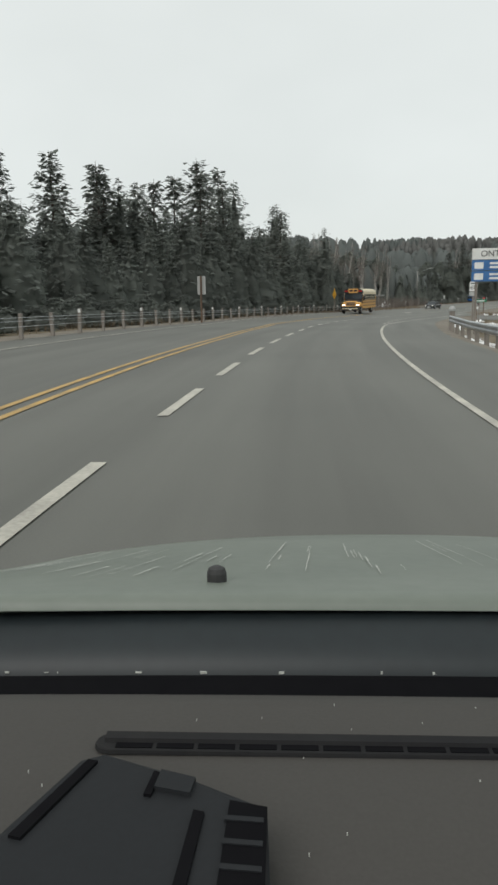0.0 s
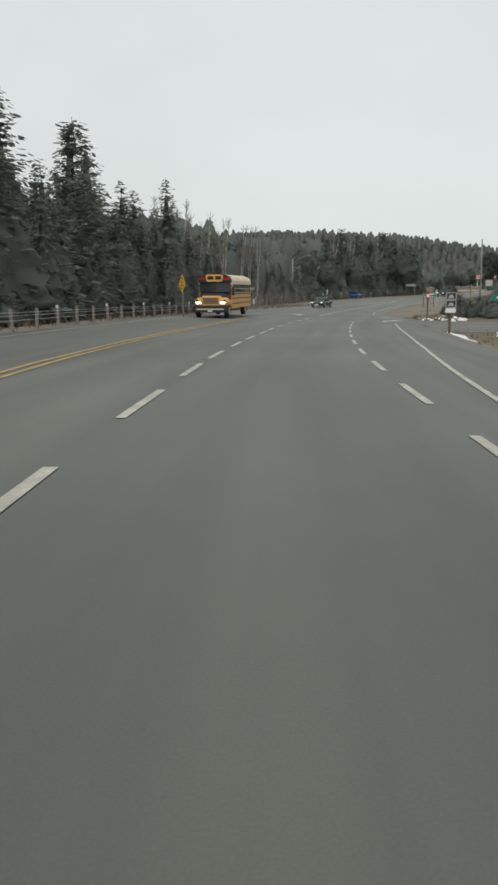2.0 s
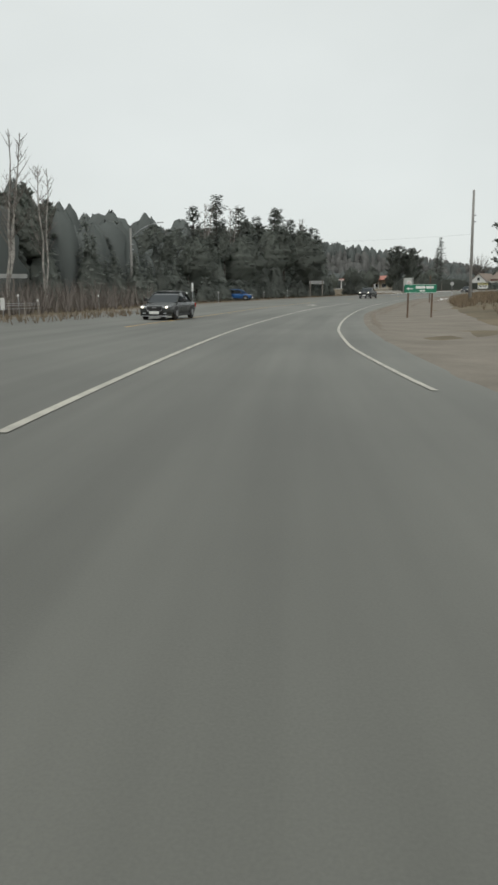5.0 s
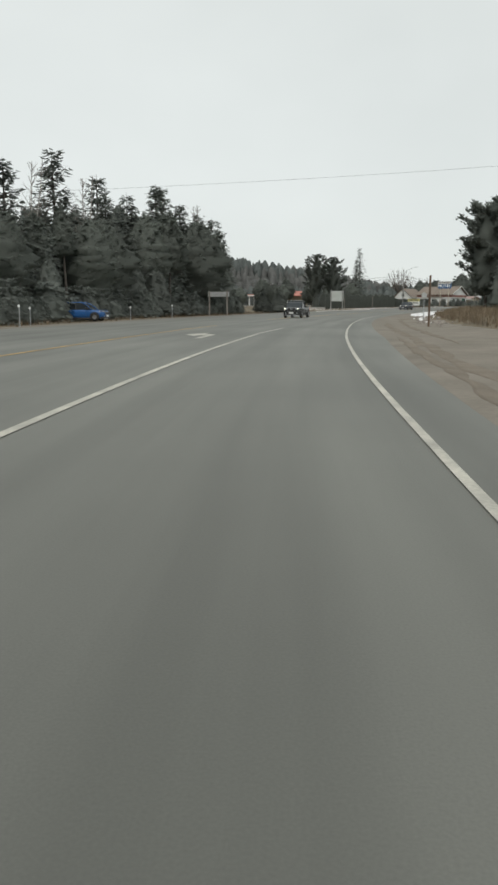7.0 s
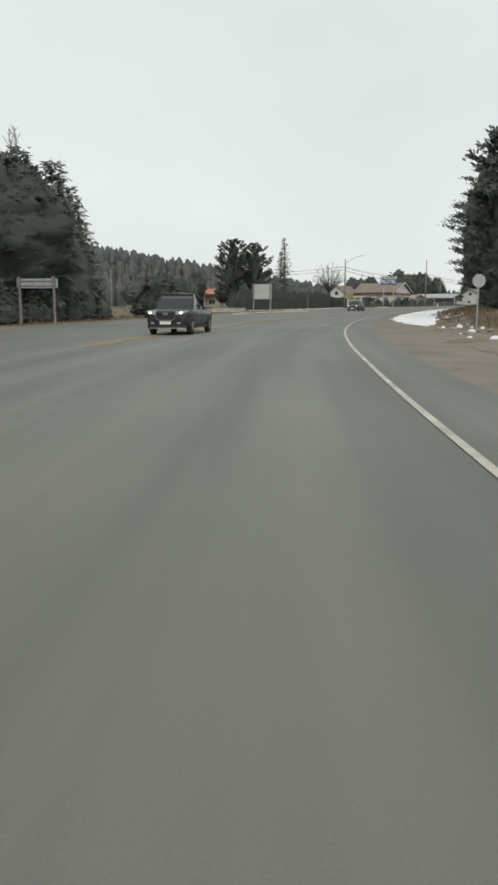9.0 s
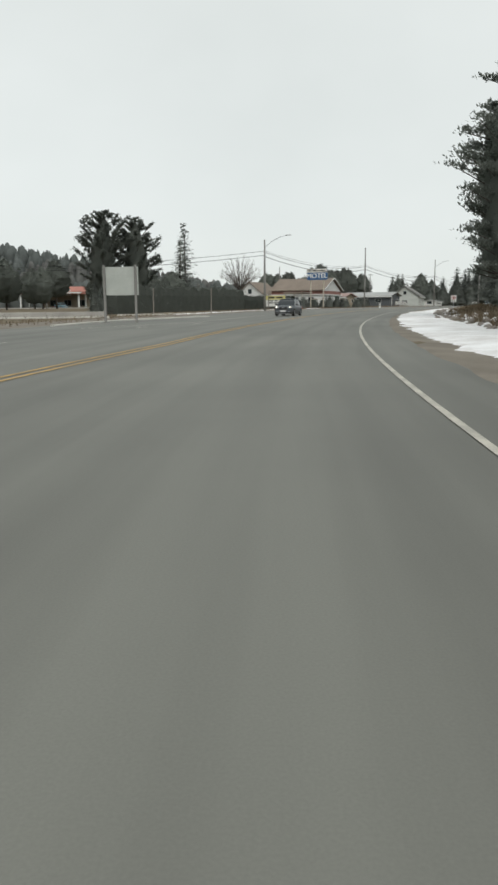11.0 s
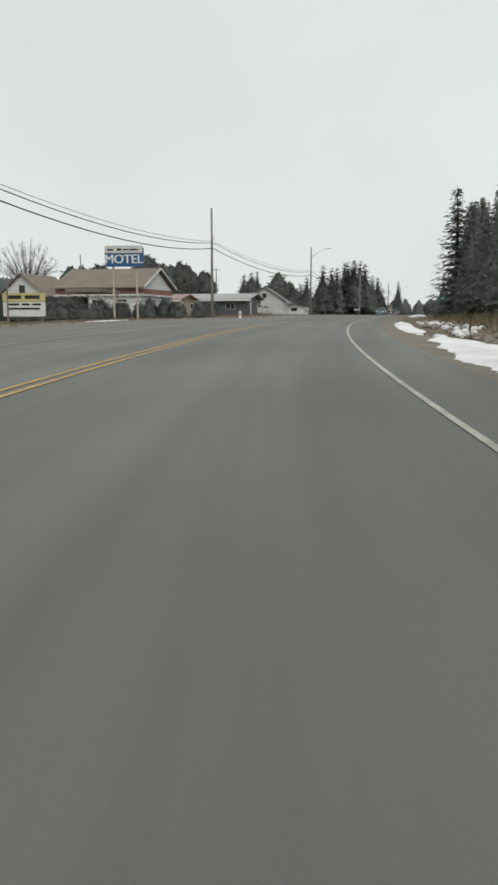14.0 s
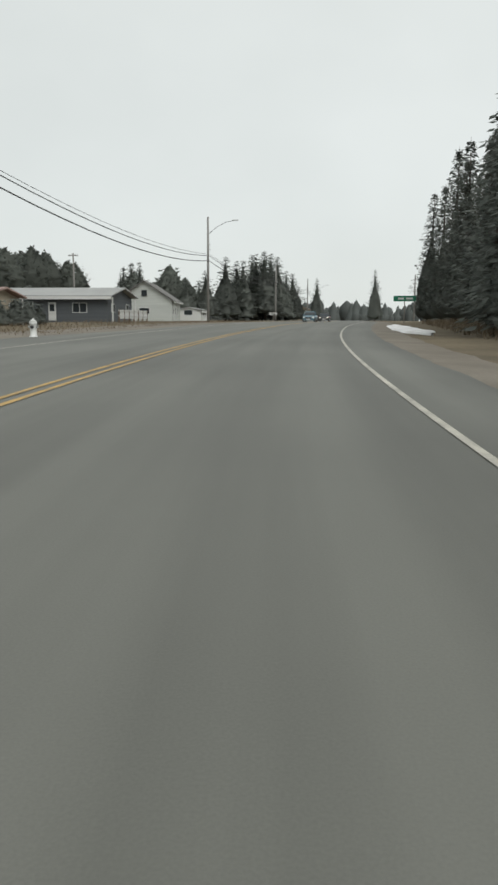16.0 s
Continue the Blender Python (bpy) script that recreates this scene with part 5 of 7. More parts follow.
# ---- fence with cable rails ----
def cable_fence():
    off = curve_of((-20, -10.7), (40, -10.8), (60, -11.6), (100, -13.0), (130, -15.5), (165, -20))
    f = thing("guide_fence", "cable guide fence on weathered wooden posts", "fence", Matrix())
    body = Shape().box(-0.068, 0.068, -0.068, 0.068, -0.2, 0.95, 0.02).mesh("post", WOOD)
    tall = Shape().box(-0.075, 0.075, -0.075, 0.075, -0.2, 1.08, 0.02).mesh("post", WOOD)
    cap = Shape().box(-0.06, 0.06, -0.09, -0.076, 0.9, 1.06).mesh("reflector", SIGN_WHITE)
    i, s = 0, -18.0
    while s < 164:
        p = part("post", tall if i % 3 == 0 else body, None, f)
        p.matrix_basis = stand(s, off(s)) @ pose(0, 0, 0, rng.uniform(-2, 2), rng.uniform(-2.5, 2.5), 0)
        if i % 3 == 0:
            part("reflector", cap, None, p, "white reflector plate")
        i, s = i + 1, s + 2.75
    for z in (0.48, 0.68, 0.80):
        part("cable", Shape().tube([place(s, off(s) + 0.09, z) for s in np.arange(-18, 164, 2.75)], 0.010, 4), STEEL, f, "thin steel cable")


cable_fence()


# ---- signs ----
def post_mesh(h, w, mat, sink=0.5):
    return Shape().box(-w / 2, w / 2, -w / 2, w / 2, -sink, h, w * 0.15).mesh("post", mat)


def board(w, h, z, mat, t=0.02, c=0.03):
    """An upright board with cut corners, its face towards -y."""
    pts = [(-w / 2 + c, 0), (w / 2 - c, 0), (w / 2, c), (w / 2, h - c), (w / 2 - c, h), (-w / 2 + c, h), (-w / 2, h - c), (-w / 2, c)]
    return Shape().loft([[(x, y, z + q) for x, q in pts] for y in (t, 0)])


def bars(sign, rows, mat, y=-0.004, name="text_bar"):
    """Plain bars for writing that cannot be read: rows of x0, x1, z0, z1."""
    for x0, x1, z0, z1 in rows:
        part(name, Shape().box(x0, x1, y - 0.004, y, z0, z1), mat, sign)


def info_sign():
    t = thing("information_sign", "large blue and white roadside information sign on two posts", "sign", stand(46.7, 8.65, 4, 0.75))
    for x in (-1.45, 1.45):
        part("post", post_mesh(4.1, 0.14, WOOD, 1.7), None, t).location.x = x
    part("header_panel", board(3.5, 0.62, 3.55, SIGN_WHITE), SIGN_WHITE, t, "white header panel").location.y = -0.1
    for k in range(2):
        p = part("panel", board(3.5, 0.58, 2.93 - 0.62 * k, SIGN_BLUE), SIGN_BLUE, t, "blue panel")
        p.location.y = -0.1
        z = 2.93 - 0.62 * k
        bars(p, [(-0.75, 1.5, z + 0.34, z + 0.46), (-0.75, 1.0, z + 0.12, z + 0.24)], SIGN_WHITE)
        part("symbol", board(0.5, 0.36, z + 0.1, SIGN_WHITE, 0.01), SIGN_WHITE, p).location = (-1.35, -0.012, 0)
    tx = part("letters", lettering("ONT", 0.34, BLACK), BLACK, t)
    tx.location = (-0.75, -0.112, 3.86)
    part("emblem", board(0.4, 0.34, 3.69, BLACK, 0.01, 0.14), BLACK, t).location = (0.2, -0.112, 0)
    bars(t, [(0.55, 1.5, 3.72, 4.02)], BLACK, -0.112)


info_sign()


def speed_sign():
    t = thing("speed_sign", "white speed limit sign with black number on a wooden post", "sign", stand(63.8, 7.75, 4, 0.35))
    part("post", post_mesh(3.1, 0.12, WOOD, 1.2), None, t)
    p = part("plate", board(0.6, 0.76, 2.55, SIGN_WHITE), SIGN_WHITE, t)
    p.location.y = -0.08
    part("number", lettering("60", 0.34, BLACK), BLACK, p).location = (0, -0.006, 2.84)
    bars(p, [(-0.24, 0.24, 3.13, 3.22)], BLACK)
    q = part("tab", board(0.6, 0.3, 2.2, DULL_STEEL), DULL_STEEL, t, "grey tab plate below")
    q.location.y = -0.07


speed_sign()


def tourist_board():
    t = thing("welcome_board", "light blue roadside board with white seal and yellow foot", "sign", stand(88, 12.2, 6, 0.0))
    for x in (-1.1, 1.1):
        part("post", post_mesh(1.3, 0.14, BROWN_WOOD, 0.8), None, t).location.x = x
    pts = [(-1.5, 0), (1.5, 0), (1.5, 1.9), (0.8, 2.35), (0, 2.5), (-0.8, 2.35), (-1.35, 2.0), (-1.5, 1.7)]
    part("panel", Shape().loft([[(x, y, 0.75 + z) for x, z in pts] for y in (-0.05, -0.13)]), SKY_BLUE, t)
    part("foot_band", Shape().box(-0.9, 1.45, -0.145, -0.134, 0.85, 1.2), BOARD_YELLOW, t, "yellow band")
    for x, z, r in ((-1.1, 1.1, 0.24), (0.1, 2.4, 0.45)):
        part("seal", Shape().loft([[(x + r * math.cos(a), y, z + r * math.sin(a)) for a in np.linspace(0, 6.283, 21)[:-1]] for y in (-0.134, -0.148)]), SIGN_WHITE, t, "round white seal")
    bars(t, [(-0.6, 1.2, 1.45, 1.6), (-0.6, 0.9, 1.7, 1.82)], SIGN_WHITE, -0.134)


tourist_board()


def small_sign(name, label, s, o, w, h, z, mat, post=None, turn=0.0, rows=(), row_mat=None, pw=0.08, corner=0.03):
    t = thing(name, label, "sign", stand(s, o, turn))
    part("post", post_mesh(z + h, pw, post or STEEL, 0.8), None, t)
    p = part("plate", board(w, h, z, mat, 0.012, corner), mat, t)
    p.location.y = -pw / 2 - 0.014
    bars(p, rows, row_mat or BLACK)
    return t


def pictogram_sign():
    t = thing("pictogram_sign", "two dark pictogram plates and a white tab on a brown post", "sign", stand(92, 7.6, 10))
    part("post", post_mesh(2.6, 0.12, BROWN_WOOD, 0.8), None, t)
    for z, mat in ((2.05, BROWN_SIGN), (1.60, BROWN_SIGN)):
        p = part("plate", board(0.62, 0.44, z, DULL_STEEL, 0.012), DULL_STEEL, t, "framed plate")
        p.location.y = -0.075
        part("picture", Shape().box(-0.27, 0.27, -0.008, -0.001, z + 0.04, z + 0.40), mat, p, "dark pictogram field")
        part("symbol", Shape().loft([[(x, y, z + 0.10 + q) for x, q in ((-0.18, 0), (0.18, 0), (0.12, 0.14), (0, 0.22), (-0.12, 0.14))] for y in (-0.009, -0.014)]), DULL_STEEL, p, "pale symbol")
    q = part("tab", board(0.62, 0.26, 1.30, SIGN_WHITE, 0.012), SIGN_WHITE, t, "white tab plate below")
    q.location.y = -0.075


pictogram_sign()
small_sign("street_sign", "green street name sign on a post", 78, 8.3, 1.35, 0.28, 2.1, SIGN_GREEN, WOOD, 0, [(-0.5, 0.5, 2.19, 2.28)], SIGN_WHITE, 0.1)
small_sign("hazard_marker", "narrow red and white marker sign on a post", 110.5, 7.3, 0.28, 0.66, 1.75, SIGN_RED, BROWN_WOOD, 0, [(-0.11, 0.11, 1.95, 2.2)], SIGN_WHITE, 0.12)
small_sign("delineator", "white diamond marker on a thin post", 113.5, 9.6, 0.42, 0.42, 1.0, SIGN_WHITE, STEEL, 0, pw=0.05, corner=0.20)


def green_sign():
    t = thing("direction_sign", "green direction sign with white arrow on two posts", "sign", stand(164, 6.0, 2))
    for x in (-0.75, 0.75):
        part("post", post_mesh(1.95, 0.11, BROWN_WOOD, 0.5), None, t).location.x = x
    p = part("plate", board(2.0, 0.56, 1.58, SIGN_GREEN), SIGN_GREEN, t)
    p.location.y = -0.08
    part("border", Shape().box(-0.95, 0.95, -0.010, -0.004, 1.60, 1.62).box(-0.95, 0.95, -0.010, -0.004, 2.10, 2.12), SIGN_WHITE, p)
    part("arrow", Shape().add([(-0.88, -0.008, 1.86), (-0.72, -0.008, 1.76), (-0.72, -0.008, 1.83), (-0.45, -0.008, 1.83), (-0.45, -0.008, 1.89), (-0.72, -0.008, 1.89), (-0.72, -0.008, 1.96)], [(0, 1, 6), (2, 3, 4, 5)]), SIGN_WHITE, p, "white arrow pointing left")
    bars(p, [(-0.3, 0.3, 1.86, 2.02), (0.36, 0.82, 1.86, 2.02), (-0.05, 0.3, 1.68, 1.77)], SIGN_WHITE)


green_sign()


def no_parking(s, o, label, size=1.0, low=0.0, w=0.5, r=0.18):
    t = thing("parking_sign", label, "sign", stand(s, o, 4, low, size))
    part("post", post_mesh(2.45, 0.07, STEEL, 0.6), None, t)
    p = part("plate", board(w, 0.62, 1.85, SIGN_WHITE, 0.012), SIGN_WHITE, t)
    p.location.y = -0.05
    ring = [[(r * k * math.cos(a), -0.006, 2.24 + r * k * math.sin(a)) for a in np.linspace(0, 6.283, 25)[:-1]] for k in (1.0, 0.78)]
    part("ring", Shape().loft(ring, False), SIGN_RED, p, "red ring")
    part("slash", Shape().add([(-0.72 * r, -0.008, 2.24 + 0.56 * r), (-0.56 * r, -0.008, 2.24 + 0.72 * r), (0.72 * r, -0.008, 2.24 - 0.56 * r), (0.56 * r, -0.008, 2.24 - 0.72 * r)], [(0, 1, 2, 3)]), SIGN_RED, p)
    part("letter", lettering("P", 1.1 * r, BLACK), BLACK, p).location = (0, -0.005, 2.24)
    bars(p, [(-0.4 * w, -0.1 * w, 1.93, 1.98), (0.1 * w, 0.4 * w, 1.93, 1.98)], BLACK)


no_parking(179, 5.5, "white no-parking sign with red ring on a steel post", 1.0, 0.0, 0.32, 0.13)
no_parking(363.5, 8.9, "white no-parking sign with red ring beside the snow", 1.35, -1.35)
small_sign("round_sign", "grey back of a round sign on a thin post", 249, 8.1, 0.6, 0.6, 2.2, DULL_STEEL, STEEL, 10, pw=0.07, corner=0.17)
solid("marker_post", post_mesh(3.6, 0.13, BROWN_WOOD), None, "bare brown wooden post on the dirt apron", "post", stand(214, 7.0, 0, -0.2))


def back_sign(s, o, label, w, h, z, name, posts, mat, post_mat, pw=0.14):
    t = thing(name, label, "sign", stand(s, o, 0))
    for x in posts:
        part("post", post_mesh(z + h + (0.12 if len(posts) > 1 else 0), pw, post_mat), None, t).location = (x, 0, 0)
    p = part("panel", board(w, h, z, mat, 0.03, 0.04), mat, t)
    p.location.y = 0.12
    for k in range(2 if h < 1 else 0):
        zz = z + h * (0.25 + 0.5 * k)
        part("rail", Shape().box(-w / 2 + 0.05, w / 2 - 0.05, 0.075, 0.118, zz - 0.03, zz + 0.03), STEEL, t, "thin steel backing rail")


back_sign(52.0, -11.0, "pale back of a tall sign on a brown wooden post", 0.60, 1.26, 1.96, "sign_back", (0,), DULL_STEEL, BROWN_WOOD, 0.12)
back_sign(316, -15.8, "large pale sign seen from behind on two dark posts", 2.75, 2.05, 2.0, "sign_back", (-1.2, 1.2), BACK_GREY, POLE_WOOD, 0.17)
back_sign(262, -19.4, "low grey sign seen from behind on two wooden posts", 3.0, 0.65, 2.55, "sign_back", (-1.25, 1.25), DULL_STEEL, WOOD, 0.16)


def bend_sign():
    t = thing("curve_sign", "yellow diamond warning sign on a post by the fence", "sign", stand(104.6, -12.0, -35))
    part("post", post_mesh(2.6, 0.11, WOOD), None, t)
    pts = [(0, 0), (0.42, 0.62), (0, 1.5), (-0.42, 0.62)]
    p = part("plate", Shape().loft([[(x, y, 1.85 + z) for x, z in pts] for y in (-0.06, -0.08)]), SIGN_YELLOW, t)
    for k in range(4):
        z = 2.15 + 0.26 * k
        w = 0.24 - 0.04 * k
        part("stripe", Shape().add([(-w, -0.085, z + 0.05), (-w, -0.085, z + 0.10), (w, -0.085, z + 0.02), (w, -0.085, z - 0.03)], [(0, 3, 2, 1)]), BLACK, p)


bend_sign()


def reflector(s, o, h, label, r=0.09):
    t = thing("reflector_post", label, "post", stand(s, o), "roadside reflectors")
    part("post", post_mesh(h, 0.06, STEEL), None, t)
    part("disc", Shape().loft([[(r * math.cos(a), y, h + r * math.sin(a)) for a in np.linspace(0, 6.283, 13)[:-1]] for y in (-0.03, -0.05)]), SIGN_WHITE, t, "white reflector disc")


for s, o, h in [(200, -20.5, 1.3), (208.7, -19.3, 1.35), (243, -19.0, 1.4), (214, -21.0, 1.2), (233, -20.0, 1.2), (162, -20.5, 1.3), (178, -21.5, 1.2)]:
    reflector(s, o, h, "slim steel post with a white reflector disc")
small_sign("marker_sign", "narrow white marker board on a steel post", 192.5, -17.3, 0.2, 0.9, 1.5, SIGN_WHITE, STEEL, 0, pw=0.06)
small_sign("marker_sign", "short white marker board on a post", 158, -19.5, 0.28, 0.75, 0.4, SIGN_WHITE, STEEL, 0, pw=0.06)
small_sign("sign_back", "wide dark sign back on a single post", 168, -24, 2.2, 0.32, 2.6, DULL_STEEL, WOOD, 10, pw=0.12)
for s, o in [(346, -24.5), (352, -19.5), (391, -33), (397, -27)]:
    solid("old_post", Shape().tube([(0, 0, -0.4), (0.03, 0, 3.1)], [0.08, 0.06], 7), WOOD, "short bare wooden post by the hedge", "post", stand(s, o), "posts by the hedge")


def guard_rail():
    g = thing("guard_rail", "galvanised steel beam guard rail on posts", "guard rail", Matrix())
    off = lambda s: 5.15 + 0.06 * math.sin(s * 0.1)
    prof = [(0.0, 0.0), (-0.05, 0.05), (-0.05, 0.09), (0.0, 0.14), (-0.05, 0.19), (-0.05, 0.24), (0.0, 0.30), (0.012, 0.30), (-0.03, 0.22), (0.012, 0.14), (-0.03, 0.07), (0.012, 0.0)]
    part("beam", Shape().loft([[tuple(place(s, off(s) + a, 0.40 + z)) for a, z in prof] for s in np.arange(-14, 35.6, 1.0)]), STEEL, g, "two-wave steel beam")
    pm = Shape().box(-0.07, 0.07, -0.08, 0.08, -0.8, 0.72, 0.01).mesh("post", WOOD)
    for s in np.arange(-13, 35, 2.0):
        part("post", pm, None, g).matrix_basis = stand(float(s), off(s) + 0.13)
    e = part("end_post", Shape().box(-0.12, 0.12, -0.1, 0.1, -0.5, 0.95, 0.03), WOOD, g)
    e.matrix_basis = stand(35.6, 5.25)
    part("cap", Shape().loft([[(r * math.cos(a), r * math.sin(a), z) for a in np.linspace(0, 6.283, 13)[:-1]] for r, z in ((0.15, 0.92), (0.16, 1.02), (0.1, 1.12), (0.03, 1.15))]), DULL_STEEL, e, "rounded pale cap")


guard_rail()


# ---- poles and wires ----
def utility_pole(s, o, h, label, lamp=0.0, cross=False, turn=0.0, lean=0.0, drop=0.0):
    t = thing("utility_pole", label, "pole", stand(s, o, turn, perch(s, o)) @ pose(0, 0, 0, 0, lean, 0), "poles along the road")
    part("pole", Shape().tube([(0, 0, -1.6), (0, 0, h * 0.5), (0, 0, h)], [0.17, 0.145, 0.11], 10), POLE_WOOD, t, smooth=True)
    if lamp:
        a = h - drop
        arm = part("lamp_arm", Shape().tube([(0.1, 0, a - 1.0), (lamp * 0.35, 0, a - 0.2), (lamp * 0.7, 0, a + 0.35), (lamp, 0, a + 0.5)], 0.04, 6), STEEL, t, "curved steel arm")
        part("lamp_head", Shape().loft([[(lamp + x, y * k, a + 0.5 + z) for y, z in ((-0.14, 0), (0.14, 0), (0.11, 0.1), (-0.11, 0.1))] for x, k in ((-0.15, 0.5), (0.05, 1), (0.45, 1), (0.6, 0.4))]), DULL_STEEL, arm)
    if cross:
        part("crossarm", Shape().box(-0.8, 0.8, -0.06, 0.06, h - 0.45, h - 0.3), POLE_WOOD, t)
        for x in (-0.7, -0.3, 0.3, 0.7):
            part("insulator", Shape().tube([(x, 0, h - 0.3), (x, 0, h - 0.1)], [0.05, 0.03], 8), DULL_STEEL, t)
    drop = 1.8 if h < 9.8 else 3.3 if h > 10.9 else 2.4
    for z in (h - drop, h - drop - 0.6):
        part("bracket", Shape().box(-0.02, 0.32, -0.05, 0.05, z - 0.05, z + 0.05), STEEL, t)
    return t


POLES = [(371.5, -18.5, 9.7, 3.4), (422, -15.9, 12.0, 0), (481, -17.0, 12.6, 3.2), (528, -14.0, 10.0, 0), (575, -10.5, 10.0, 0), (620, -9.5, 10, 2.6)]
for i, (s, o, h, lamp) in enumerate(POLES):
    utility_pole(s, o, h, "grey wooden utility pole with a street lamp arm" if lamp else "grey wooden utility pole carrying wires", lamp, False, 0.0, 0.0, 1.0 if h > 12.3 else 0.0)
utility_pole(193.8, 11.3, 10.7, "tall grey utility pole beside the dirt apron", 0, False, 0, -1)
utility_pole(197.6, -26.3, 8.6, "slim lamp post with a long arm over the road", 3.4, False)
utility_pole(505, -44, 10.5, "old wooden pole behind the motel", 0, True)
utility_pole(470, -60, 11.5, "old wooden pole behind the motel", 0, False)
utility_pole(540, 12, 9.0, "old wooden pole beside the straight road", 0, False)


def wire(name, a, b, sag, r=0.022):
    a, b = Vector(a), Vector(b)
    pts = [a.lerp(b, u) - Vector((0, 0, sag * 4 * u * (1 - u))) for u in np.linspace(0, 1, 15)]
    return solid(name, Shape().tube(pts, r, 4), WIRE, "dark sagging overhead cable between poles", "cable", group="overhead cables")


wire("overhead_cable", place(193.8, 11.3, 6.5), place(197.6, -26.3, 6.6), 0.3, 0.004)
ATTACH = {9.7: 1.8, 12.0: 3.8, 12.6: 4.6, 10.0: 2.4, 10: 2.4}
tops = [(place(330, -19.5), 9.2)] + [(place(s, o, perch(s, o)), h) for s, o, h, _ in POLES]
for (pa, ha), (pb, hb) in zip(tops[1:], tops[2:]):
    for dz, sag, r in ((0.0, 1.15, 0.034), (0.6, 1.25, 0.042), (-0.2, 1.0, 0.018)):
        wire("overhead_cable", pa + Vector((0.25, 0, ha - ATTACH[ha] - dz)), pb + Vector((0.25, 0, hb - ATTACH[hb] - dz)), sag, r)
for dz, r in ((1.6, 0.028), (2.2, 0.032)):
    wire("overhead_cable", place(371.5, -18.5, 9.7 - dz + perch(371.5, -18.5)), place(368, -75, 8.6 - dz), 0.9, r)
utility_pole(368, -75, 8.8, "wooden utility pole among the far trees", 0)


# ---- buildings ----
def window(parent, x, z, w, h, y, mat=SIDING):
    f = part("window", Shape().box(x - w / 2 - 0.07, x + w / 2 + 0.07, y - 0.05, y, z - 0.07, z + h + 0.07), mat, parent, "white framed window")
    part("pane", Shape().box(x - w / 2, x + w / 2, y - 0.065, y - 0.052, z, z + h), PANE, f)
    part("mullion", Shape().box(x - 0.03, x + 0.03, y - 0.08, y - 0.066, z, z + h), mat, f)


def gable_roof(width, x0, x1, eave, ridge_z, over, t, axis="x"):
    """Two slopes with thickness; the ridge runs along the axis."""
    half = width / 2 + over
    drop = (ridge_z - eave) * over / (width / 2)
    pts = [(-half, eave - drop), (0, ridge_z), (half, eave - drop), (half, eave - drop + t), (0, ridge_z + t * 1.2), (-half, eave - drop + t)]
    if axis == "x":
        return Shape().loft([[(x, y, z) for y, z in pts] for x in (x0 - over, x1 + over)])
    return Shape().loft([[(y, x, z) for y, z in pts] for x in (x0 - over, x1 + over)])


def motel():
    # the ridge runs away from the road (local x: towards the road is +), the near long wall looks back along the road (-y)
    m = stand(445.2, -32.3, 2, perch(445.2, -32.3))
    b = thing("motel_building", "motel house with tan roof, white gable and brick-red band", "building", m)
    w2 = 6.3
    part("wall", Shape().box(-13.5, 0, -w2, w2, -1.4, 3.4), SIDING, b, "white siding walls")
    part("band", Shape().box(-13.55, 0.06, -w2 - 0.06, w2 + 0.06, 2.95, 3.75), BRICK_BAND, b, "dull red fascia band")
    part("cornice", Shape().box(-13.6, 0.35, -w2 - 0.35, w2 + 0.35, 2.72, 2.95), SIDING, b, "white eave board")
    pts = [(-w2, 3.75), (w2, 3.75), (0, 6.55)]
    part("gable", Shape().loft([[(x, y, z) for y, z in pts] for x in (-13.4, 0.04)]), SIDING, b, "white gable wall")
    part("roof", gable_roof(2 * w2, -13.5, 0, 4.05, 6.75, 0.6, 0.16), SHINGLE, b, "tan shingle roof")
    for y in (-w2 - 0.45, w2 + 0.45):
        part("bargeboard", Shape().add([(0.62, y, 3.86), (0.72, y, 3.86), (0.72, 0, 6.78), (0.62, 0, 6.78), (0.62, y, 4.1), (0.72, y, 4.1), (0.72, 0, 7.0), (0.62, 0, 7.0)], [(0, 1, 2, 3), (4, 7, 6, 5), (1, 5, 6, 2), (0, 3, 7, 4), (0, 4, 5, 1), (3, 2, 6, 7)]), SIDING, b, "white roof edge board")
    for y in (-4.2, -1.8):
        f = part("window", Shape().box(0, 0.06, y - 0.55, y + 0.55, 1.0, 2.3), SIDING, b)
        part("pane", Shape().box(0.061, 0.075, y - 0.45, y + 0.45, 1.1, 2.2), PANE, f)
    d = part("door", Shape().box(0, 0.07, 2.6, 5.2, 0.1, 2.6), SIGN_GREEN, b, "green framed glass door")
    for y in (3.2, 4.55):
        part("pane", Shape().box(0.072, 0.085, y - 0.5, y + 0.5, 0.25, 2.45), PANE, d)
    for x in (-3, -7, -11):
        window(b, x, 1.0, 1.4, 1.2, -w2)
    # the canopy by the road
    c = thing("motel_canopy", "low brown roofed canopy on pale posts by the hedge", "canopy", stand(425, -30.2, 2, perch(425, -30.2)))
    part("roof", Shape().box(-4.2, 0.4, -3.2, 3.2, 2.75, 3.15, 0.1), SHINGLE, c)
    for x in (-3.9, 0.1):
        for y in (-2.9, 2.9):
            part("post", Shape().box(x - 0.08, x + 0.08, y - 0.08, y + 0.08, -0.9, 2.75), TAN_METAL, c)


motel()


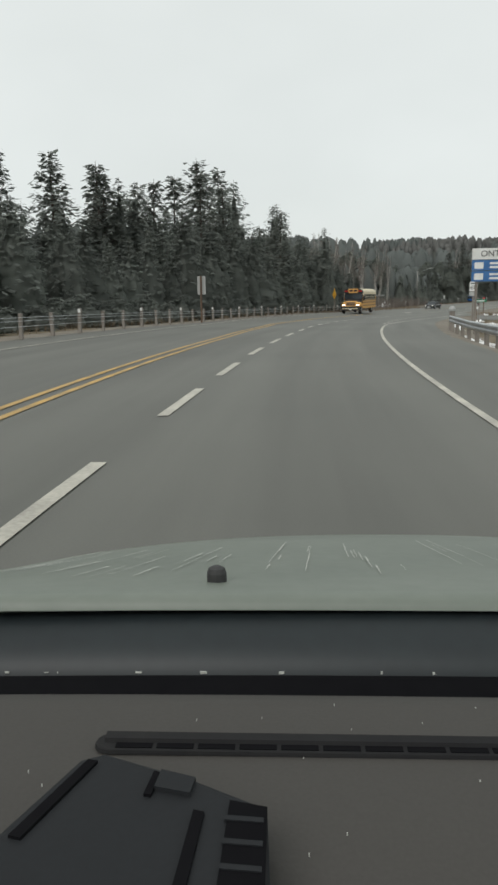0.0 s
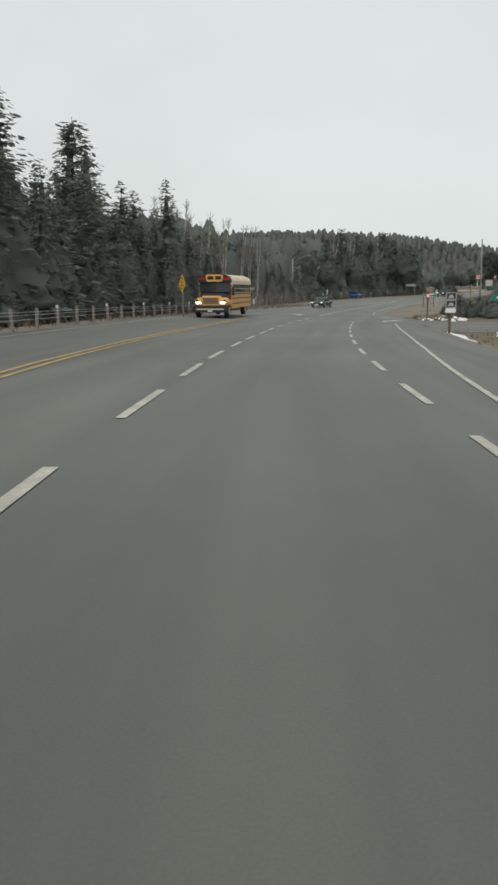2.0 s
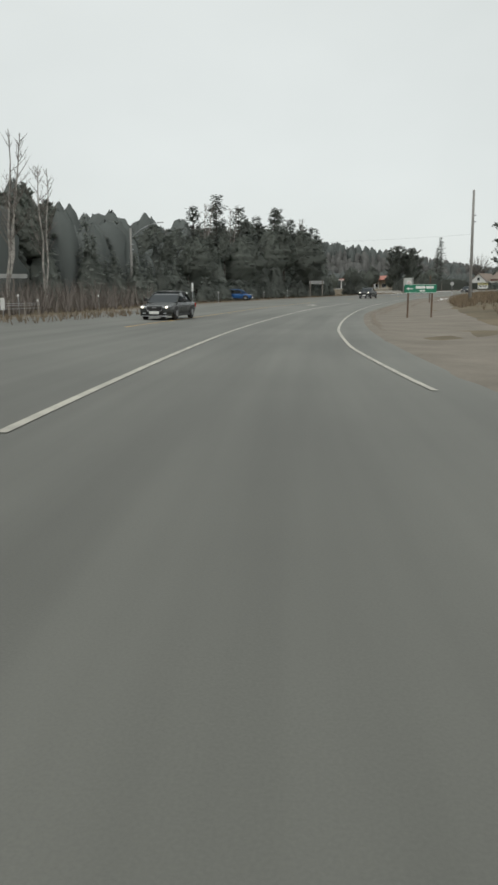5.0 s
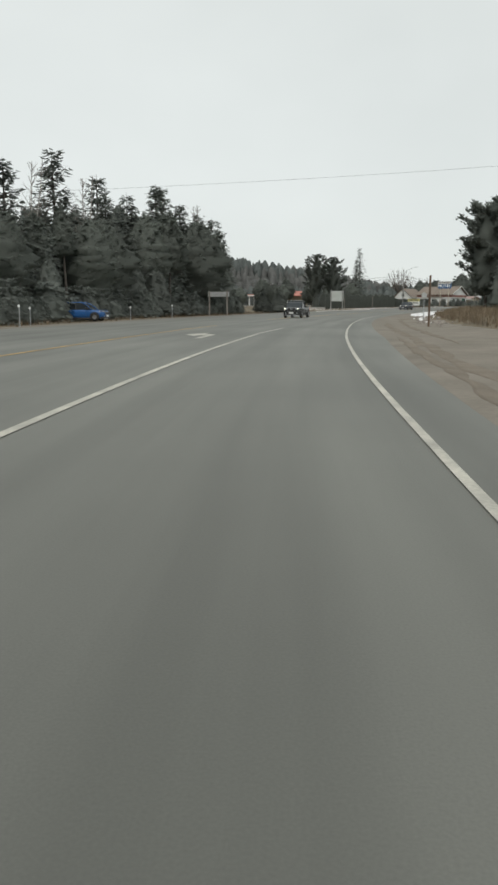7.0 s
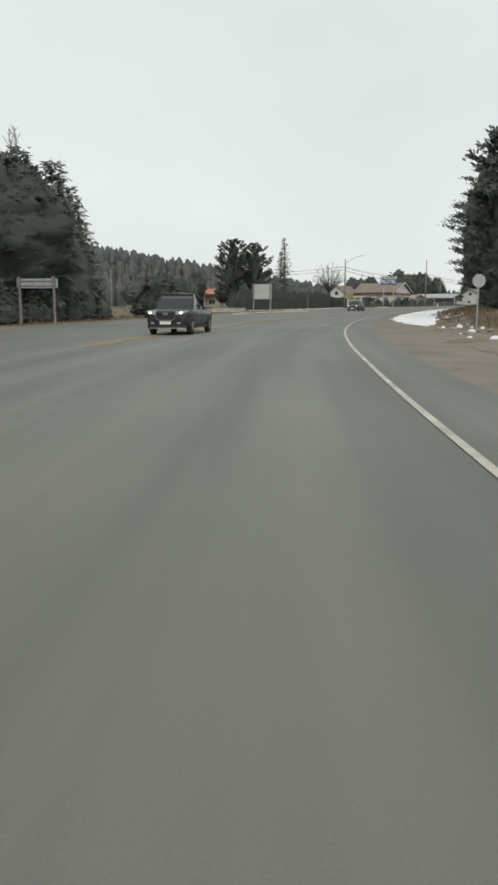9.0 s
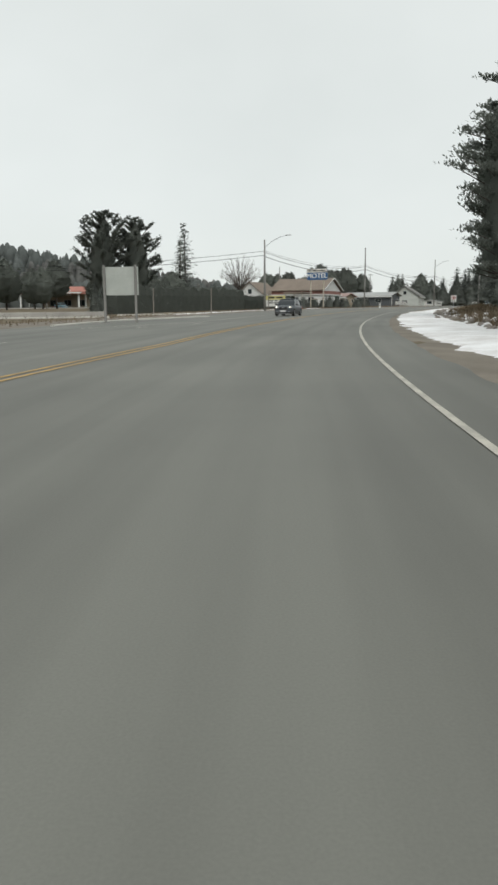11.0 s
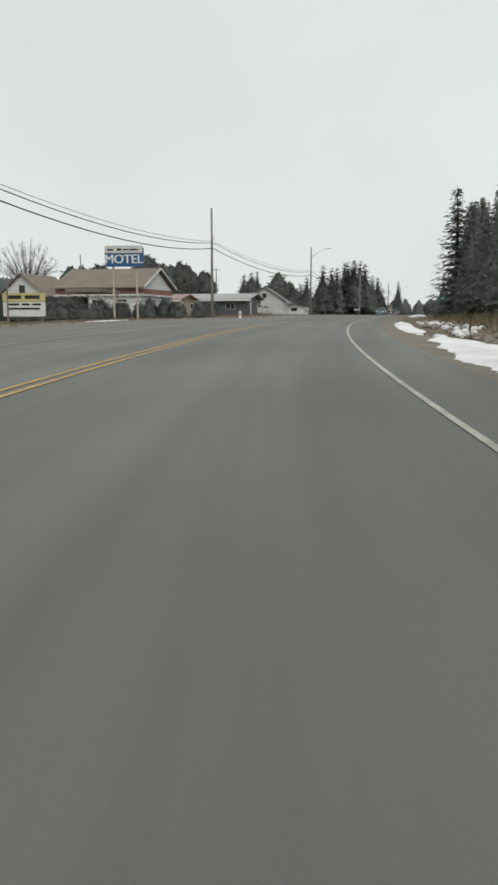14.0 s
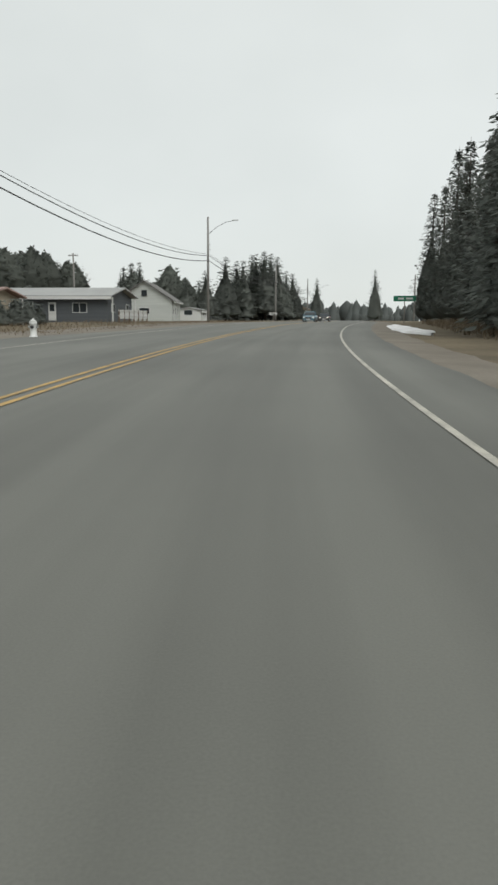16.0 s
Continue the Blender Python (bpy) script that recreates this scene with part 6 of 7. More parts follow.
def long_wing(s, o, ln, depth, eave, top, wall, roof, label, turn=0.0, over=0.9, red=False):
    b = thing("low_building", label, "building", stand(s, o, turn, perch(s, o)))
    # the ridge runs along the road (local y); the front looks to the road (+x)
    part("wall", Shape().box(-depth / 2, depth / 2, 0, ln, -1.4, eave), wall, b)
    part("roof", gable_roof(depth, 0, ln, eave + 0.15, top, over, 0.14, "y"), roof, b)
    part("eave_board", Shape().box(depth / 2 + over - 0.1, depth / 2 + over, -over, ln + over, eave - 0.35, eave - 0.05), SIDING, b, "white eave board")
    pts = [(-depth / 2, eave), (depth / 2, eave), (0, top)]
    part("gable", Shape().loft([[(x, y, z) for x, z in pts] for y in (0.02, ln - 0.02)]), wall, b)
    k = int(ln / 3.6)
    for i in range(k):
        y = 1.6 + i * 3.6
        f = part("window", Shape().box(depth / 2, depth / 2 + 0.05, y - 0.7, y + 0.7, 0.95, 2.15), SIDING, b, "white framed window")
        part("pane", Shape().box(depth / 2 + 0.05, depth / 2 + 0.065, y - 0.6, y + 0.6, 1.05, 2.05), PANE, f)
    for i in range(int(ln / 5)):
        part("porch_post", Shape().box(depth / 2 + over - 0.35, depth / 2 + over - 0.22, 1 + i * 5, 1.13 + i * 5, -0.2, eave - 0.2), SIDING, b)
    f = part("window", Shape().box(-0.9, 0.9, -0.05, 0, 1.0, 2.1), SIDING, b, "white framed window")
    part("pane", Shape().box(-0.8, 0.8, -0.065, -0.051, 1.1, 2.0), PANE, f)
    return b


def cross_wing(s, o, ln, depth, eave, top, wall, roof, label, turn=0.0):
    """A low wing whose ridge runs away from the road (local x) and whose long eave looks back along it (-y)."""
    b = thing("low_building", label, "building", stand(s, o, turn, perch(s, o)))
    part("wall", Shape().box(-ln, 0, 0, depth, -1.4, eave), wall, b)
    part("roof", gable_roof(depth, -ln, 0, eave + 0.12, top, 0.7, 0.14), roof, b, "low pitched roof").location.y = depth / 2
    part("gable", Shape().loft([[(x, y, z) for y, z in ((0, eave), (depth, eave), (depth / 2, top))] for x in (-ln + 0.02, -0.02)]), wall, b)
    part("eave_board", Shape().box(-ln - 0.7, 0.7, -0.78, -0.70, eave - 0.33, eave + 0.02), SIDING, b, "wide white eave board")
    for x, w in ((-ln * 0.25, 1.6), (-ln * 0.72, 1.1)):
        window(b, x, 1.0, w, 1.0, 0.0)
    d = part("door", Shape().box(-ln * 0.5 - 0.45, -ln * 0.5 + 0.45, -0.05, 0, 0.05, 2.1), SIDING, b, "white door")
    part("pane", Shape().box(-ln * 0.5 - 0.28, -ln * 0.5 + 0.28, -0.062, -0.051, 1.1, 1.9), PANE, d)
    for y in (1.8, depth - 1.8):
        f = part("window", Shape().box(0, 0.05, y - 0.6, y + 0.6, 1.0, 2.0), SIDING, b, "white framed window")
        part("pane", Shape().box(0.051, 0.065, y - 0.5, y + 0.5, 1.1, 1.9), PANE, f)
    for y in (0.2, depth - 0.2):
        part("porch_post", Shape().box(0.45, 0.58, y - 0.07, y + 0.07, -1.0, eave - 0.1), SIDING, b)
    return b


cross_wing(458, -34.5, 9.5, 8, 2.5, 3.4, TAN_SIDING, PINK_ROOF, "low motel wing with faded pinkish roof and white eave", 2)
cross_wing(470, -26.1, 13.2, 9, 2.75, 3.75, DARK_SIDING, PALE_ROOF, "long low dark grey motel wing with pale roof and white eave", 2)
wh = long_wing(509, -33.6, 14, 9.0, 3.2, 6.3, PALE_GREEN, GREY_SHINGLE, "pale green gabled house with grey shingle roof", 8, 0.5)
part("window", Shape().box(-0.45, 0.45, -0.07, -0.01, 3.9, 4.9), PANE, wh, "small dark attic window")
long_wing(538, -32.5, 14, 5, 1.9, 2.5, SIDING, PALE_ROOF, "small low white shed with pale roof", 5, 0.3)
hs = long_wing(443, -54.0, 10, 7.4, 3.2, 6.3, SIDING, SHINGLE, "small white gabled house behind the hedge", 2, 0.5)
part("window", Shape().box(-0.5, 0.5, -0.07, -0.01, 3.4, 4.6), PANE, hs, "dark attic window")
long_wing(640, -15, 12, 8, 2.6, 4.4, TAN_SIDING, SHINGLE, "tan low building far along the road", 0, 0.4)


def gas_station():
    m = stand(436, -106, 24)
    b = thing("gas_station", "small gas station with faded red canopy roofs", "building", m)
    part("wall", Shape().box(-9, 9, 3, 11, -2.5, 4.2), TAN_SIDING, b)
    part("roof", gable_roof(11, -10.5, 10.5, 4.3, 6.0, 0.5, 0.25).add([], []), RED_ROOF, b, "faded red hip roof").location.y = 7
    c = part("canopy", Shape().box(-13, 5, -8, 1, 3.9, 4.7, 0.2), RED_ROOF, b, "red pump canopy")
    for x in (-12, 4):
        for y in (-7, 0):
            part("column", Shape().box(x - 0.2, x + 0.2, y - 0.2, y + 0.2, -2.5, 3.9), SIDING, c)
    part("dormer", Shape().loft([[(x - 2, y, z) for x, z in ((-2.6, 3.6), (2.6, 3.6), (2.4, 5.2), (1.4, 5.9), (-1.4, 5.9), (-2.4, 5.2))] for y in (-8.4, -2)]), SIDING, b, "white rounded dormer")
    part("dormer_band", Shape().box(-4.4, 0.4, -8.5, -8.41, 3.7, 4.3), BOARD_YELLOW, b, "yellow band")
    for x in (-6, -2, 2, 6):
        window(b, x, 0.8, 2.0, 1.6, 3.0)
    part("fascia", Shape().box(-13.1, 5.1, -8.12, -8.02, 4.0, 4.35), SIDING, c, "white fascia")
    solid("retaining_kerb", Shape().box(-20, 26, -14, -13.2, -2.6, 0.2), CONCRETE, "low pale concrete kerb before the station", "kerb", m)
    utility_pole(418, -96, 8.0, "slim lamp pole at the gas station", 1.6)


gas_station()


def kerb(name, label, pts, h, w, mat):
    """A low bar of concrete along a line of places beside the road."""
    rows = []
    for s, o in pts:
        q = place(s, o)
        d = Vector((math.cos(turn_at(s)), -math.sin(turn_at(s)), 0)) * w / 2
        up = Vector((0, 0, h))
        rows.append([q - d - Vector((0, 0, 0.3)), q + d - Vector((0, 0, 0.3)), q + d + up * 0.85, q + d * 0.7 + up, q - d * 0.7 + up, q - d + up * 0.85])
    return solid(name, Shape().loft(rows), mat, label, "kerb", kind="structure")


kerb("kerb", "pale concrete kerb along the far road edge", [(307, -17.0), (314, -17.6), (322, -17.6), (328, -16.3), (333, -14.9), (335, -14.4)], 0.12, 0.26, CREAM)
kerb("kerb", "pale concrete kerb at the mouth of the hedge drive", [(343, -27.5), (345, -25.2), (347, -23.4), (350, -21.0)], 0.16, 0.3, CREAM)
kerb("low_wall", "low concrete wall before the gas station", [(328.5, -37.0), (330.5, -32.5), (332.5, -28.5), (334.5, -25.0)], 0.6, 0.3, CONCRETE)
kerb("kerb", "white kerb at the foot of the low station wall", [(328.0, -37.0), (330.0, -32.5), (332.0, -28.5), (334.2, -24.6)], 0.14, 0.3, CREAM)


# ---- motel signs ----
def motel_sign():
    t = thing("motel_sign", "blue and white motel sign on two tall tan posts", "sign", stand(420.5, -26.1, 8, perch(420.5, -26.1) + 0.6))
    for x in (-1.15, 1.6):
        part("post", post_mesh(5.2, 0.22, TAN_METAL, 1.8), None, t).location.x = x
    part("cross_rail", Shape().box(-1.2, 1.65, -0.05, 0.05, 0.9, 1.02), TAN_METAL, t)
    prof = [(-2.05, 0), (2.05, 0), (2.22, 0.25), (2.22, 2.0), (2.05, 2.3), (-2.05, 2.3), (-2.22, 2.0), (-2.22, 0.25)]
    c = part("cabinet", Shape().loft([[(x + 0.2, y, 5.0 + z) for x, z in prof] for y in (0.3, -0.3)]), MOTEL_BLUE, t, "slate blue sign cabinet")
    part("header_panel", Shape().box(-2.0, 2.4, -0.33, -0.302, 6.50, 7.27), CREAM, c, "cream header panel")
    bars(c, [(-1.7, -1.0, 6.76, 6.96), (-0.6, -0.05, 6.74, 7.0), (0.1, 0.75, 6.78, 6.96), (0.9, 1.9, 6.78, 6.96)], BLACK, -0.332)
    thin = lettering("MOTEL", 1.0, SIGN_WHITE, 0.02)
    bold = Shape()
    for dx, dy in ((-0.035, 0.0), (0.0, -0.004), (0.035, -0.008)):
        bold.add([(v.co.x + dx, v.co.y + dy, v.co.z) for v in thin.vertices], [tuple(p.vertices) for p in thin.polygons])
    part("letters", bold, SIGN_WHITE, c, "white block letters").location = (0.2, -0.335, 5.78)


motel_sign()


def changeable_board():
    t = thing("message_board", "yellow-topped white message board on legs by the hedge", "sign", stand(398, -26, 6))
    for x in (-1.5, 1.5):
        part("leg", post_mesh(1.0, 0.1, WOOD, 0.4), None, t).location.x = x
    part("header_panel", board(3.7, 0.75, 1.75, BOARD_YELLOW, 0.08), BOARD_YELLOW, t, "yellow header panel").location.y = -0.08
    p = part("panel", board(3.7, 1.2, 0.52, SIGN_WHITE, 0.08), SIGN_WHITE, t)
    p.location.y = -0.08
    bars(t, [(-1.4, -0.2, 2.0, 2.3), (0.1, 1.4, 2.0, 2.3), (-1.5, -0.4, 1.45, 1.62), (-0.2, 0.5, 1.45, 1.62), (0.7, 1.5, 1.45, 1.62), (-1.5, 1.4, 1.1, 1.26)], BLACK, -0.084)


changeable_board()


def hydrant():
    t = thing("hydrant_marker", "squat white hydrant with dark cap by the verge", "hydrant", stand(423.5, -13.0, 0, 0, 0.8))
    lathe = lambda pr: Shape().loft([[(r * math.cos(a), r * math.sin(a), z) for a in np.linspace(0, 6.283, 15)[:-1]] for r, z in pr])
    part("barrel", lathe([(0.26, -0.2), (0.26, 0.05), (0.19, 0.08), (0.19, 0.75), (0.24, 0.8), (0.22, 0.9)]), SIGN_WHITE, t, smooth=True)
    part("bonnet", lathe([(0.22, 0.9), (0.17, 1.0), (0.07, 1.07), (0.05, 1.13)]), SIGN_WHITE, t, smooth=True)
    for x in (-1, 1):
        part("nozzle", Shape().tube([(x * 0.17, 0, 0.62), (x * 0.30, 0, 0.62)], 0.08, 10), DULL_STEEL, t, "grey nozzle cap")
    part("front_cap", Shape().tube([(0, -0.17, 0.6), (0, -0.28, 0.6)], 0.10, 10), BLACK, t)


hydrant()


def rail_fence():
    f = thing("deck_rail", "white slatted rail on dark posts before the motel wing", "fence", stand(467, -22.0, 90, perch(467, -22.0) + 0.15))
    for i in range(7):
        part("post", post_mesh(1.1, 0.12, BROWN_WOOD), None, f).location.x = i * 1.5 - 4.5
    for z in (0.38, 0.92):
        part("rail", Shape().box(-4.6, 4.6, -0.05, 0.05, z, z + 0.14), SIDING, f, "white board rail")
    for i in range(34):
        part("baluster", Shape().box(-4.5 + i * 0.27, -4.36 + i * 0.27, -0.025, 0.025, 0.15, 0.98), SIDING, f)


rail_fence()
small_sign("small_sign", "low white sign on a post on the verge", 519, -13.5, 1.3, 0.4, 1.1, SIGN_WHITE, WOOD, 0, [(-0.5, 0.5, 1.2, 1.35)], BLACK, 0.1)
small_sign("direction_sign", "long green sign on a single wooden post", 494, 7.4, 3.0, 0.75, 2.9, SIGN_GREEN, WOOD, -4, [(-0.9, -0.1, 3.15, 3.4), (0.2, 1.1, 3.15, 3.4)], SIGN_WHITE, 0.12)


# ---- vehicles ----
def wheels(t, xs, ys, r, w):
    tyre = Shape().wheel(0, 0, 0, r, w, 20).mesh("tyre", RUBBER, True)
    rim = Shape().wheel(0, 0, 0, r * 0.62, w * 1.04, 14).mesh("rim", RIM)
    for x in xs:
        for y in ys:
            q = part("wheel", tyre, None, t)
            q.location = (x, y, r)
            part("rim", rim, None, q, "grey metal rim")


def car(name, label, m, paint, ln, wd, ht, bonnet, belt, lights=True, suv=False, truck=False, group=""):
    """A car with its nose at -y. bonnet: the length of its nose; belt: the height of its waist."""
    t = thing(name, label, "truck" if truck else "car", m, group)
    h = wd / 2
    tall = suv or truck
    nose = belt * (0.94 if tall else 0.82)
    tail = belt * (1.0 if tall else 1.03)
    g = 0.36 if truck else 0.25
    half = [(0.84, 0.0), (0.95, 0.12), (1.0, 0.38), (0.992, 0.66), (0.965, 0.85), (0.90, 0.955), (0.72, 0.995), (0.36, 1.01)]
    def ring(y, k, z0, z1):
        right = [(h * k * a, y, z0 + (z1 - z0) * b) for a, b in half]
        return right + [(-x, y_, z) for x, y_, z in reversed(right)]
    stations = [(0.0, 0.70, g + 0.16, nose * 0.80), (0.05, 0.83, g + 0.06, nose * 0.91), (0.16, 0.92, g + 0.01, nose * 0.965), (0.42, 0.975, g, nose), (bonnet * 0.75, 1.0, g, nose * 0.45 + belt * 0.55), (bonnet + 0.1, 1.0, g, belt), (ln * 0.55, 1.0, g, belt), (ln - 0.7, 0.995, g, tail), (ln - 0.2, 0.965, g + 0.02, tail * 0.985), (ln - 0.05, 0.93, g + 0.05, tail * 0.95), (ln, 0.86, g + 0.16, tail * 0.86)]
    part("body", Shape().loft([ring(*q) for q in stations]), paint, t, smooth=True)
    end = bonnet + 2.5 if truck else ln - (0.18 if suv else 0.75)
    rake = 0.82 if tall else 0.95
    top = [(bonnet - 0.08, belt - 0.03, 0.90), (bonnet + rake * 0.55, belt + (ht - belt) * 0.66, 0.82), (bonnet + rake, ht - 0.05, 0.735), (bonnet + rake + 0.6, ht, 0.725), (end - (0.75 if suv else 1.1), ht - 0.03, 0.715), (end - (0.30 if suv else 0.6), belt + (ht - belt) * 0.72, 0.76), (end, belt - 0.02, 0.86)]
    def pane(pick):
        p = [top[i] for i in pick]
        return Shape().loft([[(-h * k, y, z), (h * k, y, z)] for y, z, k in p], False, False)
    part("windscreen", pane((0, 1, 2)), PANE, t, "dark raked windscreen")
    part("rear_window", pane((4, 5, 6)), PANE, t, "dark rear window")
    for x in (-1, 1):
        part("side_window", Shape().add([(x * h * k, y, z) for y, z, k in top], [tuple(range(len(top)))]), PANE, t, "dark tinted side window")
    y0, y1 = top[2][0] - 0.03, top[4][0] + 0.08
    part("roof", Shape().loft([[(h * a, y, z) for a, z in ((-0.745, ht - 0.07), (-0.73, ht + 0.005), (-0.55, ht + 0.035 * w), (0, ht + 0.05 * w), (0.55, ht + 0.035 * w), (0.73, ht + 0.005), (0.745, ht - 0.07))] for y, w in ((y0, 0.2), (y0 + 0.25, 0.9), ((y0 + y1) / 2, 1.0), (y1 - 0.2, 0.8), (y1, 0.1))]), paint, t, smooth=True)
    for x in (-1, 1):
        rail = [(x * h * (k + 0.006), y, z) for y, z, k in top]
        part("pillar", Shape().tube(rail[:3], 0.042, 6), paint, t, smooth=True)
        part("pillar", Shape().tube(rail[4:], 0.06, 6), paint, t, smooth=True)
        mid = bonnet + rake + 0.55
        part("pillar", Shape().tube([(x * h * 0.905, mid, belt - 0.02), (x * h * 0.735, mid + 0.04, ht - 0.03)], 0.04, 5), BLACK, t)
        part("mirror", Shape().loft([[(x * (h + 0.12) + a * 0.11, y, belt + 0.10 + b * 0.085) for a, b in ((-1, -0.7), (0, -1), (1, -0.5), (1, 0.5), (0.2, 1), (-1, 0.7))] for y in (bonnet + 0.22, bonnet + 0.30, bonnet + 0.40)]), BLACK, t, "black door mirror")
        lens = [(0.50, -0.012), (0.74, 0.020), (0.90, 0.12), (0.965, 0.34)]
        lamp = part("headlight", Shape().loft([[(x * h * a, y, nose * 0.80 + 0.04 * i), (x * h * a, y, nose * 0.925 + 0.012 * i), (x * h * (a - 0.06), y + 0.07, nose * 0.935 + 0.012 * i), (x * h * (a - 0.06), y + 0.07, nose * 0.79 + 0.04 * i)] for i, (a, y) in enumerate(lens)]), LENS, t, "swept clear headlight")
        if lights:
            part("bulb", Shape().loft([[(x * h * 0.72 + 0.065 * q * math.cos(a), y, nose * 0.872 + 0.05 * q * math.sin(a)) for a in np.linspace(0, 6.283, 11)[:-1]] for y, q in ((0.03, 1.0), (-0.012, 1.0), (-0.02, 0.5))]), HEADLIGHT, lamp, "lit bulb")
        part("tail_lamp", Shape().box(x * h * 0.82 - 0.13, x * h * 0.82 + 0.13, ln - 0.16, ln - 0.02, belt * 0.66, belt * 0.90, 0.02), LAMP_RED, t, "red tail lamp")
        part("door_line", Shape().box(x * (h + 0.001) - 0.004, x * (h + 0.001) + 0.004, bonnet + 0.42, bonnet + 0.432, g + 0.12, belt - 0.14), BLACK, t)
        part("door_line", Shape().box(x * (h + 0.001) - 0.004, x * (h + 0.001) + 0.004, bonnet + 1.5, bonnet + 1.512, g + 0.12, belt - 0.14), BLACK, t)
        part("fog_lamp", Shape().box(x * h * 0.62 - 0.08, x * h * 0.62 + 0.08, -0.03, 0.08, nose * 0.44, nose * 0.50), LENS, t)
    grille = part("grille", Shape().loft([[(h * a, y, nose * b) for a, b in ((-0.46, 0.88), (-0.42, 0.64), (-0.30, 0.60), (0.30, 0.60), (0.42, 0.64), (0.46, 0.88))] for y in (-0.022, 0.06)]), BLACK, t, "black grille")
    rim = [(-0.48, 0.89), (-0.43, 0.63), (-0.30, 0.585), (0.30, 0.585), (0.43, 0.63), (0.48, 0.89)]
    part("grille_frame", Shape().tube([(h * a, -0.022, nose * b) for a, b in rim], 0.014, 5), RIM, grille, "bright grille frame")
    part("emblem", Shape().box(-0.12, 0.12, -0.034, -0.023, nose * 0.80, nose * 0.87), RIM, grille, "plain bright emblem")
    part("bumper", Shape().loft([[(h * a, y, z) for a, y in ((-0.95, 0.28), (-0.88, 0.06), (-0.62, -0.045), (0, -0.065), (0.62, -0.045), (0.88, 0.06), (0.95, 0.28), (0.8, 0.30), (-0.8, 0.30))] for z in (g - 0.03, nose * 0.30, nose * 0.40)]), PLASTIC if tall else paint, t, smooth=False)
    part("bumper_strip", Shape().tube([(h * a, y, nose * 0.27) for a, y in ((-0.74, -0.03), (-0.4, -0.066), (0.4, -0.066), (0.74, -0.03))], 0.018, 5), RIM, t, "bright lower strip")
    part("number_plate", Shape().box(-0.26, 0.26, -0.078, -0.060, nose * 0.42, nose * 0.42 + 0.14), SIGN_WHITE, t, "small white plate")
    part("sill", Shape().box(-h * 0.97, h * 0.97, bonnet * 0.6 + 0.5, ln - 1.3, g - 0.06, g + 0.07, 0.02), PLASTIC, t)
    if truck:
        part("bed_rail", Shape().box(-h * 0.98, -h + 0.10, end + 0.1, ln - 0.1, belt - 0.02, belt + 0.07, 0.02), paint, t)
        part("bed_rail", Shape().box(h - 0.10, h * 0.98, end + 0.1, ln - 0.1, belt - 0.02, belt + 0.07, 0.02), paint, t)
    r = 0.40 if truck else 0.37 if suv else 0.33
    for x in (-1, 1):
        for y in (bonnet * 0.62 + 0.1, ln - 0.95):
            part("wheel_arch", Shape().loft([[(x * (h + q), y + (r + 0.06) * math.cos(a), r + (r + 0.06) * math.sin(a)) for a in np.linspace(-0.1, 3.24, 15)] for q in (-0.16, 0.006)]), BLACK, t, "dark wheel arch")
    wheels(t, (-h + 0.10, h - 0.10), (bonnet * 0.62 + 0.1, ln - 0.95), r, 0.235)
    return t


def on_road(s, o, turn=0.0):
    """A vehicle that comes towards the camera, its nose at s."""
    return stand(s, o, turn, 0.02)


car("suv", "dark slate-grey crossover with lit headlights on the road", on_road(336.7, -7.15, -3), CAR_SLATE, 4.7, 1.9, 1.70, 1.2, 1.06, True, True)
car("pickup_truck", "black pickup truck with lit headlights on the road", on_road(246.0, -6.2, -3), CAR_BLACK, 5.7, 2.0, 1.9, 1.55, 1.22, True, False, True)
car("sedan", "black sedan with lit headlights on the road", on_road(155.0, -9.0, -4) @ Matrix.Scale(1.08, 4), CAR_BLACK, 4.7, 1.82, 1.45, 1.35, 0.92)
car("hatchback", "blue crossover car waiting on the far shoulder", stand(226.6, -19.9, 92, 0.02), CAR_BLUE, 4.5, 1.84, 1.64, 1.15, 1.02, False, True)
car("sedan", "pale blue car with lit headlights far along the road", on_road(497, -5.9, -2), CAR_TEAL, 4.7, 1.82, 1.5, 1.35, 0.94)
car("sedan", "dark car with lit headlights far along the road", on_road(521, -4.9, -2), CAR_BLACK, 4.7, 1.82, 1.5, 1.35, 0.94)
car("sedan", "dark car parked beside the low wing", stand(474, -27.5, 70, 0.02), CAR_GREY, 4.6, 1.8, 1.45, 1.3, 0.92, False)
car("sedan", "pale car parked at the gas station", stand(428, -100, 70, 0.02), CAR_TEAL, 4.6, 1.8, 1.45, 1.3, 0.92, False)


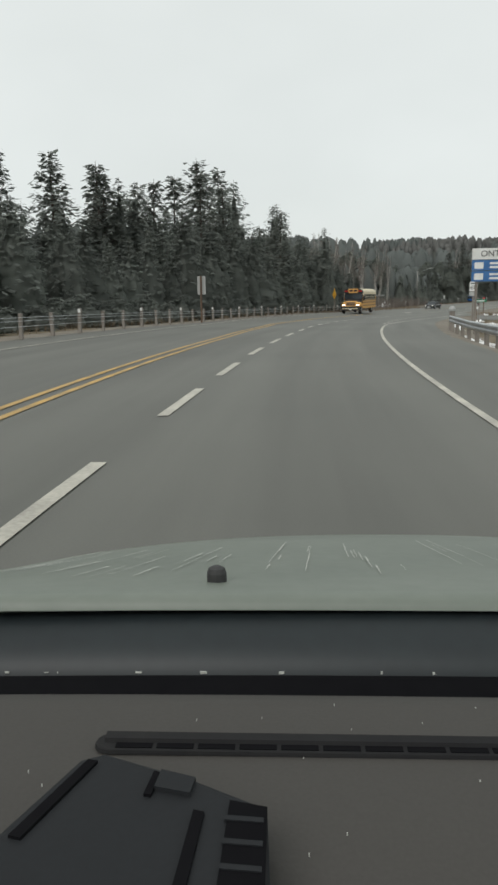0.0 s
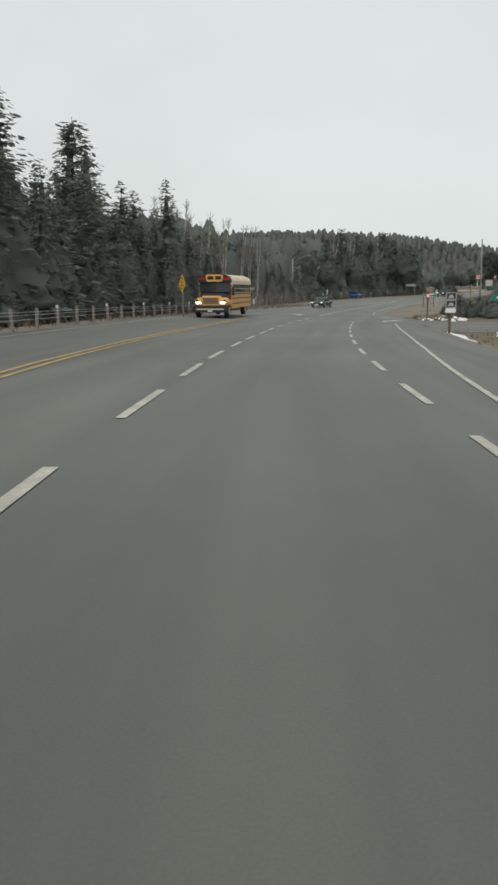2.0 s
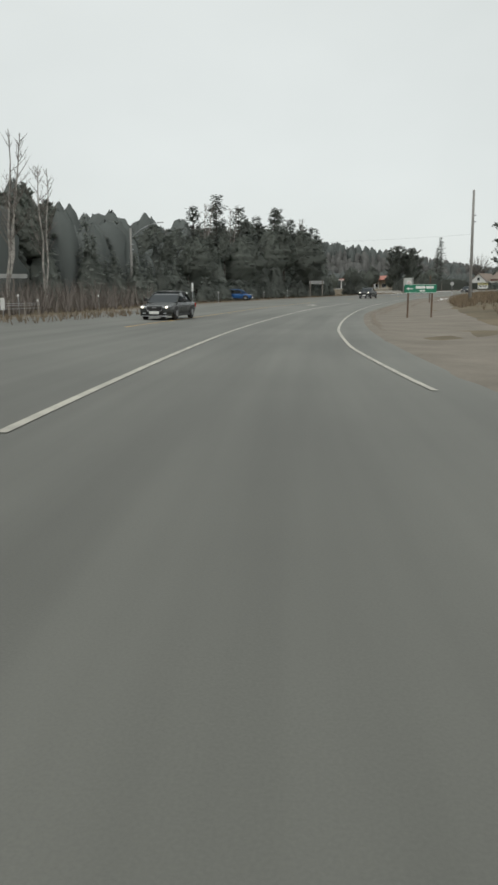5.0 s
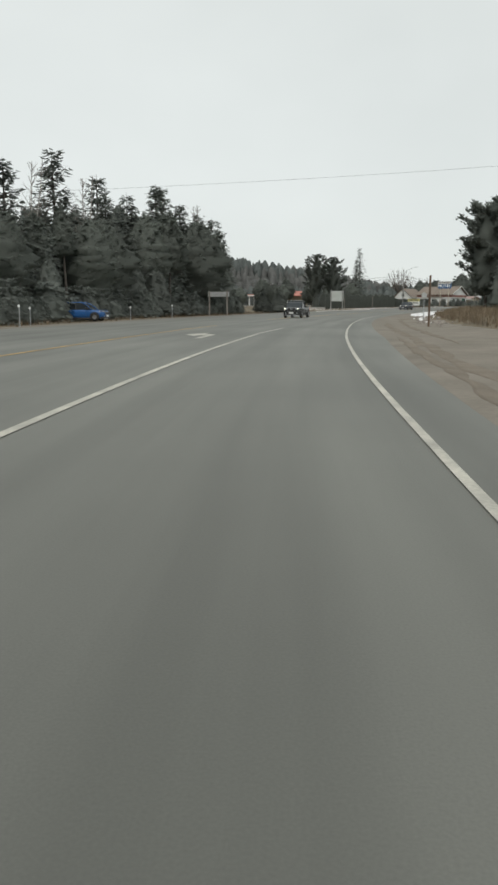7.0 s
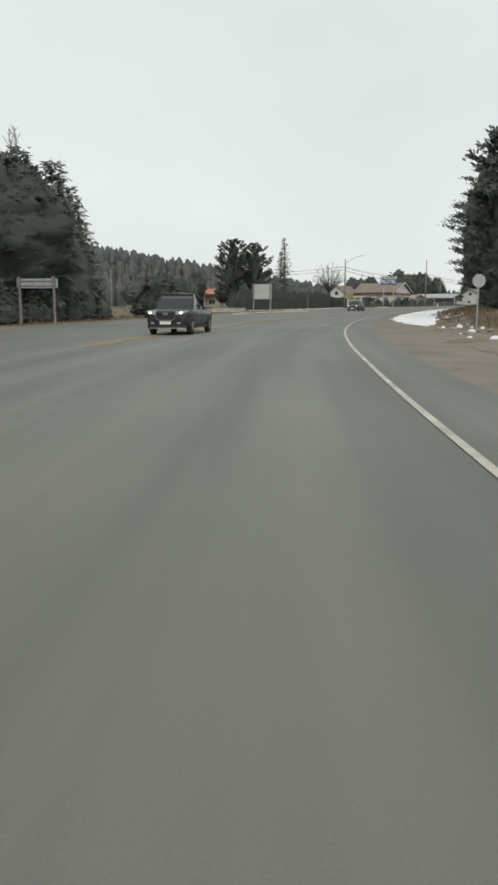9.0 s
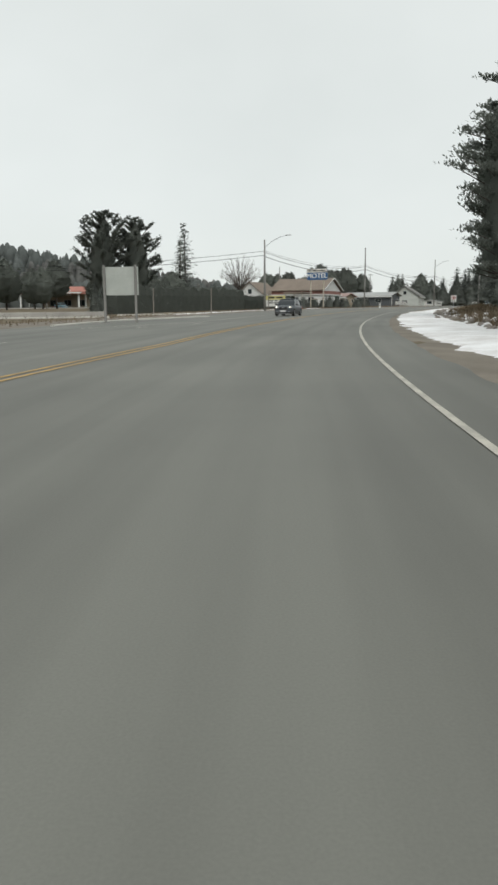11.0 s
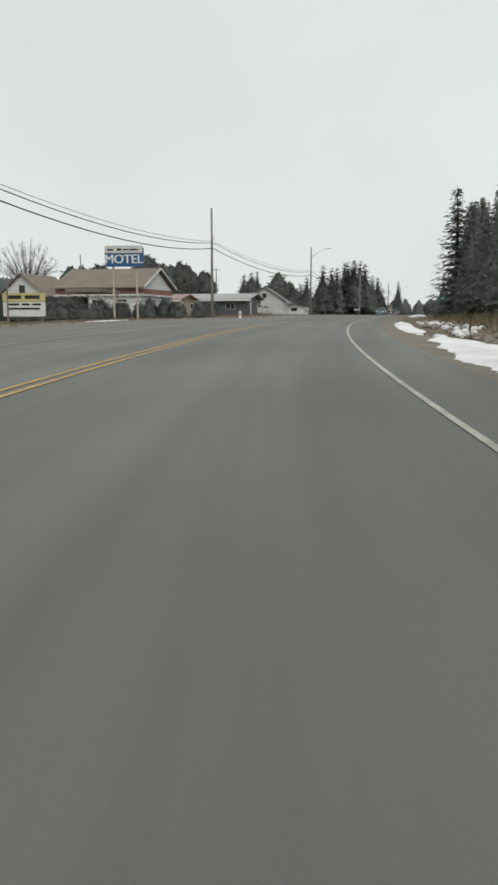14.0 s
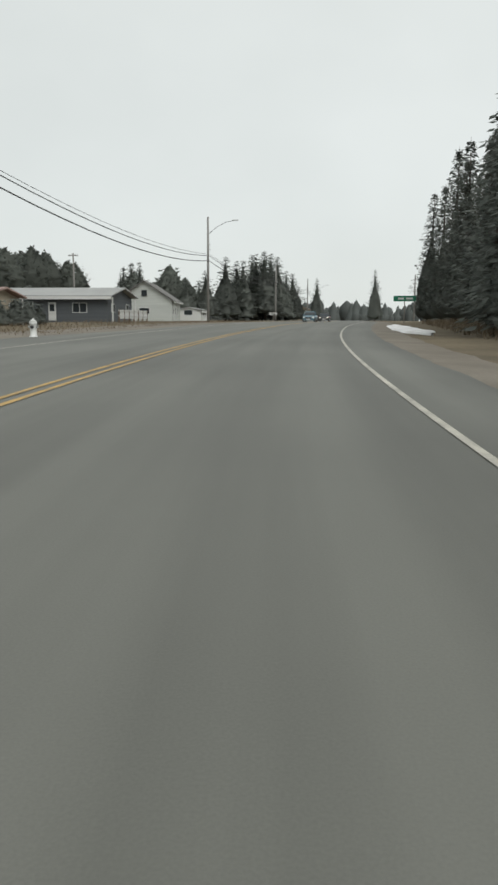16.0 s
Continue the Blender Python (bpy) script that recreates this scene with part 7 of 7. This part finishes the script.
def school_bus(m):
    t = thing("school_bus", "yellow school bus with cream roof and black trim", "bus", m)
    h = 1.2
    def hoop(y, z0, z1, k=1.0):
        side = [(-h * k, z0), (h * k, z0), (h * k, z1 - 0.55), (h * k * 0.97, z1 - 0.32), (h * k * 0.82, z1 - 0.12), (h * k * 0.45, z1), (-h * k * 0.45, z1), (-h * k * 0.82, z1 - 0.12), (-h * k * 0.97, z1 - 0.32), (-h * k, z1 - 0.55)]
        return [(x, y, z) for x, z in side]
    part("body", Shape().loft([hoop(1.75, 0.62, 2.5), hoop(10.4, 0.62, 2.5)]), BUS_YELLOW, t, "yellow ribbed sides")
    part("roof", Shape().loft([[(x, y, z) for x, z in ((-1.21, 2.28), (1.21, 2.28), (1.2, 2.6), (1.05, 2.86), (0.6, 3.02), (-0.6, 3.02), (-1.05, 2.86), (-1.2, 2.6))] for y in (1.62, 10.45)]), BUS_ROOF, t, "cream roof")
    cap = part("front_cap", Shape().loft([[(x * k, y, z) for x, z in ((-1.2, 2.46), (1.2, 2.46), (1.19, 2.66), (1.06, 2.90), (0.6, 3.05), (-0.6, 3.05), (-1.06, 2.90), (-1.19, 2.66))] for y, k in ((1.42, 0.96), (1.50, 1.0), (1.72, 1.01))]), BLACK, t, "black rounded front cap")
    nb = part("name_board", Shape().loft([[(x, y, z) for x, z in ((-0.56, 2.52), (0.56, 2.52), (0.64, 2.90), (0.55, 3.02), (-0.55, 3.02), (-0.64, 2.90))] for y in (1.45, 1.38)]), BUS_YELLOW, cap, "yellow board with unreadable writing")
    for x0, x1 in ((-0.5, -0.06), (0.06, 0.5)):
        part("text_bar", Shape().box(x0, x1, 1.368, 1.379, 2.66, 2.90), BLACK, cap)
    for x in (-0.98, -0.78, 0.78, 0.98):
        part("warning_lamp", Shape().tube([(x, 1.46, 2.72), (x, 1.385, 2.72)], 0.095, 12), LAMP_RED, t, "round red warning lamp")
    part("windscreen", Shape().add([(-1.12, 1.47, 1.78), (1.12, 1.47, 1.78), (1.10, 1.54, 2.47), (-1.10, 1.54, 2.47), (-1.15, 1.74, 1.78), (1.15, 1.74, 1.78), (1.13, 1.74, 2.47), (-1.13, 1.74, 2.47)], [(0, 1, 2, 3), (1, 5, 6, 2), (0, 3, 7, 4), (0, 4, 5, 1), (3, 2, 6, 7)]), PANE, t, "wide dark windscreen")
    part("windscreen_bar", Shape().box(-0.03, 0.03, 1.455, 1.49, 1.78, 2.47), BLACK, t)
    part("cowl", Shape().loft([[(x, y, z) for x, z in ((-a, 1.1), (a, 1.1), (a, z1 - 0.14), (a * 0.82, z1), (-a * 0.82, z1), (-a, z1 - 0.14))] for y, a, z1 in ((0.42, 0.80, 1.50), (0.9, 0.94, 1.62), (1.76, 1.14, 1.80))]), BLACK, t, "black bonnet top below the windscreen", True)
    part("bonnet", Shape().loft([[(x, y, z) for x, z in ((-a, z0), (a, z0), (a, z1 - 0.2), (a * 0.8, z1), (-a * 0.8, z1), (-a, z1 - 0.2))] for y, a, z0, z1 in ((-0.02, 0.66, 0.88, 1.46), (0.10, 0.76, 0.80, 1.53), (0.44, 0.86, 0.72, 1.49), (1.7, 1.10, 0.66, 1.30))]), BUS_YELLOW, t, "yellow bonnet front")
    g = part("grille", Shape().box(-0.56, 0.56, -0.05, 0.02, 0.98, 1.42, 0.06), BUS_GRILLE, t, "tan grille")
    for k in range(5):
        part("grille_bar", Shape().box(-0.52, 0.52, -0.062, -0.051, 1.03 + 0.08 * k, 1.05 + 0.08 * k), BROWN_SIGN, g)
    for x in (-1, 1):
        part("wing", Shape().loft([[(x * a, y, z) for a, z in ((0.62, 0.86), (k, 0.86), (k, zt - 0.14), (k - 0.16, zt), (0.62, zt + 0.04))] for y, k, zt in ((0.0, 1.05, 1.22), (0.12, 1.17, 1.34), (0.75, 1.21, 1.40), (1.4, 1.21, 1.30), (1.7, 1.2, 1.1))]), BUS_YELLOW, t, "yellow front wing", True)
        part("headlight", Shape().loft([[(x * a, y, z) for a, z in ((0.66, 0.97), (1.02, 0.97), (1.06, 1.10), (0.74, 1.15))] for y in (0.08, -0.03)]), HEADLIGHT, t, "bright headlight")
        part("indicator", Shape().box(x * 0.98 - 0.08, x * 0.98 + 0.08, 0.0, 0.10, 1.17, 1.27), BLACK, t, "dark indicator")
        part("mirror", Shape().box(x * 1.36 - 0.1, x * 1.36 + 0.1, 1.3, 1.4, 1.55, 2.1, 0.03), BLACK, t, "tall black mirror")
        part("mirror_arm", Shape().tube([(x * 1.15, 1.5, 2.3), (x * 1.36, 1.38, 2.12)], 0.025, 5), BLACK, t)
        for z, w in ((0.93, 0.06), (1.30, 0.07), (1.62, 0.06)):
            part("rub_rail", Shape().box(x * 1.225 - 0.02, x * 1.225 + 0.02, 1.8, 10.4, z, z + w), BLACK, t, "black side rail")
        for i in range(11):
            y = 2.35 + i * 0.72
            w = part("window", Shape().box(x * 1.205 - 0.02, x * 1.205 + 0.02, y - 0.33, y + 0.33, 1.70, 2.36), BUS_ROOF, t, "pale framed side window")
            for z0, z1 in ((1.74, 2.02), (2.05, 2.32)):
                part("pane", Shape().box(x * 1.228 - 0.006, x * 1.228 + 0.006, y - 0.28, y + 0.28, z0, z1), PANE, w)
    part("bumper", Shape().box(-1.2, 1.2, -0.24, 0.0, 0.40, 0.88, 0.05), BLACK, t, "black front bumper")
    part("bumper_strip", Shape().box(-1.0, 1.0, -0.25, -0.241, 0.58, 0.66), BUS_ROOF, t)
    part("number_plate", Shape().box(-0.16, 0.16, -0.26, -0.251, 0.44, 0.55), SIGN_WHITE, t)
    part("chassis", Shape().box(-0.9, 0.9, 0.4, 10.2, 0.42, 0.64), BLACK, t)
    wheels(t, (-1.03, 1.03), (0.75, 7.6), 0.50, 0.32)
    return t


school_bus(on_road(102.9, -9.35, 1) @ Matrix.Scale(1.1, 4))


# ---- the front of the own car, standing where the drive begins ----
def own_car():
    c = pose(0.2 * math.cos(S_TURN[120]), -0.2 * math.sin(S_TURN[120]), 0.0, 0, 0, -math.degrees(S_TURN[120]))
    t = thing("car_front", "green-grey dusty car front with dashboard and bonnet", "car", c)
    dash = Shape()
    cols = np.linspace(-0.75, 0.75, 25)
    rows_ = [(0.22, 0.80), (0.28, 0.94), (0.36, 0.985), (0.45, 0.998), (0.53, 1.0), (0.60, 0.9995), (0.622, 0.996), (0.627, 0.990), (0.63, 0.95)]
    dash.loft([[(x, y, z - 0.012 * (abs(x) / 0.75) ** 3) for x in cols] for y, z in rows_], False, False)
    d = part("dashboard", dash, DASH, t, "dark brown-grey grained dashboard", True)
    def oval(x0, y0, y1, z):
        r_ = (y1 - y0) / 2
        return [(x0 + r_ - r_ * math.sin(q), y0 + r_ + r_ * math.cos(q), z) for q in np.linspace(0, math.pi, 9)] + [(0.74, y0, z), (0.74, y1, z)]
    vent = part("vent", Shape().loft([oval(-0.352, 0.5235, 0.5480, 1.000), oval(-0.351, 0.5245, 0.5475, 1.0030), oval(-0.349, 0.5255, 0.5465, 1.0035)]), VENT, d, "long black defroster vent")
    part("vent_lip", Shape().loft([[(x, y, z) for y, z in ((0.5345, 1.0030), (0.5360, 1.0062), (0.5450, 1.0065), (0.5470, 1.0030))] for x in (-0.344, -0.340, 0.74)]), VENT, vent, "raised black lip")
    # slots are raised bars, the shade inside an opening put in their colour
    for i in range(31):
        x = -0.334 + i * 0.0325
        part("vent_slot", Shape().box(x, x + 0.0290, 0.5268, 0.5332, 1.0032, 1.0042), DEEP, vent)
    base_ = [(-0.392, 0.29), (-0.214, 0.29), (-0.208, 0.36), (-0.211, 0.424), (-0.262, 0.452), (-0.33, 0.480), (-0.346, 0.472), (-0.380, 0.388)]
    mid = (-0.29, 0.38)
    ring_ = lambda k, z: [(mid[0] + (x - mid[0]) * k, mid[1] + (y - mid[1]) * k, z) for x, y in base_]
    dev = part("device_cradle", Shape().loft([ring_(1.0, 0.985), ring_(0.985, 1.024), ring_(0.95, 1.032), ring_(0.90, 1.034)]), DEVICE, t, "soft black plastic device cradle")
    slab = lambda pts, z0, z1: Shape().loft([[(x, y, z) for x, y in pts] for z in (z0, z1)])
    # grooves are raised slabs coloured with the shade of a cut
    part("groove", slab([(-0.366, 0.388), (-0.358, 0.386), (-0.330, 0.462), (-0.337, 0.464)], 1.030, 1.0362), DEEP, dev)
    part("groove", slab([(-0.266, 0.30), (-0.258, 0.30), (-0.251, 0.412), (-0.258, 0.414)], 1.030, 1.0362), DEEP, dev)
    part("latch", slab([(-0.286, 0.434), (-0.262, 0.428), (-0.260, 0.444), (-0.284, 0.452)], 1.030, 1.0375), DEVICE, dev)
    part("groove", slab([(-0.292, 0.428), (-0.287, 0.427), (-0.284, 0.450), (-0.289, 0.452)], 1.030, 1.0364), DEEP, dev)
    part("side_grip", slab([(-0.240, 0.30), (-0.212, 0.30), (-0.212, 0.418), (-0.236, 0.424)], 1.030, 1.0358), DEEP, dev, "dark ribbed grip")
    for k in range(4):
        part("rib", slab([(-0.238, 0.345 + 0.02 * k), (-0.214, 0.343 + 0.02 * k), (-0.214, 0.347 + 0.02 * k), (-0.238, 0.349 + 0.02 * k)], 1.028, 1.0366), DEVICE, dev)
    cowl = Shape().loft([[(x, y, z - 0.015 * (abs(x) / 0.75) ** 2) for x in cols] for y, z in ((0.64, 0.93), (0.698, 0.94), (0.702, 0.958), (0.708, 0.974), (0.718, 0.986), (0.735, 0.996), (0.755, 1.003), (0.775, 1.006), (0.79, 1.006))], False, False)
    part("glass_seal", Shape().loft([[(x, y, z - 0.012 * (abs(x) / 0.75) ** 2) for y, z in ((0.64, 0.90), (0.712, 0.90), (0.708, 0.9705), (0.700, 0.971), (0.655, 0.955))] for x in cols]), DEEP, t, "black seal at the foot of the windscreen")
    part("cowl", cowl, COWL, t, "black plastic cowl below the windscreen", True)
    rd, dust = random.Random(9), Shape()
    for _ in range(46):
        x, y = rd.uniform(-0.4, 0.5), rd.uniform(0.40, 0.60)
        z = 1.0005 if y > 0.45 else 0.9995
        dust.box(x - 0.0003, x + 0.0003, y - 0.0004, y + 0.0004, z - 0.002, z + 0.0004)
    for _ in range(26):
        x, w = rd.uniform(-0.55, 0.6), rd.uniform(0.0004, 0.0035)
        dust.box(x - w, x + w, 0.7072, 0.7078 + rd.uniform(0, 0.0012), 0.970, 0.9742 + rd.uniform(0, 0.0006) - 0.015 * (abs(x) / 0.75) ** 2)
    part("dust", dust, STREAK, t, "pale dust specks and flecks of dirt")
    prof = [(0.772, 1.012), (0.776, 1.022), (0.80, 1.022), (0.95, 0.990), (1.15, 0.945), (1.35, 0.899), (1.55, 0.844), (1.70, 0.790), (1.80, 0.72), (1.84, 0.60)]
    hx = np.linspace(-0.88, 0.88, 35)
    top = lambda x, z: z - 0.055 * (abs(x) / 0.8) ** 2.6 * min(1.0, max(0.0, (1.03 - z) / 0.12))
    part("bonnet", Shape().loft([[(x, y - 0.10 * (abs(x) / 0.8) ** 2 * (y - 0.7), top(x, z)) for x in hx] for y, z in prof], False, False), HOOD, t, "dusty green-grey bonnet with salt streaks", True)
    r = random.Random(4)
    for i in range(64):
        x, y = r.uniform(-0.75, 0.6), r.uniform(0.90, 1.15)
        ln = r.uniform(0.05, 0.14) if i % 3 else r.uniform(0.15, 0.34)
        k = 0.42 * (x + 0.02)
        w = r.uniform(0.0004, 0.0010)
        pts = []
        for u in np.linspace(0, 1, 9):
            yy = min(y + ln * u, 1.68)
            xx = x - k * ln * u + r.uniform(-0.0008, 0.0008)
            z = float(np.interp(yy, [p[0] for p in prof], [p[1] for p in prof]))
            yb = yy - 0.10 * (abs(xx) / 0.8) ** 2 * (yy - 0.7)
            ww = w * (0.4 + 0.9 * u) * r.uniform(0.6, 1.4)
            pts += [(xx - ww, yb, top(xx, z) + 0.0025), (xx + ww, yb, top(xx, z) + 0.0025)]
        part("salt_streak", Shape().add(pts, [(2 * q, 2 * q + 1, 2 * q + 3, 2 * q + 2) for q in range(8)]), STREAK, t, "thin pale salt streak")
    part("washer_nozzle", Shape().loft([[(-0.284 + a * math.cos(q), 0.868 + a * 0.8 * math.sin(q), z) for q in np.linspace(0, 6.283, 13)[:-1]] for a, z in ((0.012, 0.985), (0.012, 1.018), (0.010, 1.024), (0.004, 1.027))]), PLASTIC, t, "small black washer nozzle")
    for x in (-1, 1):
        part("wing", Shape().loft([[(x * a, y, z) for a, z in ((0.84, 0.70 - 0.06 * (y - 0.75)), (0.89, 0.66), (0.90, 0.55), (0.88, 0.30), (0.78, 0.30))] for y in (0.3, 0.75, 1.3, 1.7)]), HOOD, t, "green-grey front wing")
    part("bumper", Shape().box(-0.86, 0.86, 1.62, 1.9, 0.26, 0.66, 0.06), HOOD, t)
    wheels(t, (-0.80, 0.80), (1.15,), 0.34, 0.22)


own_car()
